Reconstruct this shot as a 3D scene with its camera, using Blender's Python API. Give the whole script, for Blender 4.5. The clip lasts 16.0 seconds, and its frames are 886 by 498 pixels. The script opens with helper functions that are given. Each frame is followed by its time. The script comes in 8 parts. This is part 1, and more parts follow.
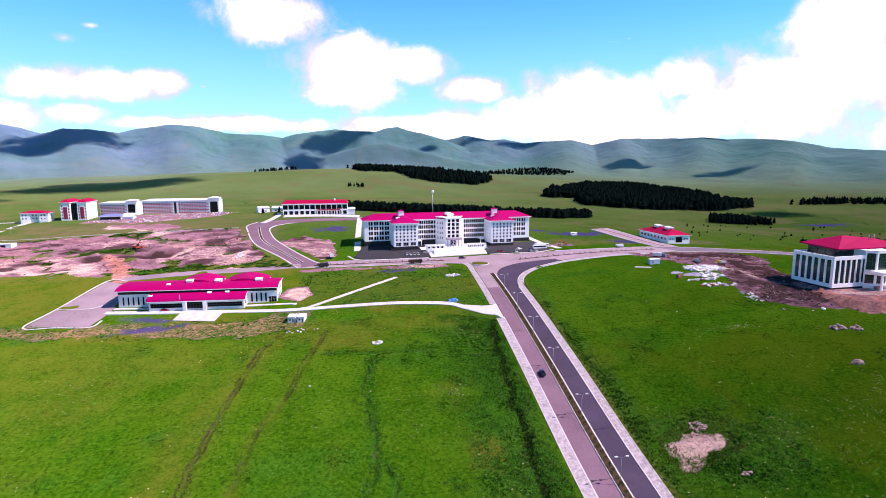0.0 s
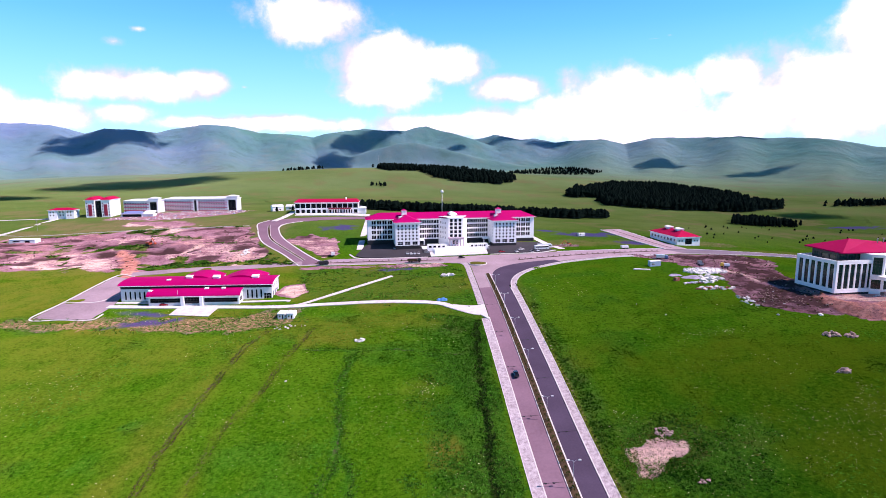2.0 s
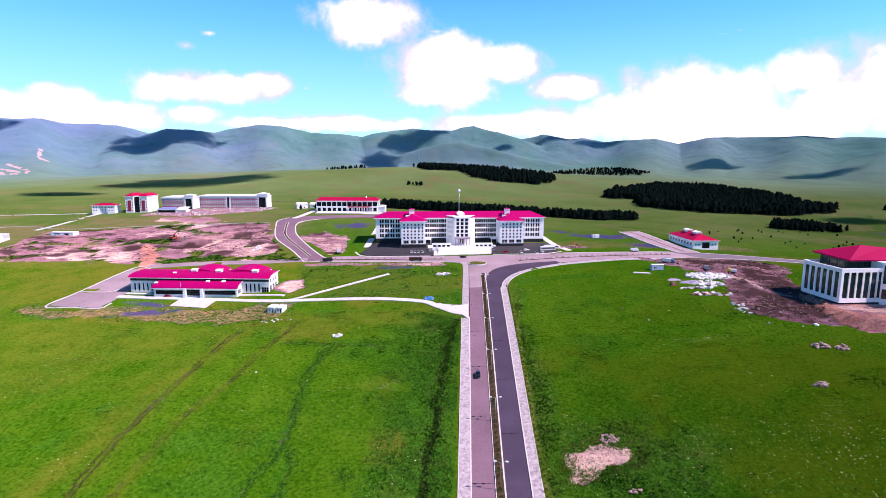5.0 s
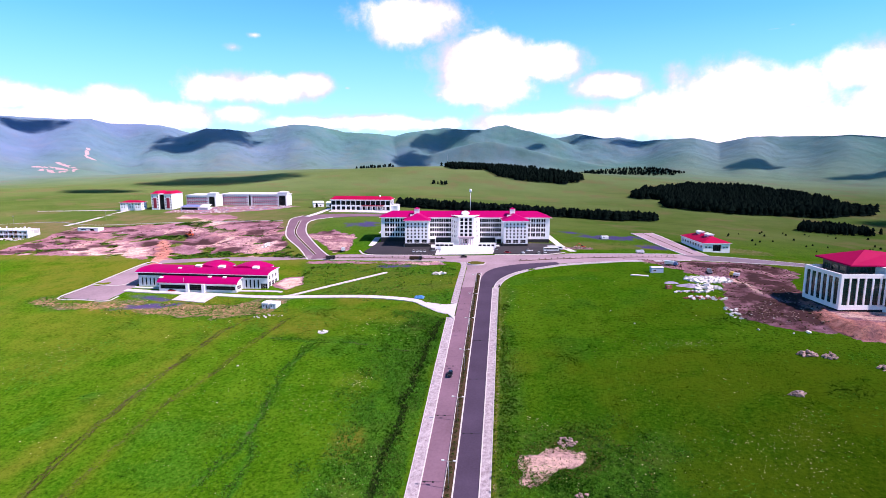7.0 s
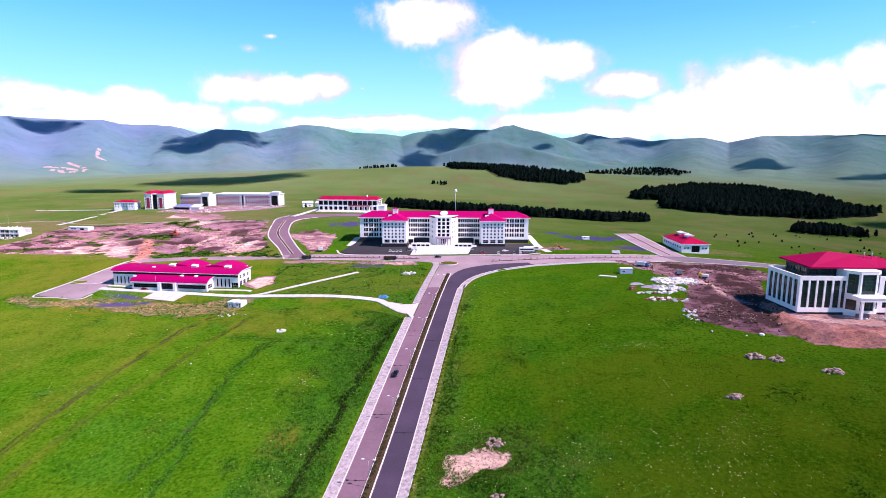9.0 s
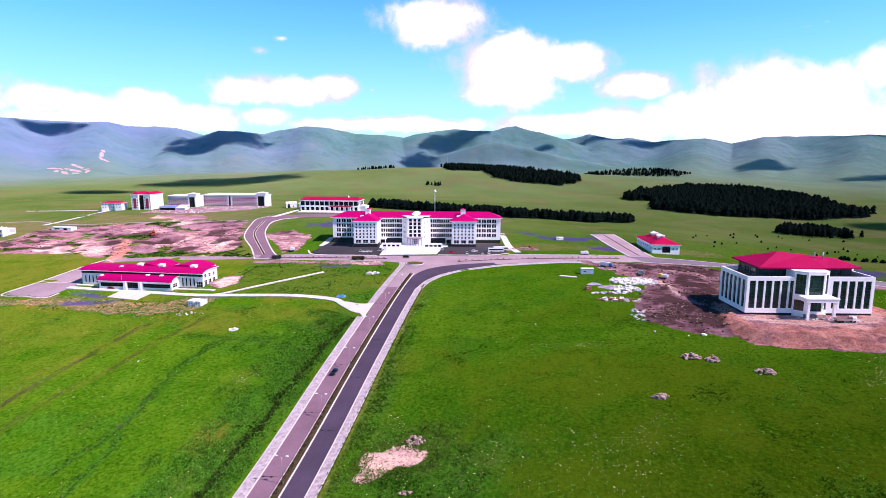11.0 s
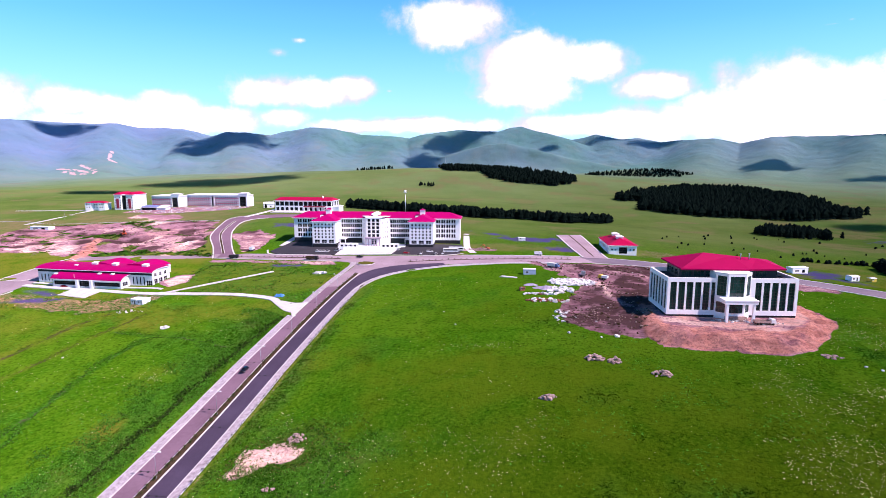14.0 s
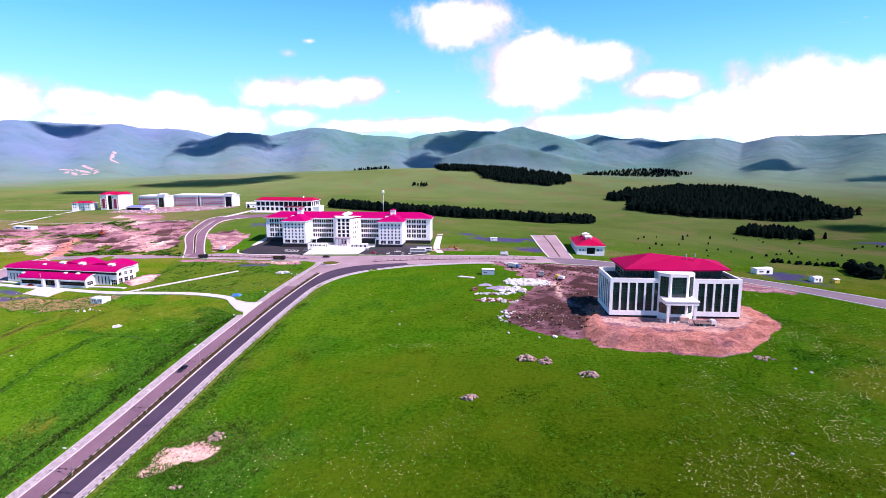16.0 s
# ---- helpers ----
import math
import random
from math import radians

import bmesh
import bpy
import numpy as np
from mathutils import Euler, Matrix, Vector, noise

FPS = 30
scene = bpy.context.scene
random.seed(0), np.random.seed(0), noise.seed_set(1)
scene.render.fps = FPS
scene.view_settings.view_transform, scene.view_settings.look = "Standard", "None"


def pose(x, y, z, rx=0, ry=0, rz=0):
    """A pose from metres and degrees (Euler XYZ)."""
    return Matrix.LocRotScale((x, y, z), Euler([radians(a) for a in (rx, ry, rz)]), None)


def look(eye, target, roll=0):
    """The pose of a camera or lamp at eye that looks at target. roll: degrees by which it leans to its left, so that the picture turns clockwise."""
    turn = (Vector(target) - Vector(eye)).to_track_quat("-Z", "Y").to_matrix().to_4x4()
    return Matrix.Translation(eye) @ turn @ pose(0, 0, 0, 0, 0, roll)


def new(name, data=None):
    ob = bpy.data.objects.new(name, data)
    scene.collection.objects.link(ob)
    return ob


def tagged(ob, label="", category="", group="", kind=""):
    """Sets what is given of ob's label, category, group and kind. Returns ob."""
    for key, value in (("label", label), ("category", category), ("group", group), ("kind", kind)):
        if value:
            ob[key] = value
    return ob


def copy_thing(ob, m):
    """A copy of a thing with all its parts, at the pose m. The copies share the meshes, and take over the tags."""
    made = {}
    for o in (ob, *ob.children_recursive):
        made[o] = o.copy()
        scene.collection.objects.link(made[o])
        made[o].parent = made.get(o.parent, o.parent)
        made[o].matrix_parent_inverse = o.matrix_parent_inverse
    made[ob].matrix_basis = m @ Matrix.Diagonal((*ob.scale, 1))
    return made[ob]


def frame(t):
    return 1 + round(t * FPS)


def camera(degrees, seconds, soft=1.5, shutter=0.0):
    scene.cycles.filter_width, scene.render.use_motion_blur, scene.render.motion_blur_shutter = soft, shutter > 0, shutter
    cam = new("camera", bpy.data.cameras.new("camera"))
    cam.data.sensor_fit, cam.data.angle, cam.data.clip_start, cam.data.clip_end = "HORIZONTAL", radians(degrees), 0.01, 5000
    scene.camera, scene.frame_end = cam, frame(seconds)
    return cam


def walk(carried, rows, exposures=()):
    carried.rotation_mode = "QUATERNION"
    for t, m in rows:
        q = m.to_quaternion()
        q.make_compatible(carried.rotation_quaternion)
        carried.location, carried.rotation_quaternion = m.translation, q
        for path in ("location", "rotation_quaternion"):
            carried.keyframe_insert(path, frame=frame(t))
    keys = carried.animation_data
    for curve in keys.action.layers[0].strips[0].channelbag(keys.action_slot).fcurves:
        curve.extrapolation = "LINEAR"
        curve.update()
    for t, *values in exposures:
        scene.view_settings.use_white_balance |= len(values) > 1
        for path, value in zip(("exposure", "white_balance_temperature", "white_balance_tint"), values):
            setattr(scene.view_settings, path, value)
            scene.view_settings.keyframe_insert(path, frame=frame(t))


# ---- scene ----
cam = camera(76.49, 16.0, soft=0.65)
# seconds, place in metres, yaw, pitch and lean in degrees
ROWS = [
    (0.0, -65.50, 4.38, 60.70, -6.777, -8.840, -0.194),
    (0.5, -60.14, 3.50, 60.72, -5.905, -8.845, -0.200),
    (1.0, -54.78, 2.74, 60.75, -5.009, -8.845, -0.169),
    (1.5, -49.27, 2.02, 60.85, -4.277, -8.875, -0.153),
    (2.0, -43.87, 1.42, 60.99, -3.267, -8.911, -0.136),
    (2.5, -38.38, 0.81, 60.98, -2.676, -8.938, -0.127),
    (3.0, -32.84, 0.36, 60.91, -2.181, -8.938, -0.120),
    (3.5, -27.35, -0.07, 60.81, -1.301, -8.932, -0.064),
    (4.0, -21.98, -0.37, 60.77, -0.538, -8.924, -0.020),
    (4.5, -16.51, -0.51, 60.87, 0.854, -8.930, 0.030),
    (7.0, 12.43, 0.00, 61.41, 6.199, -9.039, 0.194),
    (7.5, 18.53, 0.61, 61.53, 6.573, -9.048, 0.184),
    (8.0, 24.74, 1.24, 61.58, 6.880, -9.049, 0.156),
    (8.5, 31.03, 1.84, 61.63, 7.276, -9.051, 0.167),
    (9.0, 37.48, 2.39, 61.66, 7.645, -9.044, 0.154),
    (11.5, 70.13, 5.83, 61.00, 8.662, -8.879, 0.100),
    (12.0, 76.57, 6.77, 60.89, 8.604, -8.851, 0.058),
    (12.5, 83.20, 7.68, 60.91, 8.981, -8.855, 0.045),
    (13.0, 89.90, 8.64, 61.02, 9.341, -8.855, 0.025),
    (13.5, 96.71, 9.70, 61.08, 9.835, -8.850, 0.024),
    (14.0, 103.45, 10.85, 61.03, 10.294, -8.848, 0.035),
    (14.5, 110.12, 12.00, 61.03, 10.548, -8.842, 0.009),
    (15.0, 116.84, 13.16, 61.00, 10.791, -8.837, -0.030),
    (15.5, 123.52, 14.33, 61.00, 10.941, -8.836, -0.015),
    (16.0, 130.11, 15.50, 61.12, 11.188, -8.845, -0.019),
]
walk(cam, [(t, pose(x, y, z, 0, 0, yaw) @ pose(0, 0, 0, 90 + pitch, 0, 0) @ pose(0, 0, 0, 0, 0, roll)) for t, x, y, z, yaw, pitch, roll in ROWS],
     [(0.0, 0.44, 6500, 36), (16.0, 0.48, 6450, 38)])

# ---- light ----
SUN_AZ, SUN_EL = 101.0, 48.0          # degrees clockwise from the avenue's heading, and up
world = bpy.data.worlds.new("sky")
scene.world = world
world.use_nodes = True


def math_node(nt, op, a, b=None, c=None):
    n = nt.nodes.new("ShaderNodeMath")
    n.operation = op
    for k, v in enumerate((a, b, c)):
        if v is None:
            continue
        if isinstance(v, (int, float)):
            n.inputs[k].default_value = v
        else:
            nt.links.new(v, n.inputs[k])
    return n.outputs[0]


# clouds: azimuth and elevation of the middle, half width and half height, all in degrees
CLOUDS = [
    (9.3, 13.0, 6.9, 2.5), (14.5, 13.0, 2.5, 1.2, 0.32), (3.0, 12.2, 2.7, 1.0, 0.32), (2.0, 9.9, 6.5, 2.5), (-3.6, 9.2, 4.5, 2.2),
    (1.3, 8.0, 5.6, 3.7), (2.3, 6.5, 5.4, 1.6), (6.6, 6.3, 3.7, 1.3, 0.32), (-10.0, 6.9, 4.4, 1.4), (26.1, 6.4, 5.2, 1.8),
    (22.6, 6.4, 4.3, 1.4), (18.9, 7.1, 2.9, 1.2), (29.6, 5.4, 4.4, 2.3, 0.24), (25.8, 4.1, 3.1, 1.3), (26.0, 10.0, 2.3, 1.4, 0.24),
    (24.0, 11.2, 1.9, 0.7, 0.24), (15.6, 6.8, 1.2, 0.6, 0.32), (-23.3, 10.9, 3.1, 0.5, 0.24), (-24.4, 11.1, 1.4, 0.6, 0.32),
]
CLOUDS += [
    (43.3, 4.9, 3.1, 1.6), (40.0, 4.4, 4.4, 1.5), (35.3, 4.8, 3.7, 1.7), (33.7, 3.9, 7.7, 1.5), (39.3, 3.4, 9.0, 1.3),
    (-19.6, 6.0, 6.7, 3.0), (-24.6, 5.5, 3.9, 2.8), (-16.5, 5.0, 5.3, 2.3), (-29.6, 7.2, 3.6, 2.5), (-30.9, 4.3, 4.2, 3.3),
    (-21.6, 3.3, 19.2, 2.6), (-5.9, 3.6, 12.1, 1.3), (11.3, 3.5, 9.7, 1.0), (19.0, 3.4, 7.1, 0.8), (-41.0, 10.2, 6.6, 4.4),
    (-38.0, 5.5, 9.0, 5.0), (-47.0, 7.0, 8.0, 6.0), (53.0, 4.6, 9.0, 2.6),
]


def build_sky():
    nt = world.node_tree
    nt.nodes.clear()
    out = nt.nodes.new("ShaderNodeOutputWorld")
    sky = nt.nodes.new("ShaderNodeTexSky")
    sky.sky_type, sky.sun_disc = "NISHITA", False
    sky.sun_elevation, sky.sun_rotation = radians(SUN_EL), radians(SUN_AZ)
    sky.altitude, sky.air_density, sky.dust_density, sky.ozone_density = 1700, 1.0, 0.6, 2.0
    tc = nt.nodes.new("ShaderNodeTexCoord")
    sep = nt.nodes.new("ShaderNodeSeparateXYZ")
    # ragged edges: the direction is nudged by fine noise before the clouds are looked up
    n1 = nt.nodes.new("ShaderNodeTexNoise")
    n1.inputs["Scale"].default_value, n1.inputs["Detail"].default_value, n1.inputs["Roughness"].default_value = 11.0, 8.0, 0.6
    nt.links.new(tc.outputs["Generated"], n1.inputs["Vector"])
    nt.links.new(tc.outputs["Generated"], sep.inputs[0])
    x, y, z = sep.outputs
    az = math_node(nt, "MULTIPLY", math_node(nt, "ARCTAN2", math_node(nt, "MULTIPLY", x, -1.0), y), 180 / math.pi)
    el = math_node(nt, "MULTIPLY", math_node(nt, "ARCSINE", z), 180 / math.pi)
    best = None
    for a, e, ra, re, *thin in CLOUDS:
        dx = math_node(nt, "MULTIPLY", math_node(nt, "SUBTRACT", az, a), 1 / ra)
        dy = math_node(nt, "MULTIPLY", math_node(nt, "SUBTRACT", el, e), 1 / re)
        d = math_node(nt, "ADD", math_node(nt, "MULTIPLY", dx, dx), math_node(nt, "MULTIPLY", dy, dy))
        v = math_node(nt, "SUBTRACT", thin[0] if thin else 1.0, math_node(nt, "SQRT", d))
        best = v if best is None else math_node(nt, "MAXIMUM", best, v)
    # elsewhere in the sky the same kind of scattered cumulus
    n2 = nt.nodes.new("ShaderNodeTexNoise")
    n2.inputs["Scale"].default_value, n2.inputs["Detail"].default_value = 3.2, 5.0
    nt.links.new(tc.outputs["Generated"], n2.inputs["Vector"])
    high = math_node(nt, "SUBTRACT", math_node(nt, "MULTIPLY", n2.outputs[0], 4.0), 2.7)
    away = math_node(nt, "MAXIMUM", math_node(nt, "GREATER_THAN", el, 24.0), math_node(nt, "LESS_THAN", y, 0.1))
    high = math_node(nt, "SUBTRACT", math_node(nt, "MULTIPLY", math_node(nt, "ADD", high, 3.0), away), 3.0)
    best = math_node(nt, "MAXIMUM", best, high)
    rag = math_node(nt, "MULTIPLY", math_node(nt, "SUBTRACT", n1.outputs[0], 0.5), 1.9)
    dens = math_node(nt, "ADD", best, rag)
    ramp = nt.nodes.new("ShaderNodeMapRange")
    ramp.interpolation_type = "SMOOTHSTEP"
    nt.links.new(dens, ramp.inputs["Value"])
    ramp.inputs["From Min"].default_value, ramp.inputs["From Max"].default_value = -0.1, 0.5
    ramp.inputs["To Max"].default_value = 1.0
    haze = nt.nodes.new("ShaderNodeMapRange")          # pale air towards the horizon
    nt.links.new(el, haze.inputs["Value"])
    haze.inputs["From Min"].default_value, haze.inputs["From Max"].default_value = 21.0, 1.0
    haze.inputs["To Max"].default_value = 0.85
    mix0 = nt.nodes.new("ShaderNodeMix")
    mix0.data_type = "RGBA"
    nt.links.new(haze.outputs[0], mix0.inputs["Factor"])
    deep = nt.nodes.new("ShaderNodeHueSaturation")     # clear mountain air: a deeper blue
    deep.inputs["Saturation"].default_value = 1.6
    dim = nt.nodes.new("ShaderNodeMapRange")           # darker towards the zenith
    nt.links.new(el, dim.inputs["Value"])
    for key, val in (("From Min", 14.0), ("From Max", 38.0), ("To Min", 2.1), ("To Max", 0.6)):
        dim.inputs[key].default_value = val
    nt.links.new(dim.outputs[0], deep.inputs["Value"])
    nt.links.new(sky.outputs[0], deep.inputs["Color"])
    nt.links.new(deep.outputs[0], mix0.inputs["A"])
    mix0.inputs["B"].default_value = (3.2, 8.8, 11.4, 1)
    mix = nt.nodes.new("ShaderNodeMix")
    mix.data_type = "RGBA"
    nt.links.new(ramp.outputs[0], mix.inputs["Factor"])
    nt.links.new(mix0.outputs["Result"], mix.inputs["A"])
    cc = nt.nodes.new("ShaderNodeMix")
    cc.data_type = "RGBA"
    shade = nt.nodes.new("ShaderNodeMapRange")
    n3 = nt.nodes.new("ShaderNodeTexNoise")
    n3.inputs["Scale"].default_value, n3.inputs["Detail"].default_value = 14.0, 5.0
    nt.links.new(tc.outputs["Generated"], n3.inputs["Vector"])
    body = math_node(nt, "ADD", dens, math_node(nt, "MULTIPLY", math_node(nt, "SUBTRACT", n3.outputs[0], 0.5), 1.6))
    nt.links.new(body, shade.inputs["Value"])
    shade.inputs["From Min"].default_value, shade.inputs["From Max"].default_value = 0.05, 0.6
    nt.links.new(shade.outputs[0], cc.inputs["Factor"])
    cc.inputs["A"].default_value, cc.inputs["B"].default_value = (6.6, 7.2, 8.6, 1), (12.5, 12.5, 12.6, 1)
    nt.links.new(cc.outputs["Result"], mix.inputs["B"])
    bg = nt.nodes.new("ShaderNodeBackground")
    bg.inputs["Strength"].default_value = 0.086
    nt.links.new(mix.outputs["Result"], bg.inputs["Color"])
    nt.links.new(bg.outputs[0], out.inputs["Surface"])


build_sky()
sun = new("sun", bpy.data.lights.new("sun", "SUN"))
sun.data.energy, sun.data.angle, sun.data.color = 5.0, radians(0.53), (1.0, 0.95, 0.87)
_az, _el = radians(SUN_AZ), radians(SUN_EL)
SUN_DIR = Vector((math.sin(_az) * math.cos(_el), math.cos(_az) * math.cos(_el), math.sin(_el)))
sun.matrix_world = look(SUN_DIR * 500, (0, 0, 0))


# ---- materials ----
def material(name, colour, rough=0.8, metal=0.0, var=0.18, scale=1.0, bump=0.0, second=None, fine=6.0, coat=0.0, ior=1.45, spec=0.5):
    """Plain surface with coarse stains and fine grain, in metres."""
    m = bpy.data.materials.new(name)
    m.use_nodes = True
    nt = m.node_tree
    bsdf = nt.nodes["Principled BSDF"]
    tc = nt.nodes.new("ShaderNodeTexCoord")
    geo = nt.nodes.new("ShaderNodeNewGeometry")
    a = nt.nodes.new("ShaderNodeTexNoise")
    a.inputs["Scale"].default_value, a.inputs["Detail"].default_value = scale, 4
    b = nt.nodes.new("ShaderNodeTexNoise")
    b.inputs["Scale"].default_value, b.inputs["Detail"].default_value = scale * fine, 3
    for n in (a, b):
        nt.links.new(geo.outputs["Position"], n.inputs["Vector"])
    s = math_node(nt, "ADD", math_node(nt, "MULTIPLY", a.outputs[0], 0.65), math_node(nt, "MULTIPLY", b.outputs[0], 0.35))
    ramp = nt.nodes.new("ShaderNodeMapRange")
    nt.links.new(s, ramp.inputs["Value"])
    ramp.inputs["From Min"].default_value, ramp.inputs["From Max"].default_value = 0.3, 0.7
    mix = nt.nodes.new("ShaderNodeMix")
    mix.data_type = "RGBA"
    nt.links.new(ramp.outputs[0], mix.inputs["Factor"])
    lo = [c * (1 - var) for c in colour]
    hi = second or [min(1, c * (1 + var)) for c in colour]
    mix.inputs["A"].default_value, mix.inputs["B"].default_value = (*lo, 1), (*hi, 1)
    nt.links.new(mix.outputs["Result"], bsdf.inputs["Base Color"])
    bsdf.inputs["Roughness"].default_value, bsdf.inputs["Metallic"].default_value, bsdf.inputs["IOR"].default_value = rough, metal, ior
    bsdf.inputs["Coat Weight"].default_value = coat
    bsdf.inputs["Specular IOR Level"].default_value = spec
    if bump:
        bp = nt.nodes.new("ShaderNodeBump")
        bp.inputs["Strength"].default_value, bp.inputs["Distance"].default_value = bump, 0.1
        nt.links.new(s, bp.inputs["Height"])
        nt.links.new(bp.outputs[0], bsdf.inputs["Normal"])
    return m


def piece_tone(m, amount=0.25):
    """Each object of this material gets its own slight tone."""
    nt = m.node_tree
    bsdf = nt.nodes["Principled BSDF"]
    link = bsdf.inputs["Base Color"].links[0]
    src = link.from_socket
    info = nt.nodes.new("ShaderNodeObjectInfo")
    mr = nt.nodes.new("ShaderNodeMapRange")
    nt.links.new(info.outputs["Random"], mr.inputs["Value"])
    mr.inputs["To Min"].default_value, mr.inputs["To Max"].default_value = 1 - amount, 1 + amount * 0.4
    mul = nt.nodes.new("ShaderNodeMix")
    mul.data_type, mul.blend_type = "RGBA", "MULTIPLY"
    mul.inputs["Factor"].default_value = 1.0
    nt.links.new(src, mul.inputs["A"])
    nt.links.new(mr.outputs[0], mul.inputs["B"])
    nt.links.new(mul.outputs["Result"], bsdf.inputs["Base Color"])
    return m


M = {
    "white": material("white_render", (0.90, 0.89, 0.90), 0.75, var=0.03, scale=0.25),
    "stucco": material("pale_stucco", (0.78, 0.77, 0.80), 0.8, var=0.07, scale=0.3),
    "road_mauve": material("mauve_asphalt", (0.215, 0.128, 0.172), 0.92, var=0.22, scale=0.06, fine=18, spec=0.15),
    "roof_pink": material("crimson_sheet_roof", (0.42, 0.0005, 0.115), 0.75, spec=0.12, var=0.10, scale=0.12),
    "roof_red": material("red_sheet_roof", (0.41, 0.002, 0.052), 0.75, spec=0.12, var=0.12, scale=0.15),
    "roof_wine": material("wine_red_sheet_roof", (0.36, 0.001, 0.065), 0.75, spec=0.12, var=0.10, scale=0.12),
    "plinth": material("dark_stone_plinth", (0.012, 0.012, 0.016), 0.7, var=0.2, scale=0.5),
    "glass": material("dark_window_glass", (0.006, 0.008, 0.013), 0.12, var=0.3, scale=0.2, spec=0.25),
    "glass_green": material("green_tinted_glass", (0.012, 0.042, 0.036), 0.08, var=0.7, scale=0.3, spec=0.5),
    "frame": material("white_window_frame", (0.7, 0.7, 0.72), 0.5, var=0.05),
    "mullion": material("dark_mullion", (0.02, 0.026, 0.028), 0.5, var=0.1),
    "red_panel": material("red_facade_panel", (0.34, 0.02, 0.05), 0.6, var=0.12, scale=0.4),
    "pink_band": material("pink_facade_band", (0.55, 0.07, 0.17), 0.7, var=0.08, scale=0.3),
    "asphalt": material("worn_asphalt", (0.070, 0.050, 0.084), 0.9, var=0.2, scale=0.08, fine=22, spec=0.15),
    "road_grey": material("grey_mauve_asphalt", (0.185, 0.145, 0.180), 0.92, var=0.22, scale=0.06, fine=18, spec=0.15),
    "asphalt_pale": material("dusty_asphalt", (0.345, 0.25, 0.29), 0.92, var=0.25, scale=0.06, fine=18, spec=0.15),
    "car_park": material("car_park_asphalt", (0.032, 0.028, 0.036), 0.9, var=0.2, scale=0.1, fine=18),
    "kerb": material("pale_concrete_kerb", (0.62, 0.58, 0.57), 0.85, var=0.12, scale=0.5),
    "paving": piece_tone(material("concrete_paving", (0.34, 0.25, 0.29), 0.88, var=0.3, scale=0.9, fine=4, second=(0.66, 0.58, 0.62)), 0.3),
    "concrete": material("bright_concrete", (0.66, 0.60, 0.61), 0.85, var=0.28, scale=0.35, fine=8),
    "soil": material("planting_soil", (0.075, 0.05, 0.03), 0.95, var=0.35, scale=0.6, bump=0.5, spec=0.0),
    "rock": piece_tone(material("pale_field_stone", (0.40, 0.27, 0.24), 0.9, var=0.45, scale=1.2, bump=0.4), 0.4),
    "rubble_white": piece_tone(material("white_rubble", (0.72, 0.69, 0.68), 0.9, var=0.2, scale=1.0), 0.3),
    "gravel": material("blue_grey_gravel", (0.34, 0.30, 0.40), 0.95, var=0.4, scale=1.2, fine=9, bump=0.5, spec=0.1),
    "brick": piece_tone(material("red_brick_rubble", (0.3, 0.09, 0.06), 0.9, var=0.3, scale=1.0), 0.5),
    "steel": material("galvanised_steel", (0.45, 0.46, 0.48), 0.4, metal=0.8, var=0.1),
    "pole_grey": material("weathered_pole_timber", (0.26, 0.25, 0.24), 0.9, var=0.2, scale=1.0),
    "lamp": material("white_lamp_head", (0.8, 0.8, 0.8), 0.4, var=0.03),
    "blue": material("blue_painted_steel", (0.09, 0.16, 0.32), 0.5, var=0.12),
    "pale_blue": material("pale_blue_sheet", (0.36, 0.44, 0.60), 0.6, var=0.1),
    "blue_roof": material("blue_sheet_roof", (0.2, 0.24, 0.48), 0.5, var=0.12),
    "tarp": material("blue_tarpaulin", (0.05, 0.22, 0.5), 0.6, var=0.2),
    "orange": material("orange_plant_paint", (0.55, 0.07, 0.02), 0.5, var=0.15),
    "yellow": material("yellow_plant_paint", (0.65, 0.45, 0.05), 0.5, var=0.15),
    "tyre": material("black_rubber", (0.012, 0.012, 0.013), 0.85, var=0.2),
    "car_white": material("white_car_paint", (0.75, 0.75, 0.76), 0.25, var=0.03, coat=0.6),
    "car_black": material("black_car_paint", (0.012, 0.012, 0.014), 0.25, var=0.1, coat=0.6),
    "car_red": material("red_car_paint", (0.35, 0.02, 0.03), 0.25, var=0.05, coat=0.6),
    "car_silver": material("silver_car_paint", (0.4, 0.41, 0.43), 0.3, metal=0.5, var=0.05, coat=0.5),
    "bark": material("conifer_bark", (0.05, 0.035, 0.025), 0.95, var=0.3, scale=2, spec=0.0),
    "needle": material("dark_conifer_needles", (0.0035, 0.0075, 0.006), 0.9, var=0.45, scale=0.35, fine=10, spec=0.0),
    "shrub": material("dull_shrub_leaves", (0.028, 0.054, 0.011), 0.9, var=0.4, scale=1.5, spec=0.0),
    "weed": material("weed_leaves", (0.050, 0.185, 0.014), 0.9, var=0.6, scale=0.4, fine=8, spec=0.0),
    "pink_stone": material("pinkish_stone", (0.45, 0.36, 0.42), 0.8, var=0.12, scale=0.6),
    "olive": material("dry_olive_grass", (0.10, 0.095, 0.02), 0.95, var=0.35, scale=0.6, fine=6, spec=0.0),
    "flower": material("white_umbel_flowers", (0.80, 0.75, 0.36), 0.9, var=0.1, spec=0.0),
}


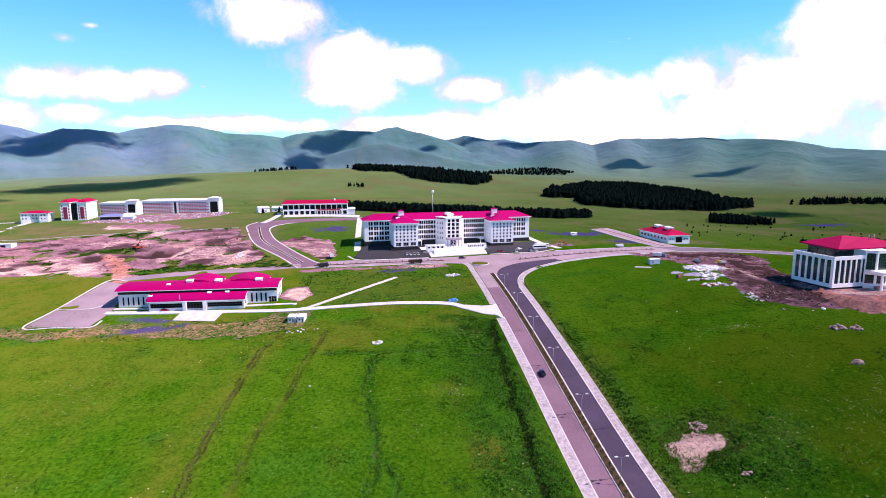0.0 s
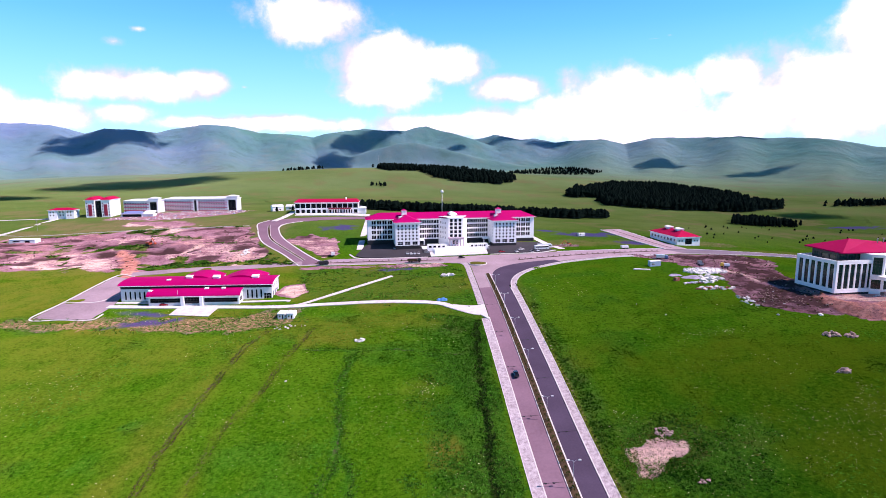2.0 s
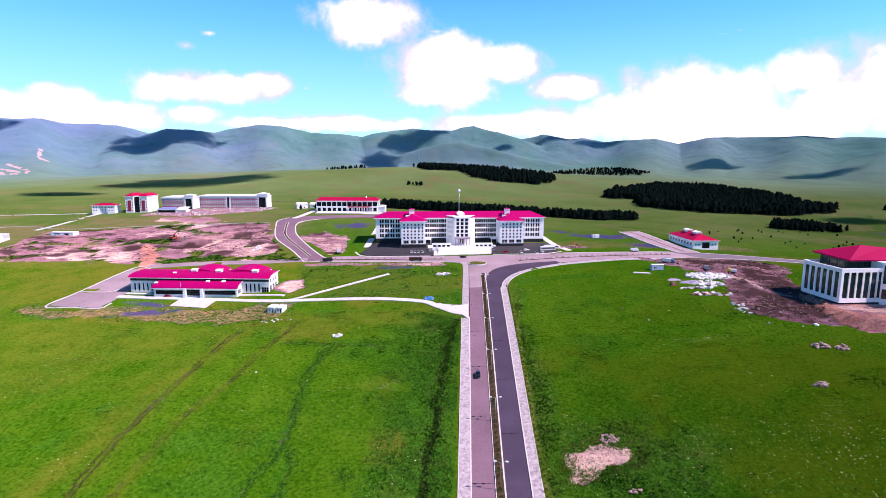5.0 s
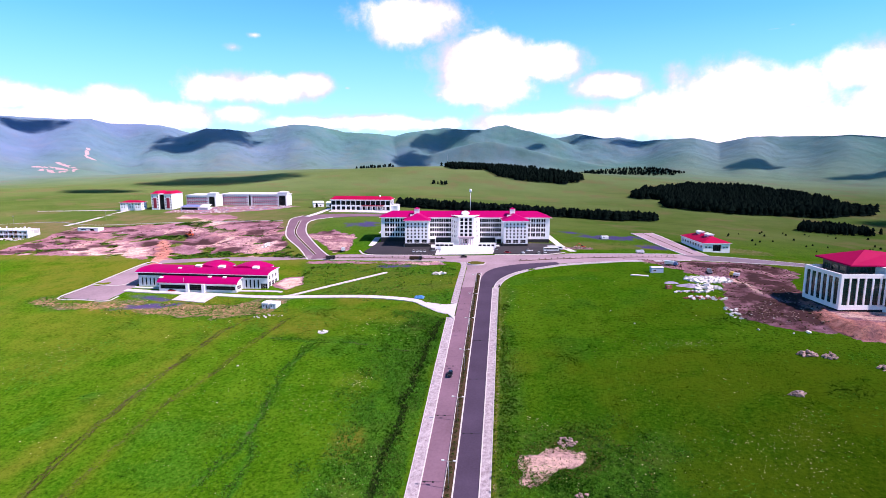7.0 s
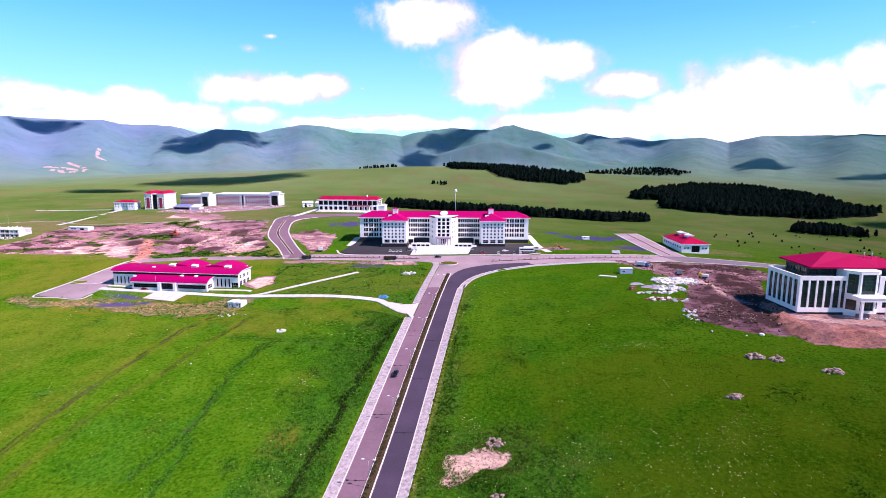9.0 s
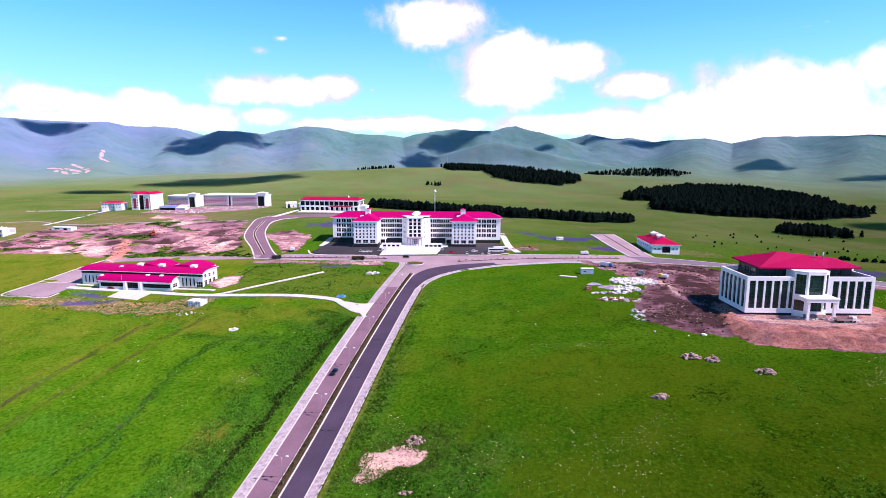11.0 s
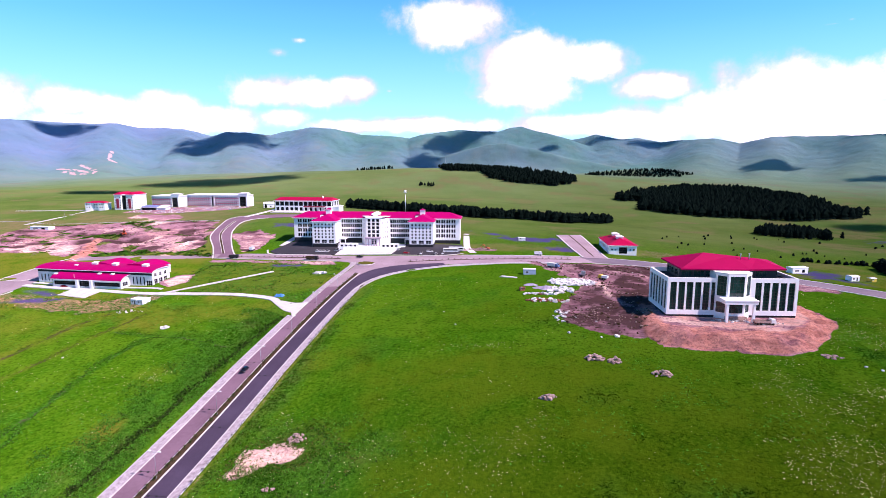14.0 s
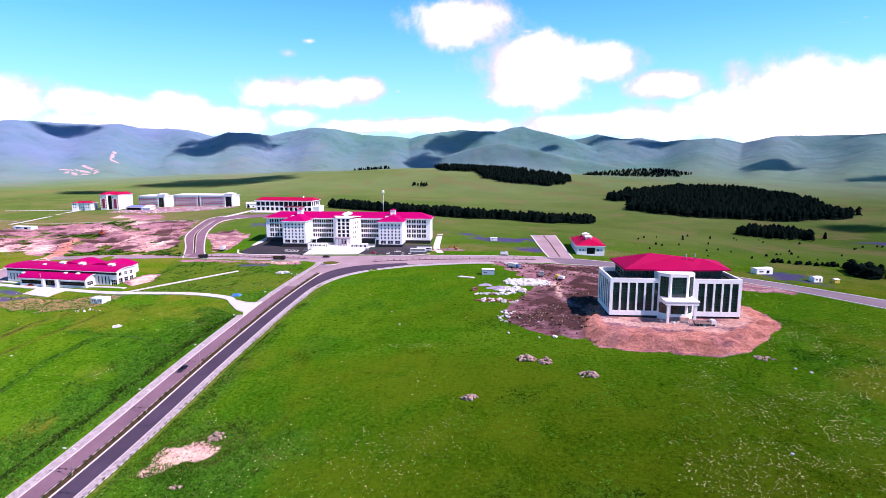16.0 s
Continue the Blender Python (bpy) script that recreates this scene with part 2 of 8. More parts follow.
# ---- mesh tools ----
class Build:
    """Collects faces for one mesh."""

    def __init__(self):
        self.v, self.f, self.m = [], [], []

    def quad(self, *p, mat=0):
        n = len(self.v)
        self.v += [tuple(q) for q in p]
        self.f.append(tuple(range(n, n + len(p))))
        self.m.append(mat)

    def box(self, x0, x1, y0, y1, z0, z1, mat=0, bottom=True):
        n = len(self.v)
        self.v += [(x0, y0, z0), (x1, y0, z0), (x1, y1, z0), (x0, y1, z0), (x0, y0, z1), (x1, y0, z1), (x1, y1, z1), (x0, y1, z1)]
        fs = [(4, 5, 6, 7), (0, 1, 5, 4), (1, 2, 6, 5), (2, 3, 7, 6), (3, 0, 4, 7)] + ([(3, 2, 1, 0)] if bottom else [])
        self.f += [tuple(n + k for k in q) for q in fs]
        self.m += [mat] * len(fs)

    def prism(self, poly, z0, z1, mat=0, top=True):
        """Upright prism on a polygon that runs counter-clockwise."""
        n, k = len(self.v), len(poly)
        self.v += [(x, y, z0) for x, y in poly] + [(x, y, z1) for x, y in poly]
        for a in range(k):
            b = (a + 1) % k
            self.f.append((n + a, n + b, n + k + b, n + k + a))
            self.m.append(mat)
        self.f.append(tuple(n + k + a for a in range(k)))
        self.f.append(tuple(n + a for a in reversed(range(k))))
        self.m += [mat, mat]

    def tube(self, a, b, r0, r1=None, n=8, mat=0, caps=True):
        r1 = r0 if r1 is None else r1
        a, b = Vector(a), Vector(b)
        q = (b - a).to_track_quat("Z", "Y")
        s = len(self.v)
        for c, r in ((a, r0), (b, r1)):
            for k in range(n):
                t = 2 * math.pi * k / n
                self.v.append(tuple(c + q @ Vector((r * math.cos(t), r * math.sin(t), 0))))
        for k in range(n):
            self.f.append((s + k, s + (k + 1) % n, s + n + (k + 1) % n, s + n + k))
            self.m.append(mat)
        if caps:
            self.f += [tuple(s + k for k in reversed(range(n))), tuple(s + n + k for k in range(n))]
            self.m += [mat, mat]

    def mesh(self, name, mats, smooth=False):
        me = bpy.data.meshes.new(name)
        me.from_pydata(self.v, [], self.f)
        for m in mats:
            me.materials.append(m)
        me.polygons.foreach_set("material_index", self.m)
        if smooth:
            me.polygons.foreach_set("use_smooth", [True] * len(self.f))
        me.update()
        return me


def part(name, b, mats, parent=None, label="", smooth=False, at=None):
    """One mesh object, under a thing where one is given."""
    mats = mats if isinstance(mats, (list, tuple)) else [mats]
    me = b if isinstance(b, bpy.types.Mesh) else b.mesh(name, mats, smooth)
    ob = new(name, me)
    ob.parent = parent
    if at is not None:
        ob.matrix_basis = at
    return tagged(ob, label)


def thing(name, m, label, category, group="", kind=""):
    ob = new(name)
    ob.matrix_basis = m
    ob.empty_display_size = 1.0
    return tagged(ob, label, category, group, kind)


# ---- the lie of the land ----
# heights of a coarse lattice, 120 m apart across and 64 m along
LAND = np.array([
    -31.4, -33.9, -36.3, -36.1, -33.1, -22.9, -19.2, -21.0, -23.4, -25.3, -27.4, -29.5, -28.0, -25.7, -15.1, -12.4, -16.2, -19.3,
    -19.5, -20.7, -21.2, -19.2, -14.6, -7.6, -6.3, -11.8, -15.8, -14.3, -14.1, -12.6, -11.7, -5.5, -0.7, -2.7, -8.7, -13.2,
    -9.0, -7.8, -5.3, -4.2, -0.5, 1.4, -2.4, -7.7, -11.4, -3.5, -1.6, 1.8, 5.1, 3.9, 1.9, -3.0, -7.6, -10.5,
    2.0, 4.9, 9.5, 13.2, 7.8, 3.8, -3.1, -7.8, -10.0, 6.5, 11.1, 12.5, 16.1, 9.1, 2.6, -3.4, -8.2, -9.8,
    9.0, 11.1, 11.6, 13.1, 8.4, 1.6, -3.4, -8.3, -9.3, 10.0, 10.3, 11.0, 11.8, 8.0, 1.3, -2.1, -6.5, -7.6,
    10.8, 10.3, 11.2, 12.3, 8.4, 1.9, 0.5, -3.6, -5.1]).reshape(11, 9)


def _spline(p, t):
    return p[1] + 0.5 * t * (p[2] - p[0] + t * (2 * p[0] - 5 * p[1] + 4 * p[2] - p[3] + t * (3 * (p[1] - p[2]) + p[3] - p[0])))


def land(x, y):
    """Height of the near land, without earthworks."""
    x, y = np.asarray(x, float), np.asarray(y, float)
    u, v = np.clip((x + 480) / 120, 0, 8 - 1e-6), np.clip((y - 80) / 64, 0, 10 - 1e-6)
    i, j = u.astype(int), v.astype(int)
    a, b = u - i, v - j
    rows = [_spline([LAND[np.clip(j + m, 0, 10), np.clip(i + k, 0, 8)] for k in (-1, 0, 1, 2)], a) for m in (-1, 0, 1, 2)]
    return _spline(rows, b)


def smooth(e0, e1, t):
    t = np.clip((t - e0) / (e1 - e0), 0, 1)
    return t * t * (3 - 2 * t)


# ridges of the mountains, seen from the avenue: distance, reach of the near slope, and bearing and height along the crest
RIDGES = [
    (2150, 520, [(22, 70), (27.4, 123), (30.0, 150), (31.2, 161), (32.5, 172), (34.3, 180), (36.5, 180), (37.9, 186), (39.7, 179), (42.0, 181), (44.2, 185), (46.3, 183), (50, 178), (56, 170)]),
    (2010, 430, [(3, 60), (8.0, 102), (11.3, 140), (14.1, 149), (16.1, 154), (16.9, 163), (19.0, 170), (21.2, 173), (23.3, 166), (24.8, 155), (26.8, 159), (28.8, 162), (30.5, 141), (32.2, 120), (34.0, 95), (36.7, 46), (40, 30)]),
    (2000, 360, [(-18, 30), (-11.9, 59), (-7.6, 102), (-4.9, 129), (-3.2, 150), (-2.1, 162), (-1.0, 171), (0.1, 183), (1.2, 177), (2.3, 162), (4.6, 166), (6.3, 172), (8.5, 158), (10.2, 148), (11.9, 132), (14.7, 75), (18, 30)]),
    (1830, 150, [(-14, 25), (-8.7, 47), (-4.4, 76), (-1.1, 104), (1.2, 118), (2.9, 115), (5.7, 95), (8.0, 73), (10.2, 48), (11.9, 30), (16, 15)]),
    (2130, 420, [(-30, 80), (-21.8, 102), (-19.5, 118), (-17.2, 132), (-14.8, 129), (-12.8, 125), (-12.0, 131), (-10.7, 138), (-9.2, 134), (-7.8, 146), (-6.8, 155), (-6.0, 149), (-4.6, 143), (-3.5, 153), (-2.1, 166), (0.1, 139), (6, 80)]),
    (2030, 560, [(-30, 30), (-24, 60), (-20.4, 104), (-19.1, 115), (-17.4, 130), (-16.2, 127), (-14.8, 118), (-12.3, 91), (-9.8, 59), (-5, 30)]),
    (2060, 560, [(-52, 70), (-43, 86), (-39, 101), (-37, 115), (-34, 131), (-31.1, 135), (-29.0, 143), (-26.7, 138), (-24.7, 138), (-21.7, 135), (-20.4, 125), (-19.1, 116), (-15.8, 69), (-11, 30)]),
]
FOOTHILLS = [(-130, 1150, 40, 470, 220), (-560, 1330, 14, 420, 220), (330, 1520, 8, 400, 200), (320, 1450, 17, 140, 62)]


def _lattice_noise(x, y, size, seed):
    """Smooth value noise with features of about that size, from -1 to 1."""
    u, v = np.asarray(x, float) / size, np.asarray(y, float) / size
    i, j = np.floor(u).astype(int), np.floor(v).astype(int)
    a, b = u - i, v - j
    a, b = a * a * (3 - 2 * a), b * b * (3 - 2 * b)

    def r(p, q):
        n = (p * 374761393 + q * 668265263 + seed * 974711) & 0x7FFFFFFF
        n = ((n ^ (n >> 13)) * 1274126177) & 0x7FFFFFFF
        return ((n ^ (n >> 16)) & 0xFFFF) / 32767.5 - 1

    return (r(i, j) * (1 - a) + r(i + 1, j) * a) * (1 - b) + (r(i, j + 1) * (1 - a) + r(i + 1, j + 1) * a) * b


def mountains(x, y):
    """Height of the mountains above the plain: crests with concave near slopes cut by gullies."""
    r, az = np.hypot(x - 18, y), np.degrees(np.arctan2(18 - x, y))
    top = np.zeros(np.shape(r))
    for reach, wide, crest in RIDGES:
        zr = np.interp(az, [c[0] for c in crest], [c[1] for c in crest], left=0, right=0)
        d = (reach + 0.6 * wide * 0.12 * np.sin(az * 0.9 + reach) - r) / wide
        slope = np.where(d > 0, np.exp(-1.9 * np.abs(d) ** 1.25), np.exp(-(d * wide / 260) ** 2))
        cut = _lattice_noise(az + 2.0 * d, d * 1.2 + reach, 4.1, reach) + 0.6 * _lattice_noise(az * 1.3 - 3.0 * d, d * 2.5, 1.9, reach + 5)
        zr = zr * slope + 9 * cut * np.clip(d * 2.5, 0, 1) * np.clip(1.6 - d, 0, 1) * smooth(40, 120, zr)
        top = np.maximum(top, zr)
    return top


def far(x, y):
    """Height of the land out to the mountains."""
    x, y = np.asarray(x, float), np.asarray(y, float)
    dx, dy = np.maximum(np.abs(x) - 480, 0), np.maximum(np.maximum(80 - y, y - 720), 0)
    d = np.hypot(dx, dy)
    keep = np.exp(-(d / 420) ** 2)
    plain = 3 + 12 * smooth(700, 1600, np.hypot(x, y))
    z = land(x, y) * keep + plain * (1 - keep)
    for hx, hy, hh, ra, rb in FOOTHILLS:
        turn = math.atan2(-hx, hy)
        c, s = math.cos(turn), math.sin(turn)
        u, v = (x - hx) * c + (y - hy) * s, -(x - hx) * s + (y - hy) * c
        z = z + hh * np.exp(-((u / ra) ** 2 + (v / rb) ** 2)) * (1 - keep ** 2)
    r = np.hypot(x - 18, y)
    if np.any(r > 1250):
        z = np.maximum(z, z + (mountains(x, y) - z) * smooth(1250, 1650, r))
    return z


# ---- ground ----
SOIL_WEST = [(-350, 440), (-298, 444), (-262, 452), (-223, 456), (-172, 449), (-160, 420), (-143, 386), (-130, 364), (-112, 349), (-164, 350), (-208, 342), (-252, 350), (-350, 354)]
SOIL_EAST = [(84, 352), (108, 346), (133, 347), (165, 352), (176, 326), (160, 300), (152, 262), (143, 226), (127, 229), (112, 238), (108, 252), (116, 274), (128, 296), (112, 312), (104, 332)]
MOUND = [(141, 252), (142.5, 228), (148, 219.5), (160, 217), (174, 216.5), (187, 216), (198, 220.5), (205, 229), (215, 244), (220, 251), (219, 264), (215, 276), (205, 282), (150, 278)]
PAD = [(149, 246), (150, 236), (158, 232.5), (176, 231), (192, 232.5), (203, 240), (211, 252), (211, 278), (150, 276)]
BANK = [(-112, 344.5), (-82, 342.8), (-54, 341.2), (-26, 338.6), (-22, 333), (-54, 334.5), (-84, 337), (-112, 339)]
HALL_FRONT = [(-236, 270), (-196, 266), (-150, 270), (-100, 272), (-93, 256), (-120, 248), (-165, 252), (-215, 256), (-238, 262)]
LOOP_SOIL = [(-133, 404), (-118, 384), (-100, 360), (-92, 372), (-92, 400), (-118, 418)]
DORM_YARD = [(-312, 508), (-262, 494), (-205, 520), (-196, 556), (-216, 577), (-262, 576), (-290, 556), (-300, 535)]
DORM_SCAR = [(-290, 470), (-225, 452), (-205, 462), (-240, 490), (-280, 492)]
PATCH = [(20, 143), (20, 152), (26, 155.5), (36, 153.5), (39, 149.5), (33, 146), (26, 145)]
HOUSE_FIELD = [(166, 382), (190, 384), (196, 410), (172, 420)]
SAND = [(-115, 297), (-105, 289), (-99, 298), (-104, 312), (-113, 309)]
PILES = [(50, 377), (72, 379), (74, 386), (54, 386)]
RIGHT_VERGE = [(205, 312), (246, 308), (262, 320), (228, 342), (205, 340)]


# dry grass: middle, half sizes and strength
DRY_MEADOW = [(108, 150, 36, 30, 0.4), (150, 172, 44, 26, 0.35), (88, 250, 22, 14, 0.4), (-20, 118, 10, 10, 0.5), (-33, 157, 5, 9, 0.9), (76, 207, 11, 4, 0.8), (-60, 250, 60, 14, 0.6), (-210, 240, 60, 16, 0.5), (140, 190, 40, 16, 0.4), (-160, 300, 70, 20, 0.3), (-40, 300, 50, 30, 0.5), (-108, 300, 9, 12, 1.0), (62, 318, 14, 5, 0.6), (-236, 312, 62, 44, 0.85), (-190, 225, 60, 40, 0.45), (180, 140, 70, 26, 0.3), (-200, 180, 30, 40, 0.35)]
DRY_BEYOND = [(-270, 478, 90, 34, 1.0), (-380, 440, 80, 40, 1.0), (-190, 352, 60, 14, 0.8), (-240, 345, 60, 12, 0.7), (-150, 425, 14, 40, 0.8), (70, 395, 60, 14, 0.7), (-60, 305, 62, 36, 1.0), (-165, 262, 60, 14, 0.9), (210, 350, 60, 20, 0.7)]


def inside(x, y, poly):
    """Distance to a polygon's edge, positive inside."""
    x, y = np.asarray(x, float), np.asarray(y, float)
    far_off = np.full(x.shape, 1e9)
    odd = np.zeros(x.shape, bool)
    for (ax, ay), (bx, by) in zip(poly, poly[1:] + poly[:1]):
        ex, ey = bx - ax, by - ay
        t = np.clip(((x - ax) * ex + (y - ay) * ey) / (ex * ex + ey * ey), 0, 1)
        far_off = np.minimum(far_off, np.hypot(x - ax - t * ex, y - ay - t * ey))
        cross = (ay > y) != (by > y)
        odd ^= cross & (x < ax + (y - ay) * ex / (ey if ey else 1e-9))
    return np.where(odd, far_off, -far_off)


def line_gap(x, y, line):
    """Distance to an open line."""
    far_off = np.full(np.shape(x), 1e9)
    for (ax, ay), (bx, by) in zip(line, line[1:]):
        ex, ey = bx - ax, by - ay
        t = np.clip(((x - ax) * ex + (y - ay) * ey) / (ex * ex + ey * ey), 0, 1)
        far_off = np.minimum(far_off, np.hypot(x - ax - t * ex, y - ay - t * ey))
    return far_off


_rng = np.random.RandomState(7)


def fractal(x, y, size, seed=0, octaves=4):
    return sum(_lattice_noise(x, y, size / 2 ** k, seed + 17 * k) * 0.5 ** k for k in range(octaves))


MOUTH = [(-36, 258), (-21, 250), (-9, 242), (-9, 262), (-20, 264), (-36, 272)]      # flared end of the path
DITCH = [(-14.8, 246), (-17.2, 228.6), (-17.9, 209), (-20.2, 181), (-20.7, 163), (-21.5, 148), (-23, 110), (-24, 70)]
TRACKS = [[(-108, 249), (-110.4, 244.6), (-113.8, 232.6), (-116.5, 209.3), (-118.1, 188.4), (-119.3, 173), (-119.9, 161), (-118.9, 144.5), (-116, 110)], [(-88, 248), (-89.8, 241.7), (-95.1, 216.7), (-97.1, 200.5), (-100.6, 185), (-105.1, 173.4), (-105.7, 156), (-106.1, 143.6), (-105, 110)],
          [(-67, 224), (-69.1, 202), (-70.5, 187), (-67.5, 179), (-67, 165), (-62.3, 147), (-60, 118)], [(-88, 228), (-66, 223.4), (-49.3, 223), (-35, 217.6), (-26, 215.8), (-18, 215)], [(-67, 165), (-67.2, 152.3), (-69, 147.5), (-72, 136)], [(31.8, 162.7), (39.5, 159.5), (46.4, 151), (49, 142.4), (49.8, 137)]]
PAD_Z = -1.6


def ground_z(x, y):
    """Height of the ground with its ditches, tracks and earthworks."""
    z = far(x, y)
    x, y = np.asarray(x, float), np.asarray(y, float)
    near = (np.abs(x) < 480) & (y > 60) & (y < 720)
    z = z + np.where(near, 0.16 * fractal(x, y, 14, 3, 3), 0)
    z = z - 0.8 * np.exp(-(line_gap(x, y, DITCH) / 1.5) ** 2) * near
    for k, tr in enumerate(TRACKS):
        z = z - (0.4 if k < 2 else 0.45) * np.exp(-(line_gap(x, y, tr) / 0.9) ** 2) * near
    # building pad with its spoil bank
    p, m = inside(x, y, PAD), inside(x, y, MOUND)
    lip = smooth(0.0, 7.5, m + 1.3 * fractal(x, y, 5, 5, 3)) + 0.14 * np.exp(-((m - 8) / 2.2) ** 2)
    rough = (0.75 * fractal(x, y, 4, 9, 4) + 0.4 * fractal(x * 2.2, y * 0.5, 4, 19, 3)) * smooth(-1, 3, m) * (1 - smooth(0, 4, p)) + 0.16 * fractal(x, y, 6, 29, 3) * smooth(0, 4, p)
    z = np.where(m > -3, z + (np.maximum(PAD_Z, z) - z) * np.maximum(lip, smooth(-1, 1, p)) + rough, z)
    # dug and heaped earth west of the avenue
    w = smooth(0, 14, inside(x, y, SOIL_WEST))
    z = z + w * (1.3 * fractal(x, y, 22, 11, 4) + 0.5 * fractal(x * 0.4, y, 7, 13, 3))
    z = z - 4.5 * np.exp(-(((x + 213) / 18) ** 2 + ((y - 386) / 7) ** 2)) - 2.5 * np.exp(-(((x + 248) / 8) ** 2 + ((y - 384) / 6) ** 2))
    z = z + 2.0 * np.exp(-(((x + 205) / 22) ** 2 + ((y - 402) / 5) ** 2))
    z = z + smooth(0, 6, inside(x, y, SOIL_EAST)) * 0.7 * fractal(x, y, 7, 21, 4)
    z = z + smooth(0, 2, inside(x, y, BANK)) * 0.6 * fractal(x, y, 5, 23, 3)
    return z


def ribbon_points(line, step=3.0):
    """A smooth line through the given points, at about that step."""
    p = [Vector(q) for q in line]
    p = [2 * p[0] - p[1]] + p + [2 * p[-1] - p[-2]]
    out = []
    for k in range(1, len(p) - 2):
        n = max(1, int((p[k + 1] - p[k]).length / step))
        for i in range(n):
            out.append(_spline([p[k - 1], p[k], p[k + 1], p[k + 2]], i / n))
    return out + [p[-2]]


def beside(line, gap, count):
    """A line's smooth course at that many points, moved to its left by the gap."""
    pts = np.array([tuple(q) for q in ribbon_points(line, 1.0)])
    s = np.r_[0, np.cumsum(np.hypot(*np.diff(pts, axis=0).T))]
    t = np.linspace(0, s[-1], count)
    p = np.c_[np.interp(t, s, pts[:, 0]), np.interp(t, s, pts[:, 1])]
    d = np.gradient(p, axis=0)
    d /= np.hypot(d[:, 0], d[:, 1])[:, None]
    return [(float(a - v * gap), float(b + u * gap)) for (a, b), (u, v) in zip(p, d)]


def paired(left, right, count):
    """Two lines resampled to the same number of points."""
    if len(left) == len(right) == count:
        return [np.array(left), np.array(right)]
    res = []
    for line in (left, right):
        pts = np.array([tuple(q) for q in ribbon_points(line, 1.0)])
        s = np.r_[0, np.cumsum(np.hypot(*np.diff(pts, axis=0).T))]
        t = np.linspace(0, s[-1], count)
        res.append(np.c_[np.interp(t, s, pts[:, 0]), np.interp(t, s, pts[:, 1])])
    return res


def road_z(x, y):
    return far(x, y)


def slab(left, right, count, dz, thick=0.5, across=4):
    """A sheet between two lines that follows the land, with sides."""
    a, b = paired(left, right, count)
    bl = Build()
    t = np.linspace(0, 1, across + 1)
    px = a[:, None, 0] * (1 - t) + b[:, None, 0] * t
    py = a[:, None, 1] * (1 - t) + b[:, None, 1] * t
    pz = road_z(px, py) + dz
    w = across + 1
    bl.v = [(px[i, j], py[i, j], pz[i, j]) for i in range(count) for j in range(w)]
    up = (b[0] - a[0])[0] * (a[1] - a[0])[1] - (b[0] - a[0])[1] * (a[1] - a[0])[0] > 0
    for i in range(count - 1):
        for j in range(across):
            q = (i * w + j, i * w + j + 1, (i + 1) * w + j + 1, (i + 1) * w + j)
            bl.f.append(q if up else q[::-1])
    base = len(bl.v)
    rim = [i * w for i in range(count)] + [(count - 1) * w + j for j in range(1, w)] + [i * w + across for i in range(count - 2, -1, -1)] + [j for j in range(across - 1, 0, -1)]
    bl.v += [(bl.v[k][0], bl.v[k][1], bl.v[k][2] - thick) for k in rim]
    for n in range(len(rim)):
        m = (n + 1) % len(rim)
        q = (rim[n], rim[m], base + m, base + n)
        bl.f.append(q[::-1] if not up else q)
    bl.m = [0] * len(bl.f)
    return bl


# edges of the carriageways
FOOTWAY_EAST = [(8.9, -75), (8.9, 100), (8.9, 268), (9.3, 283), (11.4, 295.5), (16, 306), (23.5, 315.2), (34.5, 323.4), (52, 332.4), (84, 341), (110, 345.2)]
JUNC_L = [(-8.7, 286), (-8.7, 300), (-8.7, 318), (-8.9, 330), (-10.5, 339)]
JUNC_R = [p for p in beside(FOOTWAY_EAST, 1.62, 200) if p[1] > 286 and p[0] < 49]
BLVD_LOW = [(-113, 346.5), (-82, 344.5), (-54, 343), (-24, 340.5), (-8, 335), (20, 326), (50, 335.5), (84, 343.5), (135, 350), (189, 347), (230, 331), (277, 294), (330, 252)]
BLVD_UP = [(-96, 357), (-78, 357), (-58, 355), (-33, 354.5), (-10, 355), (12, 357), (33, 358), (52, 362), (86, 366), (125, 371), (168, 366), (229, 347), (288, 312), (345, 270)]
LOOP_L = [(-113, 346), (-127, 369), (-145, 394), (-153.5, 412), (-161, 436), (-165.5, 455), (-160, 468), (-140, 475), (-113, 480), (-70, 489)]
LOOP_R = [(-98, 352.5), (-104, 357), (-120, 381), (-135, 407), (-142, 425), (-146, 442), (-143, 452), (-131, 460), (-113, 467), (-70, 477)]


def roads_mask(x, y):
    """True well inside what is paved, where the soil lies lower."""
    m = (x > -12.0) & (x < 9.9) & (y < 300) & (y > -78)
    m |= inside(x, y, JUNC_L + JUNC_R[::-1]) > 0.3
    m |= inside(x, y, BLVD_LOW + BLVD_UP[::-1]) > 0.5
    m |= inside(x, y, LOOP_L + LOOP_R[::-1]) > 0.5
    return m


def swells(x, y, rr):
    """Folds of the outer land."""
    return 0.3 * smooth(1200, 2100, rr) * (10 * fractal(x, y, 330, 31, 6) + 15 * (0.35 - np.abs(fractal(x, y, 260, 37, 4))) + 4 * (0.3 - np.abs(fractal(x, y, 120, 43, 3)))) + smooth(700, 1000, rr) * 2 * fractal(x, y, 160, 41, 3)


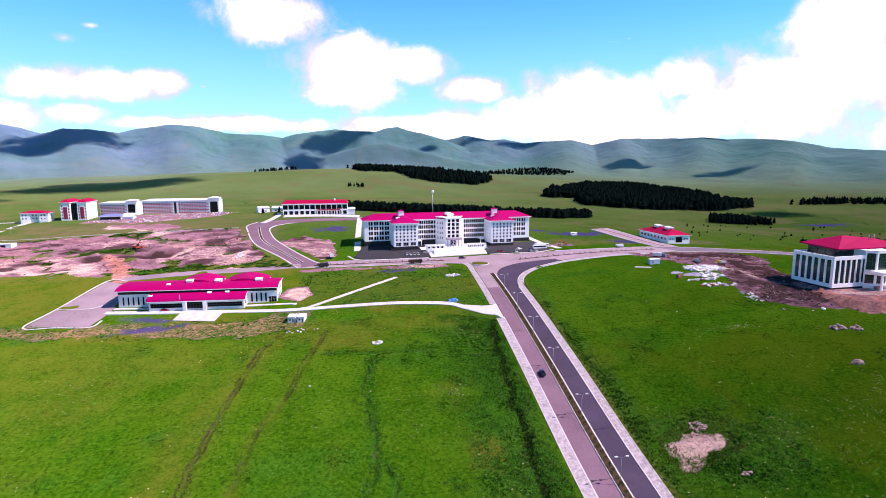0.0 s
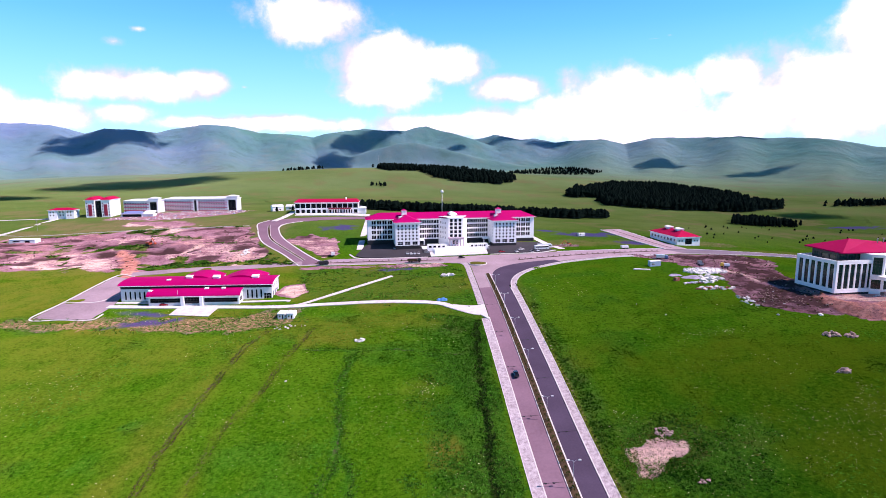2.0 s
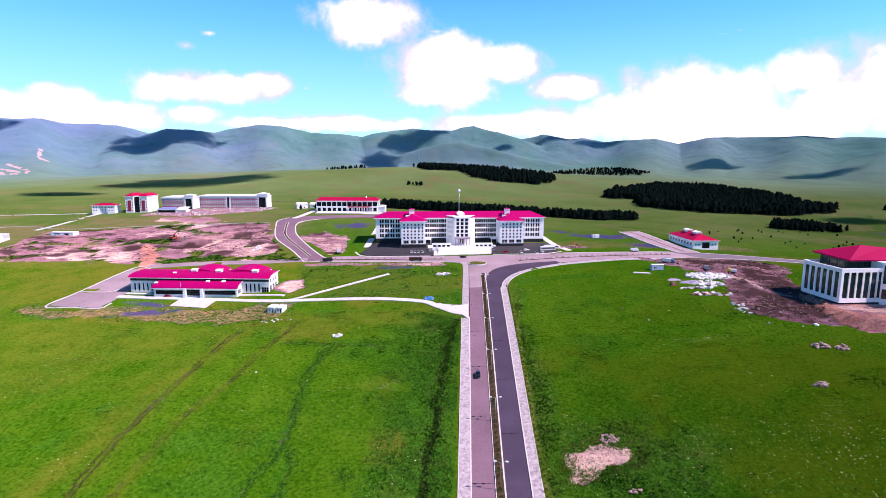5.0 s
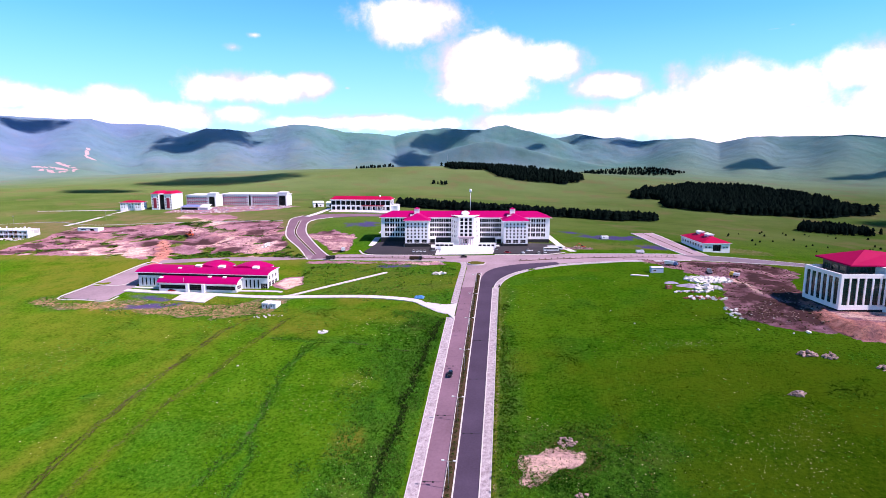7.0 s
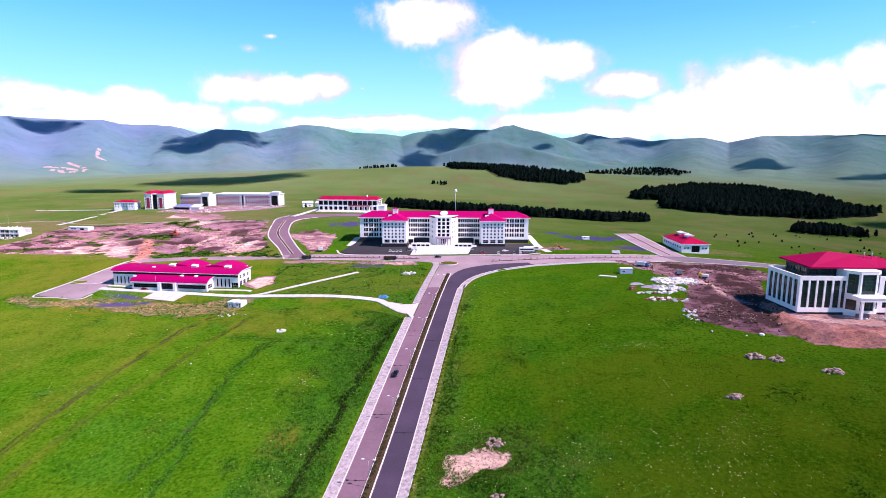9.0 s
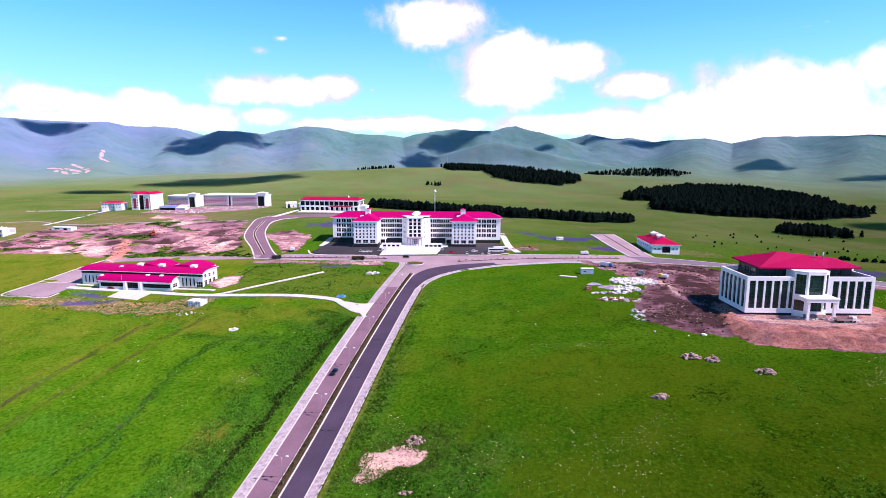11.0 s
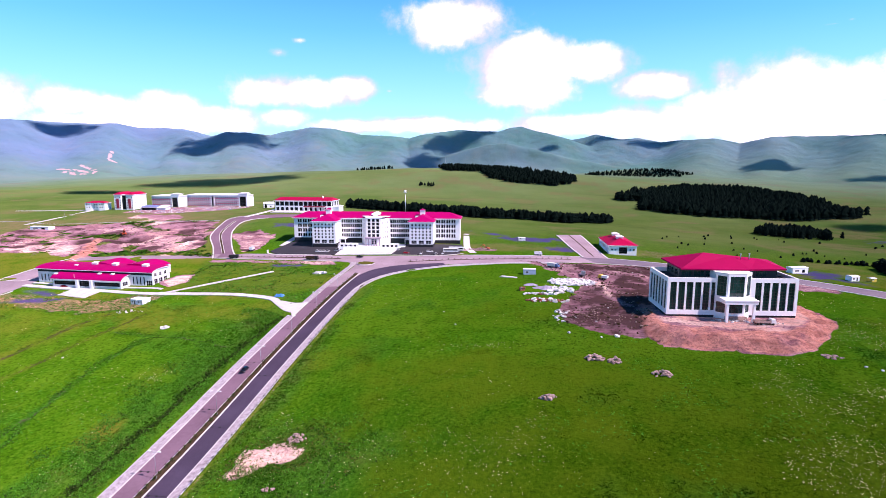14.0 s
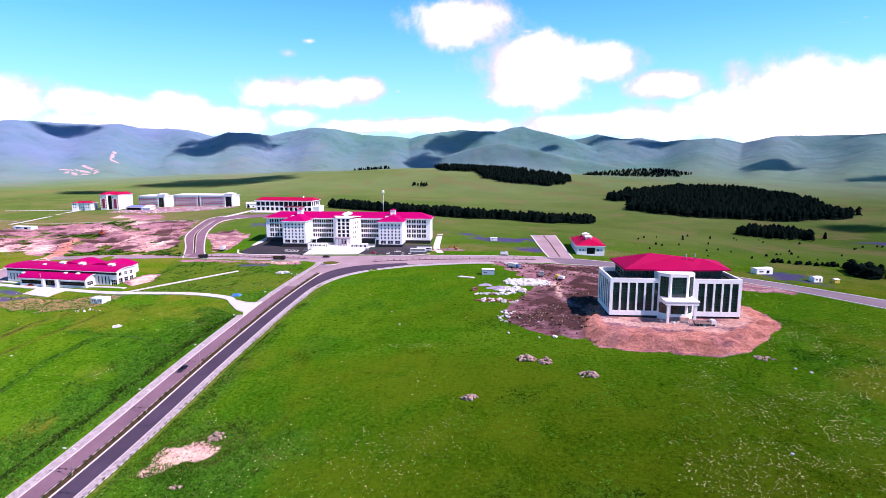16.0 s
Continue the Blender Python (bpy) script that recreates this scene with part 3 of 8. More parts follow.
def cover_of(x, y):
    """What grows or lies where: bare soil, tall weeds, violet flowers and dry grass; and the soil's tone."""
    nz = fractal(x, y, 16, 51, 4)
    fz = fractal(x, y, 5, 53, 3)
    soil = np.zeros(len(x))
    for poly, gain, wide, ragged in ((SOIL_WEST, 1.0, 8, 9), (SOIL_EAST, 1.0, 4, 5), (MOUND, 1.0, 1.2, 1.0), (BANK, 0.8, 3, 3), (HALL_FRONT, 0.44, 5, 9), (LOOP_SOIL, 0.95, 6, 7),
                                     (DORM_YARD, 0.8, 8, 9), (DORM_SCAR, 0.75, 8, 10), (PATCH, 1.0, 2.0, 5.0), (PILES, 0.9, 3, 3), (RIGHT_VERGE, 0.8, 6, 7), (HOUSE_FIELD, 0.35, 6, 6), (SAND, 0.9, 3, 3)):
        d = inside(x, y, poly)
        soil = np.maximum(soil, gain * smooth(-wide * 0.5, wide * 0.5, d + ragged * (nz * 0.5 + fz * 0.35)))
    soil = soil - 0.75 * smooth(0.35, 0.8, nz + 0.3 * fz) * (inside(x, y, SOIL_WEST) > -5) * (1 - 0.35 * smooth(20, 50, inside(x, y, SOIL_WEST)))
    for k, tr in enumerate(TRACKS):
        soil = np.maximum(soil, (0.50, 0.46, 0.48, 0.60, 0.48, 0.50)[k] * np.exp(-(line_gap(x + 1.1 * fz, y + fz, tr) / (1.1, 1.0, 0.85, 0.95, 0.75, 0.8)[k]) ** 2) * (smooth(-1.2, -0.3, fz) if k == 0 else smooth(-0.6, 0.4, fz + 0.25)))
    soil = np.maximum(soil, 0.34 * smooth(10.0, 10.4, x) * smooth(13.8, 11.8, x + fz) * (y < 300) * (y > 60))
    soil = np.maximum(soil, 0.42 * np.exp(-(line_gap(x + fz, y, DITCH) / 1.0) ** 2))
    weed = np.maximum(smooth(-14.5, -16, x) * smooth(-34, -22, x + 6 * nz) * (y < 262) * (y > 60), smooth(11, 12.5, x) * smooth(18 + 4 * smooth(220, 130, y), 12.5, x + 4 * nz) * (y < 295) * (y > 60))
    weed = np.maximum(weed, smooth(22, 10, np.hypot((x - 34) * 0.8, y - 150) + 8 * nz) * 0.8)
    weed = np.maximum(weed, smooth(-3, 5, inside(x, y, [(-100, 275), (-30, 268), (-13.5, 256), (-13.5, 330), (-30, 336), (-112, 338)]) + 4 * nz) * 0.75)
    weed = np.maximum(weed, 0.8 * smooth(-2, 4, inside(x, y, HALL_FRONT) + 8 * nz))
    for line, wide in (([(-1150, 1290), (-1077, 1278), (-1010, 1262), (-1060, 1235)], 9), ([(-1120, 1330), (-1040, 1290), (-1000, 1235)], 7), ([(-1140, 1470), (-1094, 1400), (-1060, 1390), (-1085, 1370)], 6), ([(-1100, 1255), (-1030, 1240)], 11)):
        soil = np.maximum(soil, np.exp(-(line_gap(x, y, line) / wide) ** 2) * smooth(-0.8, 0.2, fz))
    violet = np.zeros(len(x))
    for cx, cy, ra, rb, turn in ((-174, 273.5, 13, 3.0, -12), (-168, 262.5, 15, 3.0, 10), (-97, 440, 13, 9, 30), (98, 431, 26, 8, 8), (64, 445, 16, 3.5, -30), (118, 398, 10, 10, 0), (262, 360, 12, 16, 0), (-52, 331, 9, 2.2, 0), (420, 560, 30, 10, 10)):
        c, s = math.cos(radians(turn)), math.sin(radians(turn))
        u, w = (x - cx) * c + (y - cy) * s, -(x - cx) * s + (y - cy) * c
        violet = np.maximum(violet, 0.95 * smooth(1.3, 0.45, np.hypot(u / ra, w / rb) + 0.6 * fz + 0.25 * nz))
    for cx, cy, ra, rb, much in ((-243, 401, 17, 6, 1.0), (-187, 354, 28, 7, 0.9), (-140, 356, 24, 7, 0.8), (-262, 392, 7, 5, 0.7), (-300, 400, 26, 5, 0.6), (-180, 405, 12, 3, 0.7), (-128, 372, 8, 14, 0.6)):
        soil = soil - much * smooth(1.4, 0.5, np.hypot((x - cx) / ra, (y - cy) / rb) + 0.6 * fz)
    clay = 1.2 * np.exp(-(line_gap(x + 2 * fz, y, [(-240, 388), (-231, 377), (-222, 362), (-214, 346), (-209, 332)]) / 4.2) ** 2)
    clay = np.maximum(clay, smooth(-1, 1.5, inside(x, y, MOUND)) * (1 - smooth(-1, 3, inside(x, y, PAD))) * np.clip(0.8 + 0.4 * fractal(x, y, 9, 71, 3), 0.3, 1.0))
    clay = np.maximum(clay, 0.5 * smooth(-1, 3, inside(x, y, PAD)) * np.clip(0.6 + 0.6 * nz, 0, 1))
    clay = np.maximum(clay, 0.55 * smooth(-3, 3, inside(x, y, HALL_FRONT)))
    clay = np.maximum(clay, 0.22 * (smooth(0.1, 0.7, fractal(x, y, 26, 73, 3)) * (inside(x, y, SOIL_WEST) > -8)))
    dry = np.exp(-(line_gap(x, y, TRACKS[0]) / 4.0) ** 2) * 0.35 + 0.35 * np.exp(-(line_gap(x, y, TRACKS[1]) / 2.6) ** 2)
    dry = np.maximum(dry, 0.55 * np.exp(-(line_gap(x + 5 * nz, y, [(-132, 130), (-127.7, 170), (-122, 205), (-112, 238)]) / 6.5) ** 2))
    for cx, cy, ra, rb, much in DRY_MEADOW + DRY_BEYOND:
        dry = np.maximum(dry, much * smooth(1.35, 0.4, np.hypot((x - cx) / ra, (y - cy) / rb) + 0.45 * nz))
    dry = np.maximum(dry, 0.7 * smooth(0.25, 0.85, fractal(x, y, 40, 81, 4)))
    dry = np.maximum(dry, 0.95 * smooth(10, 11.0, x) * smooth(16, 13, x + 2 * nz) * (y < 300))
    dry = np.maximum(dry, 0.9 * smooth(-30, 0, inside(x, y, SOIL_WEST) + 8 * nz))
    lush = smooth(-48, -34, x + 7 * nz) * smooth(-13, -15, x) * smooth(262, 225, y) * 0.95
    lush = np.maximum(lush, 0.9 * smooth(26, 13, np.hypot((x - 37) * 0.9, (y - 147)) + 7 * nz))
    lush = np.maximum(lush, smooth(10, 12, x) * smooth(21, 15, x + 4 * nz) * (y < 290) * 0.6)
    lush = np.maximum(lush, 0.6 * smooth(0.3, 0.8, fractal(x, y, 20, 83, 4)))
    lush = np.maximum(lush, np.exp(-(line_gap(x + 2 * nz, y, DITCH) / 4.5) ** 2))
    for k in (2, 3, 4, 5):
        lush = np.maximum(lush, np.exp(-(line_gap(x + 1.5 * fz, y, TRACKS[k]) / 1.4) ** 2))
    lush = np.maximum(lush, smooth(1.3, 0.6, np.hypot((x + 134.6) / 6, (y - 177.5) / 3.5) + 0.6 * fz))
    dark = np.maximum(1.6 * np.exp(-(((x + 213) / 20) ** 2 + ((y - 388) / 8) ** 2) + 0.6 * fz), 1.1 * smooth(-2, 6, inside(x, y, [(118, 326), (170, 318), (172, 348), (122, 345)]) + 4 * fz))
    dark = np.maximum(dark, 1.2 * np.exp(-(((x + 248) / 8) ** 2 + ((y - 386) / 6) ** 2)))
    # dark dug earth, also painted to deepen the shadow beside the faculty building
    dark = np.maximum(dark, 1.0 * smooth(-4, 3, inside(x, y, [(112, 238), (124, 231), (140, 226), (147, 246), (151, 262), (153, 280), (166, 304), (150, 316), (124, 274)]) + 5 * nz))
    site = inside(x, y, SOIL_EAST)
    dark = np.where((site > -8) & (inside(x, y, MOUND) < 2), np.maximum(dark, 0.66 - 0.32 * smooth(275, 305, y)) * np.clip(0.95 + 0.6 * fractal(x, y, 6, 97, 4), 0.4, 1), dark)
    dark = np.maximum(dark, 0.75 * smooth(0.15, 0.75, fractal(x * 0.45, y, 9, 91, 4)) * (np.maximum(inside(x, y, SOIL_WEST), inside(x, y, LOOP_SOIL)) > -6))
    dark = np.maximum(dark, 0.55 * smooth(0.1, 0.8, fractal(x, y, 9, 93, 4)) * (np.maximum(inside(x, y, SOIL_EAST), inside(x, y, HALL_FRONT)) > -6))
    for k, tr in enumerate(TRACKS):
        dark = np.maximum(dark, (1.3, 1.2, 1.2, 1.2, 1.2, 1.2)[k] * np.exp(-(line_gap(x, y, tr) / 2.5) ** 2))
    dark = np.maximum(dark, np.exp(-(line_gap(x, y, DITCH) / 2.5) ** 2))
    haul = np.exp(-(line_gap(x + 1.2 * fz, y + fz, [(90, 343), (106, 330), (122, 314), (131, 298), (134, 278), (140, 262)]) / 2.4) ** 2)
    dark = dark * (1 - 0.85 * haul)
    pale = 0.45 * haul + 0.5 * smooth(0.2, 0.8, fractal(x * 0.5, y, 20, 61, 4)) + smooth(-1, 3, inside(x, y, PATCH)) + smooth(-1, 3, inside(x, y, SAND)) + 0.7 * smooth(1.3, 0.3, np.hypot((x + 278) / 40, (y - 372) / 22) + 0.6 * nz)
    for line, wide, much in (([(-201, 383), (-192, 398)], 2.6, 1.3), ([(-155, 369), (-151, 385)], 1.8, 1.2), ([(-285, 484), (-246, 456), (-222, 444)], 4.5, 1.0), ([(-262, 352), (-290, 362)], 3.0, 0.9), ([(-170, 349), (-120, 348)], 2.5, 0.7), ([(150, 241), (176, 236), (200, 244), (208, 258)], 2.0, 0.8), ([(146, 247), (180, 231), (204, 238), (214, 252)], 1.6, 0.8)):
        pale = pale + much * np.exp(-(line_gap(x + 1.5 * fz, y + fz, line) / wide) ** 2)
    pale = pale * (1 - 0.8 * np.clip(dark, 0, 1)) + 0.8 * smooth(0, 4, inside(x, y, PAD)) * np.clip(0.7 + nz, 0, 1)
    sand = np.maximum(np.exp(-(line_gap(x + fz, y + fz, [(-203, 382), (-197, 391), (-190, 398)]) / 3.0) ** 2), np.exp(-(line_gap(x + fz, y, [(-156, 368), (-151, 386)]) / 1.8) ** 2))
    sand = np.maximum(sand, smooth(-1, 3, inside(x, y, SAND)))
    sand = np.maximum(sand, smooth(-4.0, 0.0, inside(x, y, PATCH) + 1.5 * fz))
    pale, dark = np.maximum(pale, 1.2 * sand), dark * (1 - sand)
    lane = np.clip(1.3 * np.exp(-(line_gap(x + 1.5 * fz, y, [(-238, 387), (-231, 377), (-222, 362), (-214, 346), (-209, 332)]) / 3.6) ** 2), 0, 1)
    clay, dark, pale = np.maximum(clay, lane), dark * (1 - lane), pale * (1 - lane)
    soil = np.maximum(soil, lane)
    return (soil, weed, violet, dry), (clay, dark, pale, lush)


def paint_cover(me, cover, tone):
    for name, cols in (("cover", cover), ("tone", tone)):
        at = me.color_attributes.new(name, "FLOAT_COLOR", "POINT")
        data = np.ones((len(me.vertices), 4), np.float32)
        for k, c in enumerate(cols):
            data[:, k] = np.clip(c, 0, 1)
        at.data.foreach_set("color", data.ravel())


def build_ground():
    xs = np.unique(np.r_[np.arange(-470, -132, 2.2), np.arange(-132, 26, 0.9), np.arange(26, 230, 1.7), np.arange(230, 470.1, 3.0)].round(2))
    ys = np.unique(np.r_[np.arange(70, 130, 2.5), np.arange(130, 400, 1.6), np.arange(400, 700.1, 2.6)].round(2))
    gx, gy = np.meshgrid(xs, ys)
    gz = ground_z(gx, gy)
    gz = np.where(roads_mask(gx, gy), far(gx, gy) - 0.45, gz)
    nx, ny = len(xs), len(ys)
    v = [np.c_[gx.ravel(), gy.ravel(), gz.ravel()]]
    i = np.arange(ny - 1)[:, None] * nx + np.arange(nx - 1)
    f = [np.stack([i, i + 1, i + nx + 1, i + nx], -1).reshape(-1, 4)]
    # outer land: rings round the avenue, out to the mountains
    ang = np.unique(np.r_[np.arange(-62, 66, 0.16), np.arange(66, 298, 4.0)].round(2))
    rad = np.r_[0.01, 12, 24, 36, 48, np.geomspace(60, 900, 60), np.arange(912, 3600, 13), np.geomspace(3600, 4700, 12)]
    aa, rr = np.meshgrid(np.radians(ang), rad)
    ox, oy = 30 - rr * np.sin(aa), 20 + rr * np.cos(aa)
    oz = ground_z(ox, oy)
    oz = oz + swells(ox, oy, rr)
    oz = np.where(roads_mask(ox, oy) & (oy < 90), oz - 0.45, oz)
    inner = (ox > -462) & (ox < 462) & (oy > 78) & (oy < 692)
    oz = np.where(inner, oz - 6, oz)
    na, nr = len(ang), len(rad)
    base = nx * ny
    v.append(np.c_[ox.ravel(), oy.ravel(), oz.ravel()])
    ii = np.arange(nr - 1)[:, None] * na + np.arange(na)
    jj = np.arange(nr - 1)[:, None] * na + (np.arange(na) + 1) % na
    q = np.stack([ii, ii + na, jj + na, jj], -1).reshape(-1, 4)
    deep = inner.ravel()[q].all(1)
    f.append(q[~deep] + base)
    V, F = np.concatenate(v), np.concatenate(f)
    me = bpy.data.meshes.new("ground")
    me.vertices.add(len(V))
    me.vertices.foreach_set("co", V.ravel())
    me.loops.add(F.size)
    me.loops.foreach_set("vertex_index", F.ravel().astype(np.int32))
    me.polygons.add(len(F))
    me.polygons.foreach_set("loop_start", np.arange(0, F.size, 4, dtype=np.int32))
    me.polygons.foreach_set("use_smooth", np.ones(len(F), bool))
    me.update()
    me.validate()
    paint_cover(me, *cover_of(V[:, 0], V[:, 1]))
    return me


def mix_colour(nt, fac, a, b):
    n = nt.nodes.new("ShaderNodeMix")
    n.data_type = "RGBA"
    for sock, v in ((n.inputs["Factor"], fac), (n.inputs["A"], a), (n.inputs["B"], b)):
        if isinstance(v, tuple):
            sock.default_value = (*v, 1)
        elif isinstance(v, (int, float)):
            sock.default_value = v
        else:
            nt.links.new(v, sock)
    return n.outputs["Result"]


def ground_material():
    m = bpy.data.materials.new("meadow_and_soil")
    m.use_nodes = True
    nt = m.node_tree
    bsdf = nt.nodes["Principled BSDF"]
    bsdf.inputs["Roughness"].default_value = 0.95
    bsdf.inputs["Specular IOR Level"].default_value = 0.0
    bsdf.inputs["Diffuse Roughness"].default_value = 1.0
    geo = nt.nodes.new("ShaderNodeNewGeometry")

    def noise_tex(scale, detail=4, rough=0.55, stretch=None):
        n = nt.nodes.new("ShaderNodeTexNoise")
        n.inputs["Scale"].default_value, n.inputs["Detail"].default_value, n.inputs["Roughness"].default_value = scale, detail, rough
        src = geo.outputs["Position"]
        if stretch:
            mp = nt.nodes.new("ShaderNodeMapping")
            mp.inputs["Scale"].default_value = stretch
            nt.links.new(src, mp.inputs["Vector"])
            src = mp.outputs[0]
        nt.links.new(src, n.inputs["Vector"])
        return n.outputs[0]

    def ramp(v, a, b, c=0.0, d=1.0):
        r = nt.nodes.new("ShaderNodeMapRange")
        nt.links.new(v, r.inputs["Value"])
        for k, val in zip(("From Min", "From Max", "To Min", "To Max"), (a, b, c, d)):
            r.inputs[k].default_value = val
        return r.outputs[0]

    cover = nt.nodes.new("ShaderNodeVertexColor")
    cover.layer_name = "cover"
    tone = nt.nodes.new("ShaderNodeVertexColor")
    tone.layer_name = "tone"
    c = nt.nodes.new("ShaderNodeSeparateColor")
    t = nt.nodes.new("ShaderNodeSeparateColor")
    nt.links.new(cover.outputs["Color"], c.inputs[0])
    nt.links.new(tone.outputs["Color"], t.inputs[0])
    big, mid, fine = noise_tex(0.011, 4), noise_tex(0.09, 5, 0.6), noise_tex(0.85, 7, 0.76)
    mow = noise_tex(0.16, 3, 0.5, (1.0, 0.12, 1.0))
    patchy = ramp(math_node(nt, "ADD", math_node(nt, "MULTIPLY", mid, 0.6), math_node(nt, "MULTIPLY", big, 0.5)), 0.46, 0.64)
    sep = nt.nodes.new("ShaderNodeSeparateXYZ")
    nt.links.new(geo.outputs["Position"], sep.inputs[0])
    pasture_y = sep.outputs[1]
    east = math_node(nt, "MULTIPLY", math_node(nt, "MULTIPLY", ramp(sep.outputs[0], 0.0, 40.0), ramp(sep.outputs[0], 240.0, 190.0, 0.35, 1.0)), ramp(sep.outputs[1], 400.0, 300.0))
    grass = mix_colour(nt, patchy, (0.035, 0.134, 0.003), (0.070, 0.172, 0.006))
    short = mix_colour(nt, ramp(pasture_y, 150.0, 225.0), mix_colour(nt, ramp(sep.outputs[0], 55.0, 115.0), mix_colour(nt, patchy, (0.019, 0.094, 0.003), (0.033, 0.108, 0.004)), mix_colour(nt, patchy, (0.023, 0.076, 0.001), (0.043, 0.085, 0.002))), mix_colour(nt, patchy, (0.037, 0.136, 0.003), (0.068, 0.162, 0.006)))      # meadow east of the avenue, darker towards low y
    grass = mix_colour(nt, east, grass, short)
    grass = mix_colour(nt, ramp(mow, 0.35, 0.7, 0, 0.3), grass, (0.050, 0.110, 0.001))
    patch2 = ramp(math_node(nt, "ADD", math_node(nt, "MULTIPLY", fine, 0.5), math_node(nt, "MULTIPLY", mid, 0.5)), 0.40, 0.56, 0.35, 1.0)
    grass = mix_colour(nt, math_node(nt, "MULTIPLY", tone.outputs["Alpha"], patch2), grass, mix_colour(nt, east, (0.026, 0.138, 0.009), (0.021, 0.116, 0.007)))
    grass = mix_colour(nt, ramp(fine, 0.50, 0.36, 0.0, 0.75), grass, (0.007, 0.030, 0.002))
    grass = mix_colour(nt, math_node(nt, "MULTIPLY", ramp(fine, 0.535, 0.64, 0.0, 0.6), ramp(pasture_y, 380.0, 480.0, 1.0, 0.2)), grass, mix_colour(nt, east, (0.115, 0.205, 0.015), (0.085, 0.165, 0.010)))
    weedc = mix_colour(nt, ramp(fine, 0.4, 0.6), (0.016, 0.072, 0.005), (0.060, 0.165, 0.014))
    weedc = mix_colour(nt, ramp(mid, 0.5, 0.68, 0, 0.45), weedc, (0.10, 0.12, 0.025))
    pasture = ramp(sep.outputs[1], 368.0, 500.0)
    grass = mix_colour(nt, math_node(nt, "MULTIPLY", pasture, 0.75), grass, mix_colour(nt, ramp(noise_tex(0.006, 6, 0.62), 0.38, 0.62), (0.068, 0.112, 0.026), (0.134, 0.160, 0.052)))
    grass = mix_colour(nt, math_node(nt, "MULTIPLY", pasture, ramp(noise_tex(0.02, 6, 0.65, (0.3, 1.0, 1.0)), 0.54, 0.7, 0, 0.5)), grass, (0.038, 0.06, 0.02))
    # far pasture painted paler with distance, standing in for haze
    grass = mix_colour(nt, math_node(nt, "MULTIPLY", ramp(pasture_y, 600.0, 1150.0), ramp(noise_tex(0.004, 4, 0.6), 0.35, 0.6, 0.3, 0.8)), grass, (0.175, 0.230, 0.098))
    dryc = mix_colour(nt, east, (0.150, 0.150, 0.018), (0.070, 0.116, 0.004))
    dryc = mix_colour(nt, ramp(pasture_y, 330.0, 420.0), dryc, (0.165, 0.135, 0.062))
    grass = mix_colour(nt, math_node(nt, "MULTIPLY", cover.outputs["Alpha"], patch2), grass, dryc)
    col = mix_colour(nt, math_node(nt, "MULTIPLY", c.outputs[1], ramp(mid, 0.36, 0.56, 0.35, 1.0)), grass, weedc)
    # soil, its base colour made bluer to stand in for haze
    streak = noise_tex(0.35, 5, 0.65, (0.35, 1.0, 1.0))
    soilc = mix_colour(nt, ramp(math_node(nt, "ADD", math_node(nt, "MULTIPLY", mid, 0.5), math_node(nt, "MULTIPLY", streak, 0.5)), 0.4, 0.6), (0.26, 0.116, 0.146), (0.45, 0.240, 0.288))
    def broken(v, lo, hi):
        """A soft mask torn into streaks and clods."""
        n = math_node(nt, "ADD", math_node(nt, "MULTIPLY", math_node(nt, "SUBTRACT", streak, 0.5), 1.5), math_node(nt, "MULTIPLY", math_node(nt, "SUBTRACT", fine, 0.5), 1.0))
        return math_node(nt, "MULTIPLY", ramp(math_node(nt, "ADD", v, n), lo, hi), ramp(v, 0.05, 0.3))

    soilc = mix_colour(nt, math_node(nt, "MULTIPLY", broken(t.outputs[2], 0.3, 0.85), ramp(streak, 0.36, 0.6, 0.5, 0.95)), soilc, (0.82, 0.56, 0.47))
    soilc = mix_colour(nt, broken(t.outputs[0], 0.1, 0.75), soilc, mix_colour(nt, ramp(streak, 0.35, 0.65), (0.40, 0.142, 0.112), (0.72, 0.33, 0.262)))
    soilc = mix_colour(nt, math_node(nt, "MULTIPLY", broken(t.outputs[1], 0.3, 0.75), 0.95), soilc, (0.066, 0.034, 0.034))
    soilc = mix_colour(nt, ramp(fine, 0.52, 0.36, 0, 0.62), soilc, (0.07, 0.036, 0.036))
    edge = ramp(math_node(nt, "ADD", c.outputs[0], math_node(nt, "MULTIPLY", math_node(nt, "SUBTRACT", fine, 0.5), 0.9)), 0.36, 0.6)
    edge = math_node(nt, "MULTIPLY", edge, ramp(c.outputs[0], 0.02, 0.2))
    col = mix_colour(nt, edge, col, soilc)
    vio = math_node(nt, "MULTIPLY", c.outputs[2], ramp(fine, 0.36, 0.52, 0.45, 0.95))
    col = mix_colour(nt, vio, col, (0.075, 0.05, 0.19))
    # far land: pasture and scree on the mountains, blue haze put into their colour
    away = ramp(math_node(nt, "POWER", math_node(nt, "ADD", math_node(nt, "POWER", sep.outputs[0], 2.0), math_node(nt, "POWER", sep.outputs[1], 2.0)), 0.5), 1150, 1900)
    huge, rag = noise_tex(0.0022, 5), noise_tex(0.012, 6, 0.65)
    hazed = mix_colour(nt, ramp(huge, 0.38, 0.62), (0.100, 0.245, 0.225), (0.150, 0.235, 0.340))
    hazed = mix_colour(nt, ramp(rag, 0.50, 0.68, 0, 0.35), hazed, (0.24, 0.26, 0.25))
    hazed = mix_colour(nt, ramp(rag, 0.44, 0.32, 0, 0.5), hazed, (0.06, 0.145, 0.14))
    # more painted haze: bluer with distance and towards the west
    hazed = mix_colour(nt, ramp(sep.outputs[1], 2000.0, 2600.0, 0.0, 0.6), hazed, (0.15, 0.245, 0.38))
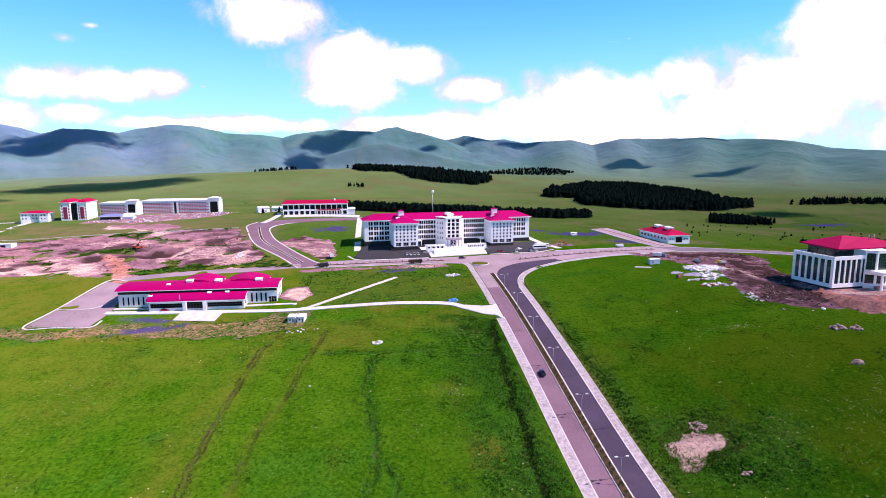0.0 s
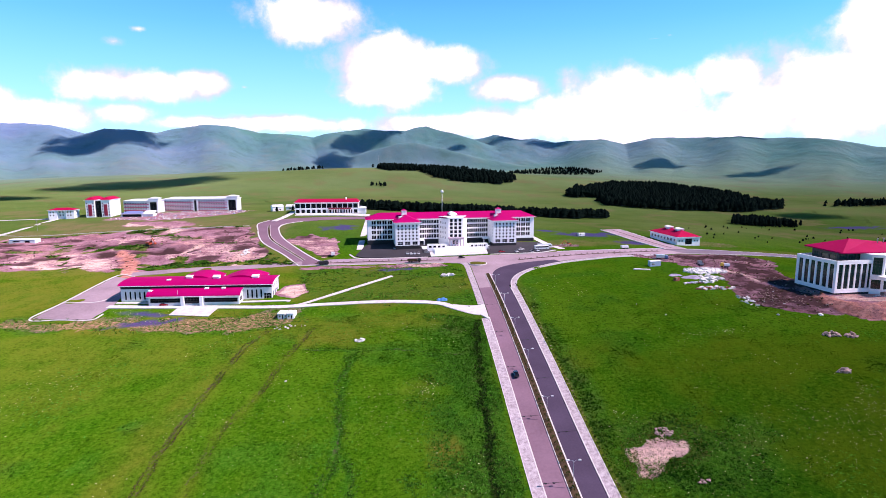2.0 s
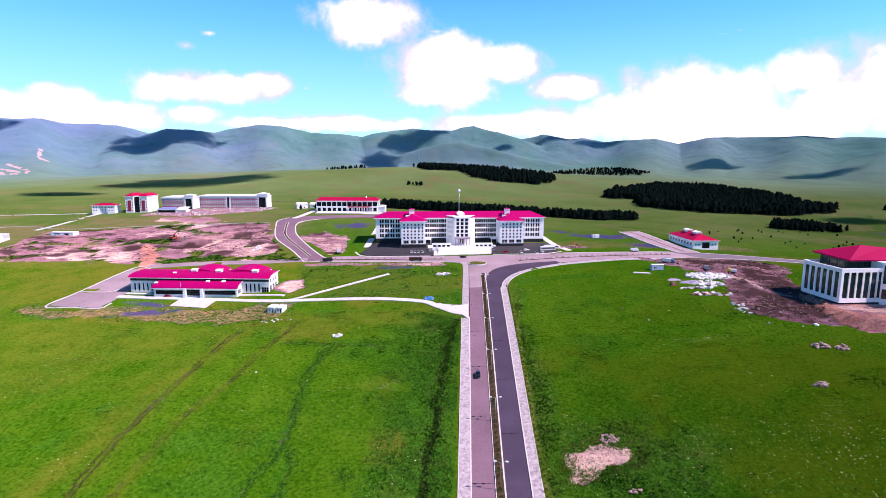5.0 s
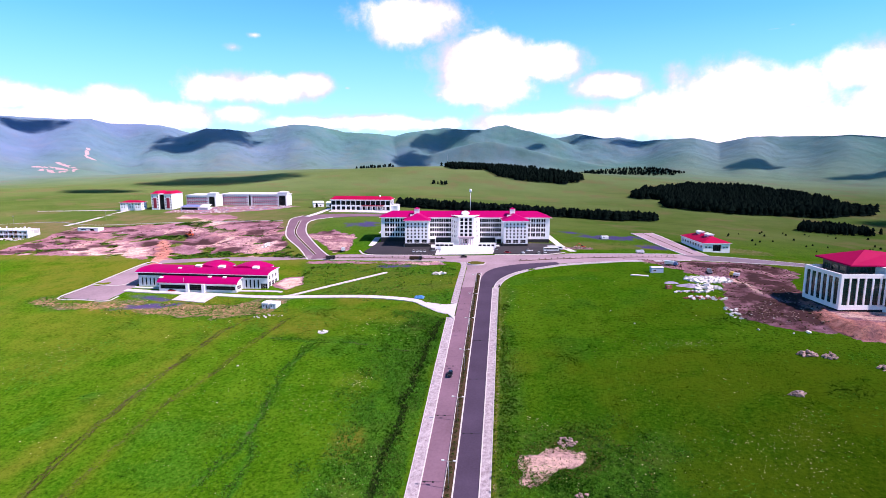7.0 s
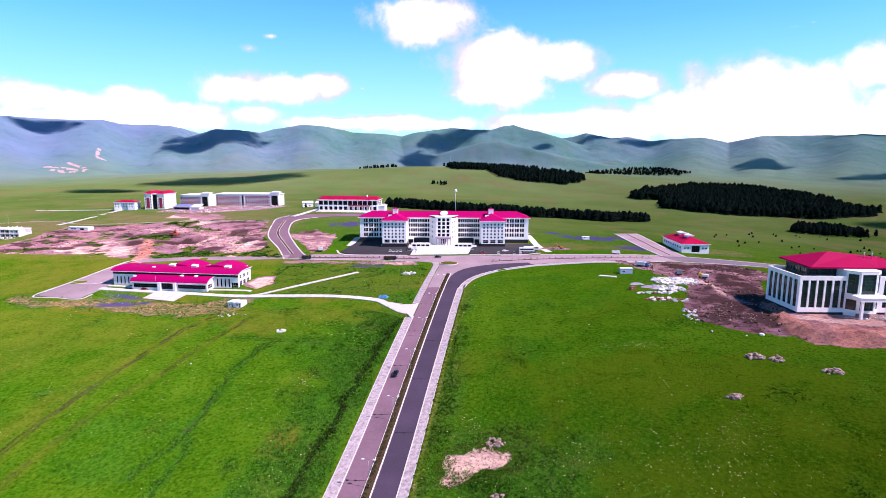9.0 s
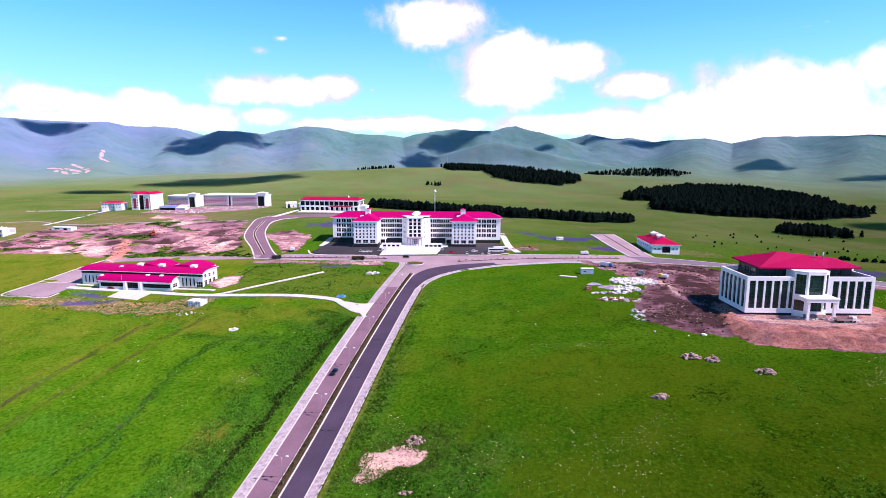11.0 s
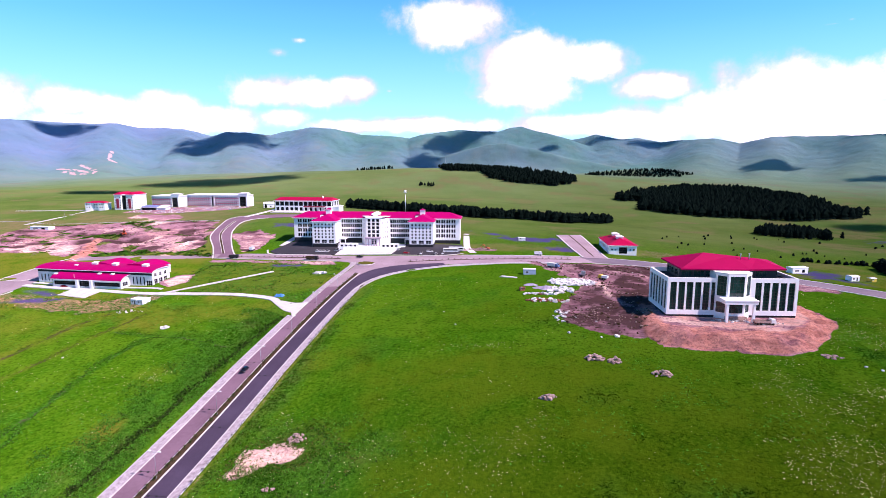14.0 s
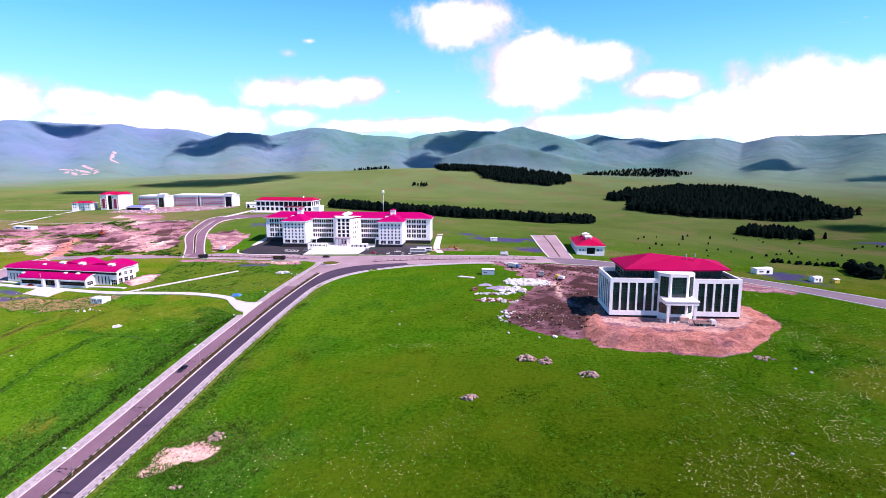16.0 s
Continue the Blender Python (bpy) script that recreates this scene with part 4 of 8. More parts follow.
    hazed = mix_colour(nt, ramp(sep.outputs[0], -700.0, -1500.0, 0.0, 0.55), hazed, (0.150, 0.195, 0.400))
    hazed = mix_colour(nt, math_node(nt, "MULTIPLY", math_node(nt, "MULTIPLY", ramp(sep.outputs[0], -150.0, 500.0), ramp(sep.outputs[1], 2150.0, 1500.0)), ramp(huge, 0.34, 0.62, 0.25, 0.85)), hazed, (0.195, 0.325, 0.265))
    hazed = mix_colour(nt, math_node(nt, "MULTIPLY", edge, 0.9), hazed, (0.6, 0.42, 0.42))
    col = mix_colour(nt, math_node(nt, "MULTIPLY", away, 0.95), col, hazed)
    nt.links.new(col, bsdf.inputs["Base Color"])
    bp = nt.nodes.new("ShaderNodeBump")
    bp.inputs["Strength"].default_value, bp.inputs["Distance"].default_value = 0.9, 0.45
    nt.links.new(math_node(nt, "ADD", fine, math_node(nt, "MULTIPLY", mid, 0.8)), bp.inputs["Height"])
    # gullies and shoulders on the mountain flanks
    flank = nt.nodes.new("ShaderNodeBump")
    flank.inputs["Strength"].default_value, flank.inputs["Distance"].default_value = 1.0, 15.0
    nt.links.new(math_node(nt, "MULTIPLY", math_node(nt, "ADD", math_node(nt, "MULTIPLY", rag, 0.3), math_node(nt, "MULTIPLY", noise_tex(0.0045, 3), 2.0)), away), flank.inputs["Height"])
    nt.links.new(bp.outputs[0], flank.inputs["Normal"])
    nt.links.new(flank.outputs[0], bsdf.inputs["Normal"])
    return m


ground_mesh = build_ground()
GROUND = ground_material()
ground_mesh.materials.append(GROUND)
tagged(new("ground", ground_mesh), "bright green meadow with bare reddish soil, rising to mountains painted in blue haze", "ground", kind="structure")


# ---- roads ----
def road(name, left, right, count, dz, mat, label, category="road", across=4, thick=0.6):
    return tagged(part(name, slab(left, right, count, dz, thick, across), M[mat], smooth=False), label, category, kind="structure")


Y0, Y1 = -75.0, 292.0
road("road_east_mouth", [(0.4, 285.6), (0.5, 300), (2.6, 314), (9, 325), (22, 333), (44, 338.5)], JUNC_R, 40, 0.018, "asphalt", "dark asphalt bend running into the boulevard", across=8)
road("road_west_carriageway", [(-8.7, Y0), (-8.7, Y1)], [(-2.3, Y0), (-2.3, Y1)], 90, 0.0, "road_mauve", "worn mauve-grey asphalt carriageway of the avenue")
road("road_east_carriageway", [(0.4, Y0), (0.4, Y1)], [(7.2, Y0), (7.2, Y1)], 90, 0.0, "asphalt", "darker smooth asphalt carriageway of the avenue")
road("median_strip", [(-2.15, Y0), (-2.15, 312)], [(0.12, Y0), (0.12, 312)], 90, 0.16, "soil", "narrow planted median of bare soil between white kerbs", "median")
road("road_junction", JUNC_L, JUNC_R, 40, 0.006, "asphalt_pale", "wide mauve-grey asphalt junction apron", across=14)
road("road_boulevard", BLVD_LOW, BLVD_UP, 150, 0.0, "asphalt_pale", "dusty mauve-grey asphalt boulevard in front of the main building", across=8)
road("road_boulevard_east", [(135, 350.1), (189, 347.1), (230, 331.1), (277, 294.1), (330, 252.1)], [(125, 370.9), (168, 365.9), (229, 346.9), (288, 311.9), (345, 269.9)], 90, 0.014, "road_grey", "greyish mauve asphalt of the east road", across=8)
road("road_loop", LOOP_L, LOOP_R, 80, 0.012, "road_mauve", "mauve-grey asphalt double road bending up to the canteen", across=6)


# ---- building tools ----
WINDOWS = {}


def window_mesh(w, h, kind="plain", glass="glass", bar="frame"):
    """Pane in a frame; kinds: plain, cross, tall, grid."""
    key = (round(w, 2), round(h, 2), kind, glass, bar)
    if key not in WINDOWS:
        b = Build()
        t = min(0.12, w * 0.1)
        b.quad((-w / 2, 0.02, 0), (w / 2, 0.02, 0), (w / 2, 0.02, h), (-w / 2, 0.02, h), mat=1)
        b.box(-w / 2, -w / 2 + t, -0.05, 0.05, 0, h)
        b.box(w / 2 - t, w / 2, -0.05, 0.05, 0, h)
        b.box(-w / 2 + t, w / 2 - t, -0.05, 0.05, h - t, h)
        b.box(-w / 2 + t, w / 2 - t, -0.08, 0.05, 0, t)
        if kind in ("cross", "tall"):
            b.box(-t / 3, t / 3, -0.04, 0.04, t, h - t)
        if kind == "tall":
            for k in range(1, 4):
                b.box(-w / 2 + t, w / 2 - t, -0.03, 0.04, h * k / 4 - t / 3, h * k / 4 + t / 3)
        if kind == "grid":
            b = Build()
            b.quad((-w / 2, 0.02, 0), (w / 2, 0.02, 0), (w / 2, 0.02, h), (-w / 2, 0.02, h), mat=1)
            n, r = max(2, round(w / 1.4)), max(2, round(h / 1.3))
            cut = [(w * k / n + 0.05, w * (k + 1) / n - 0.05, h * i / r + 0.05, h * (i + 1) / r - 0.05) for k in range(n) for i in range(r)]
            facade(b, (-w / 2, -0.05), 0, w, 0, h, cut, deep=0.07)
        WINDOWS[key] = b.mesh("window", [M[bar], M[glass]])
    return WINDOWS[key]


def facade(b, o, ang, w, z0, z1, holes, mat=0, deep=0.3):
    """Wall from o along ang, outward to the right of that way, with openings cut through it. Returns the openings' poses."""
    c, s = math.cos(radians(ang)), math.sin(radians(ang))

    def at(u, z, d=0.0):
        return (o[0] + c * u - s * d, o[1] + s * u + c * d, z)

    us = sorted({0.0, w, *[h[0] for h in holes], *[h[1] for h in holes]})
    zs = sorted({z0, z1, *[h[2] for h in holes], *[h[3] for h in holes]})
    # merge cells into horizontal runs
    for za, zb in zip(zs, zs[1:]):
        run = None
        for ua, ub in zip(us, us[1:]):
            mu, mz = (ua + ub) / 2, (za + zb) / 2
            solid = not any(h[0] < mu < h[1] and h[2] < mz < h[3] for h in holes)
            if solid:
                run = (run[0] if run else ua, ub)
            if run and (not solid or ub == us[-1]):
                b.quad(at(run[0], za), at(run[1], za), at(run[1], zb), at(run[0], zb), mat=mat)
                run = None
    poses = []
    for h in holes:
        u0, u1, h0, h1 = h[:4]
        b.quad(at(u0, h0), at(u0, h1), at(u0, h1, deep), at(u0, h0, deep), mat=mat)
        b.quad(at(u1, h0), at(u1, h0, deep), at(u1, h1, deep), at(u1, h1), mat=mat)
        b.quad(at(u0, h1), at(u1, h1), at(u1, h1, deep), at(u0, h1, deep), mat=mat)
        b.quad(at(u0, h0), at(u0, h0, deep), at(u1, h0, deep), at(u1, h0), mat=mat)
        x, y, z = at((u0 + u1) / 2, h0, deep - 0.06)
        poses.append((pose(x, y, z, 0, 0, ang), u1 - u0, h1 - h0))
    return poses


def windows(owner, poses, kind="plain", glass="glass", bar="frame", name="window"):
    for m, w, h in poses:
        part(name, window_mesh(w, h, kind, glass, bar), None, owner, at=m)


def grid_holes(us, zs, w, h):
    return [(u - w / 2, u + w / 2, z, z + h) for u in us for z in zs]


def hip(b, x0, x1, y0, y1, z, rise, over=1.0, thick=0.35, ends=(1, 1), mat=0, edge=1, along="x"):
    """Hipped roof over a rectangle. ends: how far each end is hipped, 0 for a gable."""
    x0, x1, y0, y1 = x0 - over, x1 + over, y0 - over, y1 + over
    if along == "x":
        half = (y1 - y0) / 2
        r0, r1 = (x0 + half * ends[0], (y0 + y1) / 2), (x1 - half * ends[1], (y0 + y1) / 2)
    else:
        half = (x1 - x0) / 2
        r0, r1 = ((x0 + x1) / 2, y0 + half * ends[0]), ((x0 + x1) / 2, y1 - half * ends[1])
    zt, zr = z + thick, z + thick + rise
    c = [(x0, y0), (x1, y0), (x1, y1), (x0, y1)]
    for k in range(4):
        p, q = c[k], c[(k + 1) % 4]
        b.quad((*p, z), (*q, z), (*q, zt), (*p, zt), mat=edge)
    b.quad(*[(*p, z) for p in reversed(c)], mat=edge)
    C = [(*p, zt) for p in c]
    R0, R1 = (*r0, zr), (*r1, zr)
    if along == "x":
        b.quad(C[0], C[1], R1, R0, mat=mat)
        b.quad(C[2], C[3], R0, R1, mat=mat)
        b.quad(C[1], C[2], R1, mat=mat)
        b.quad(C[3], C[0], R0, mat=mat)
    else:
        b.quad(C[1], C[2], R1, R0, mat=mat)
        b.quad(C[3], C[0], R0, R1, mat=mat)
        b.quad(C[0], C[1], R0, mat=mat)
        b.quad(C[2], C[3], R1, mat=mat)


def lantern(owner, x, y, z, w=2.6, h=2.2, cap="roof_pink"):
    """Little white roof turret with a hipped cap."""
    b = Build()
    b.box(x - w / 2, x + w / 2, y - w / 2, y + w / 2, z - 1.5, z + h)
    t = part("roof_turret", b, M["white"], owner, "small white roof turret")
    b = Build()
    hip(b, x - w / 2, x + w / 2, y - w / 2, y + w / 2, z + h, w * 0.3, 0.35, 0.12, (0.98, 0.98))
    part("cap", b, [M[cap], M["white"]], t)
    return t


# ---- main building ----
def main_building():
    base = thing("university_building", pose(-54.3, 374.1, 2.6, 0, 0, 6.6), "long white five-storey building with crimson hipped roofs and two front wings", "building")
    L0, L1, V0, V1, EV = -17.7, 101.4, 15.0, 31.0, 18.4
    WW, WE = 16.3, 17.7
    W2 = 67.4
    C0, C1, CV, CF = 31.6, 52.0, 4.6, 5.2      # central block: back corners, its front, half width of the front
    mid = (C0 + C1) / 2
    wall = Build()
    pan = []
    rows = [5.2, 8.6, 12.0, 15.3]

    def stretch(u0, u1, us):
        w = u1 - u0
        return facade(wall, (u0, V0), 0, w, -3, EV, grid_holes(us, rows, 1.25, 2.4))

    pairs = lambda cs: [c + d for c in cs for d in (-0.78, 0.78)]
    pan += stretch(L0, 0, pairs([4.2, 7.9, 11.6, 15.3]))
    pan += stretch(WW, C0, pairs([2.0, 5.2, 8.4, 11.6, 14.0]))
    pan += stretch(C1, W2, pairs([1.4, 4.4, 7.5, 10.6, 13.6]))
    pan += stretch(W2 + WW, L1, pairs([2.4, 6.0, 9.6, 13.2]))
    pan += facade(wall, (L1, V0), 90, V1 - V0, -3, EV, grid_holes([8.0], rows, 1.2, 1.85))
    facade(wall, (L1, V1), 180, L1 - L0, -3, EV, [])
    pan += facade(wall, (L0, V1), 270, V1 - V0, -3, EV, grid_holes([4, 8, 12], rows, 1.2, 1.85))
    big, small = [], []
    for u in (0.0, W2):
        srows = [6.1, 8.3, 10.5, 12.7, 14.9]
        holes = grid_holes([2.0 + 2.46 * k for k in range(6)], srows, 1.05, 1.25)
        bigs = grid_holes([3.2, 8.15, 13.1], [2.75], 3.5, 2.2)
        ps = facade(wall, (u, 0), 0, WW, -3, WE, holes + bigs)
        small += ps[: len(holes)]
        big += ps[len(holes):]
        small += facade(wall, (u + WW, 0), 90, V0, -3, WE, grid_holes([4.0, 8.5, 12.0], srows[1::2], 1.0, 1.4))
        small += facade(wall, (u, V0), 270, V0, -3, WE, grid_holes([3.0, 7.5, 12.0], srows, 1.0, 1.2))
    # central block with splayed flanks
    flank = math.hypot(mid - CF - C0, V0 - CV)
    fa = math.degrees(math.atan2(V0 - CV, mid - CF - C0))
    crows = [6.6, 9.3, 12.0, 14.6, 17.1]
    pan += facade(wall, (C0, V0), -fa, flank, -3, EV + 0.6, grid_holes([2.6, 5.2, 7.8], rows, 1.0, 1.6))
    cen = facade(wall, (mid - CF, CV), 0, 2 * CF, -3, EV + 1.6, grid_holes([2.2, 5.2, 8.2], crows[:5], 1.9, 2.0) + [(3.4, 7.0, 1.6, 5.2)])
    pan += facade(wall, (mid + CF, CV), fa, flank, -3, EV + 0.6, grid_holes([2.6, 5.2, 7.8], rows, 1.0, 1.6))
    body = part("wall", wall, M["white"], base, "white rendered facade")
    windows(body, pan, "plain", bar="mullion")
    windows(body, small, "plain", bar="mullion")
    windows(body, big, "grid")
    windows(body, cen[:15], "cross", bar="mullion")
    windows(body, cen[15:], "grid", name="entrance_door")
    # dark plinth, 6 cm proud of the walls
    e = 0.06
    for box in ((L0 - e, 0.0, V0 - e, V1 + e, 4.4), (WW, C0, V0 - e, V0 + 0.2, 4.4), (C1, W2, V0 - e, V0 + 0.2, 4.4), (W2 + WW, L1 + e, V0 - e, V0 + 0.2, 3.3), (L1 - 0.2, L1 + e, V0 + 0.2, V1, 3.0), (-e, WW + e, -e, V0 - e, 2.3), (W2 - e, W2 + WW + e, -e, V0 - e, 2.3)):
        b = Build()
        b.box(*box[:4], -3, box[4])
        part("plinth", b, M["plinth"], base, "black stone plinth")
    # roofs
    b = Build()
    hip(b, L0, L1, V0, V1, EV, 3.9, 1.3)
    part("roof", b, [M["roof_pink"], M["white"]], base, "crimson hipped sheet roof")
    for u in (0.0, W2):
        b = Build()
        hip(b, u, u + WW, 0, 24, WE - 0.1, 3.9, 1.2, ends=(1, 0.4), along="y")
        part("wing_roof", b, [M["roof_pink"], M["white"]], base)
        lantern(base, u + WW / 2 - 0.6, 16.5, WE + 4.4, 3.4, 2.4)
        t = Build()
        t.box(u + WW / 2 - 5, u + WW / 2 - 2.2, 9.0, 11.5, WE + 1.0, WE + 3.2)
        part("dormer", t, M["white"], base)
    b = Build()
    z = EV + 1.6
    b.prism([(mid - CF - 0.5, CV - 0.5), (mid + CF + 0.5, CV - 0.5), (mid + CF + 0.5, CV + 5), (C1, V0 + 2), (C0, V0 + 2), (mid - CF - 0.5, CV + 5)], z - 0.3, z + 0.15)
    part("cornice", b, M["white"], base, "white parapet over the entrance block")
    b = Build()
    n = 14
    for k in range(n):
        a0, a1 = math.pi * k / n, math.pi * (k + 1) / n
        p0, p1 = (mid - 2.9 * math.cos(a0), z + 1.3 + 1.6 * math.sin(a0)), (mid - 2.9 * math.cos(a1), z + 1.3 + 1.6 * math.sin(a1))
        b.quad((p0[0], 13, p0[1]), (p0[0], 21, p0[1]), (p1[0], 21, p1[1]), (p1[0], 13, p1[1]))
        b.quad((mid, 13, z), (p0[0], 13, p0[1]), (p1[0], 13, p1[1]), mat=1)
        b.quad((mid, 21, z), (p1[0], 21, p1[1]), (p0[0], 21, p0[1]), mat=1)
    part("barrel_skylight", b, [M["white"], M["white"]], base, "white barrel-vaulted roof light")
    # portico
    pc = Build()
    pc.box(mid - 5.2, mid + 5.2, CV - 4.0, CV - 0.02, 5.4, 6.3)
    pc.box(mid - 5.5, mid + 5.5, CV - 4.3, CV - 0.02, 6.3, 6.7)
    porch = part("portico", pc, M["pink_stone"], base, "columned entrance portico")
    for k in range(6):
        b = Build()
        x = mid - 4.7 + 9.4 * k / 5
        b.tube((x, CV - 3.5, 1.2), (x, CV - 3.5, 5.4), 0.36, 0.3, 10)
        b.box(x - 0.5, x + 0.5, CV - 4.0, CV - 3.0, 0.9, 1.3)
        part("column", b, M["pink_stone"], porch, smooth=False)
    # canopies between the wings and the mid block
    for x0, x1 in ((WW + 0.2, WW + 4.6), (W2 - 4.6, W2 - 0.2)):
        b = Build()
        b.box(x0, x1, 9.5, V0 - 0.1, 4.0, 4.5)
        for px in (x0 + 0.3, x1 - 0.3):
            b.box(px - 0.25, px + 0.25, 9.6, 10.1, -1, 4.0)
        part("side_canopy", b, M["white"], base)
    return base


main_building()


def entrance_terrace():
    """Broad white stair and raised forecourt in front of the portico, with open side pavilions."""
    t = thing("entrance_stairs", pose(-54.3, 374.1, 0, 0, 0, 6.6), "broad white concrete stair and raised forecourt before the portico", "stairs")
    z0, z1 = 0.2, 3.5
    n = 14
    for k in range(n):
        b = Build()
        y0 = -19.5 + k * 0.62
        b.box(23.5 + k * 0.1, 59.0 - k * 0.1, y0, -6.0, z0 - 1.5, z0 + (z1 - z0) * (k + 1) / n)
        part("step", b, M["white"], t)
    b = Build()
    b.box(25.5, 57.0, -10.8, 6.0, -1.0, z1 + 0.03)
    part("forecourt", b, M["white"], t, "pale paved forecourt")
    for x0, x1 in ((20.5, 33.0), (49.0, 61.0)):
        b = Build()
        b.box(x0, x1, -9.5, -8.9, z1 + 2.2, z1 + 2.8)
        b.box(x0, x1, -5.6, -5.0, z1 + 2.2, z1 + 2.8)
        for k in range(5):
            x = x0 + (x1 - x0 - 0.5) * k / 4
            b.box(x, x + 0.5, -9.5, -8.95, -0.5, z1 + 2.2)
            b.box(x, x + 0.5, -5.6, -5.05, -0.5, z1 + 2.2)
            b.box(x + 0.06, x + 0.44, -9.0, -5.5, z1 + 2.25, z1 + 2.75)
        b.box(x0, x1, -9.3, -9.15, z1 - 1.0, z1 + 0.9)
        part("pergola", b, M["white"], t, "white concrete pergola with open bays")
        b = Build()
        b.box(x0 + 0.5, x1 - 0.5, -5.0, -4.8, z1 + 0.02, z1 + 2.15)
        part("pergola_glazing", b, M["glass"], t, "dark glazing behind the pergola")
    for x0, x1 in ((18.0, 23.4), (59.1, 64.5)):
        b = Build()
        for k in range(10):
            b.box(x0, x1, -8 + k * 0.9, 4.0, -1.0, 0.4 + 0.31 * (k + 1))
        part("side_flight", b, M["white"], t)
    return t


entrance_terrace()


# ---- east building on its spoil bank ----
def east_building():
    base = thing("faculty_building", pose(153.4, 247.1, -0.4, 0, 0, 7.1), "white two-storey block with tall green-glazed bays under a wine-red hipped roof", "building")
    W, D, H = 51.6, 23.5, 15.0
    wall = Build()
    tall, side = [], []
    step = 3.26
    left = [(1.2 + step * k, 1.2 + step * k + 2.55, 1.6, 13.2) for k in range(6)]
    right = [(W - 1.2 - step * k - 2.55, W - 1.2 - step * k, 1.6, 13.2) for k in range(5)]
    tall += facade(wall, (0, 0), 0, W, -0.3, H, left + right, deep=0.55)
    side += facade(wall, (0, D), 270, D, -0.3, H, [(1.6 + 3.6 * k, 1.6 + 3.6 * k + 2.4, 1.6, 13.2) for k in range(6)], deep=0.4)
    side += facade(wall, (W, 0), 90, D, -0.3, H, [(1.6 + 3.6 * k, 1.6 + 3.6 * k + 2.4, 1.6, 13.2) for k in range(6)], deep=0.4)
    facade(wall, (W, D), 180, W, -0.3, H, [])
    # parapet's inner faces and the flat roof behind it
    t = 0.7
    wall.quad((0, 0, H), (W, 0, H), (W - t, t, H), (t, t, H))
    wall.quad((W, 0, H), (W, D, H), (W - t, D - t, H), (W - t, t, H))
    wall.quad((W, D, H), (0, D, H), (t, D - t, H), (W - t, D - t, H))
    wall.quad((0, D, H), (0, 0, H), (t, t, H), (t, D - t, H))
    c = [(t, t), (W - t, t), (W - t, D - t), (t, D - t)]
    for k in range(4):
        p, q = c[k], c[(k + 1) % 4]
        wall.quad((*q, H), (*p, H), (*p, H - 1.6), (*q, H - 1.6))
    body = part("wall", wall, M["white"], base, "white rendered wall with tall piers")
    for m, w, h in tall:
        part("window", window_mesh(w, h, "grid", "glass_green", "mullion"), None, body, "tall green-tinted bay window", at=m)
    windows(body, side, "grid", "glass_green", "mullion")
    b = Build()
    b.quad((t, t, H - 1.6), (W - t, t, H - 1.6), (W - t, D - t, H - 1.6), (t, D - t, H - 1.6))
    part("flat_roof", b, M["plinth"], base, "dark flat roof behind the parapet")
    b = Build()
    b.box(0.15, W - 0.15, 0.15, D - 0.15, -2.5, -0.2)
    part("plinth", b, M["plinth"], base)
    # set-back attic
    b = Build()
    ax0, ax1, ay0, ay1 = 6.6, W - 5.5, 6.5, D - 2
    at = facade(b, (ax0, ay0), 0, ax1 - ax0, H - 1.6, H + 2.9, [(1 + 5 * k, 1 + 5 * k + 4.2, H - 0.6, H + 1.7) for k in range(7)], deep=0.3)
    at += facade(b, (ax0, ay1), 270, ay1 - ay0, H - 1.6, H + 2.9, [(1 + 4.6 * k, 1 + 4.6 * k + 3.8, H - 0.6, H + 1.7) for k in range(3)], deep=0.3)
    at += facade(b, (ax1, ay0), 90, ay1 - ay0, H - 1.6, H + 2.9, [(1 + 4.6 * k, 1 + 4.6 * k + 3.8, H - 0.6, H + 1.7) for k in range(3)], deep=0.3)
    facade(b, (ax1, ay1), 180, ax1 - ax0, H - 1.6, H + 2.9, [])
    attic = part("attic", b, M["mullion"], base, "dark glazed attic storey")
    windows(attic, at, "grid", "glass_green", "mullion")
    # roof: one folded sheet whose ridge falls to the east over the set-back attic
    b = Build()
    z0, lift = H + 3.0, 0.55
    rim = [(6.4, 4.0, z0), (34.0, 3.6, z0), (48.6, 4.2, z0 + 0.2), (50.6, 24.0, z0 + 0.7), (5.0, 25.0, z0 + 0.9)]
    p, q, r = (18.5, 13.0, z0 + 5.4), (30.0, 13.0, z0 + 4.1), (41.0, 14.0, z0 + 2.9)
    for tri in ((rim[0], q, p), (rim[0], rim[1], q), (rim[1], r, q), (rim[1], rim[2], r), (rim[2], rim[3], r), (rim[3], q, r), (rim[3], p, q), (rim[3], rim[4], p), (rim[4], rim[0], p)):
        b.quad(*tri)
    for k in range(5):
        s0, s1 = rim[k], rim[(k + 1) % 5]
        b.quad((s0[0], s0[1], s0[2] - lift), (s1[0], s1[1], s1[2] - lift), s1, s0)
    b.quad(*[(x, y, z - lift) for x, y, z in rim[::-1]])
    part("roof", b, M["roof_wine"], base, "wine-red folded sheet roof with a falling ridge")
    for x, h in ((33.0, 1.1), (36.5, 1.3)):
        b = Build()
        b.tube((x, 11, z0 + 2.8), (x, 11, z0 + 3.9 + h), 0.22, 0.22, 8)
        b.tube((x, 11, z0 + 3.9 + h), (x, 11, z0 + 4.2 + h), 0.42, 0.3, 8)
        part("roof_vent", b, M["steel"], base, smooth=True)
    # entrance bay: five-sided glazed front between white piers
    e0, e1, ed = 19.0, 33.2, 3.2
    b = Build()
    pts = [(e0, 0.3), (e0 + 3.6, -ed), (e1 - 3.6, -ed), (e1, 0.3)]
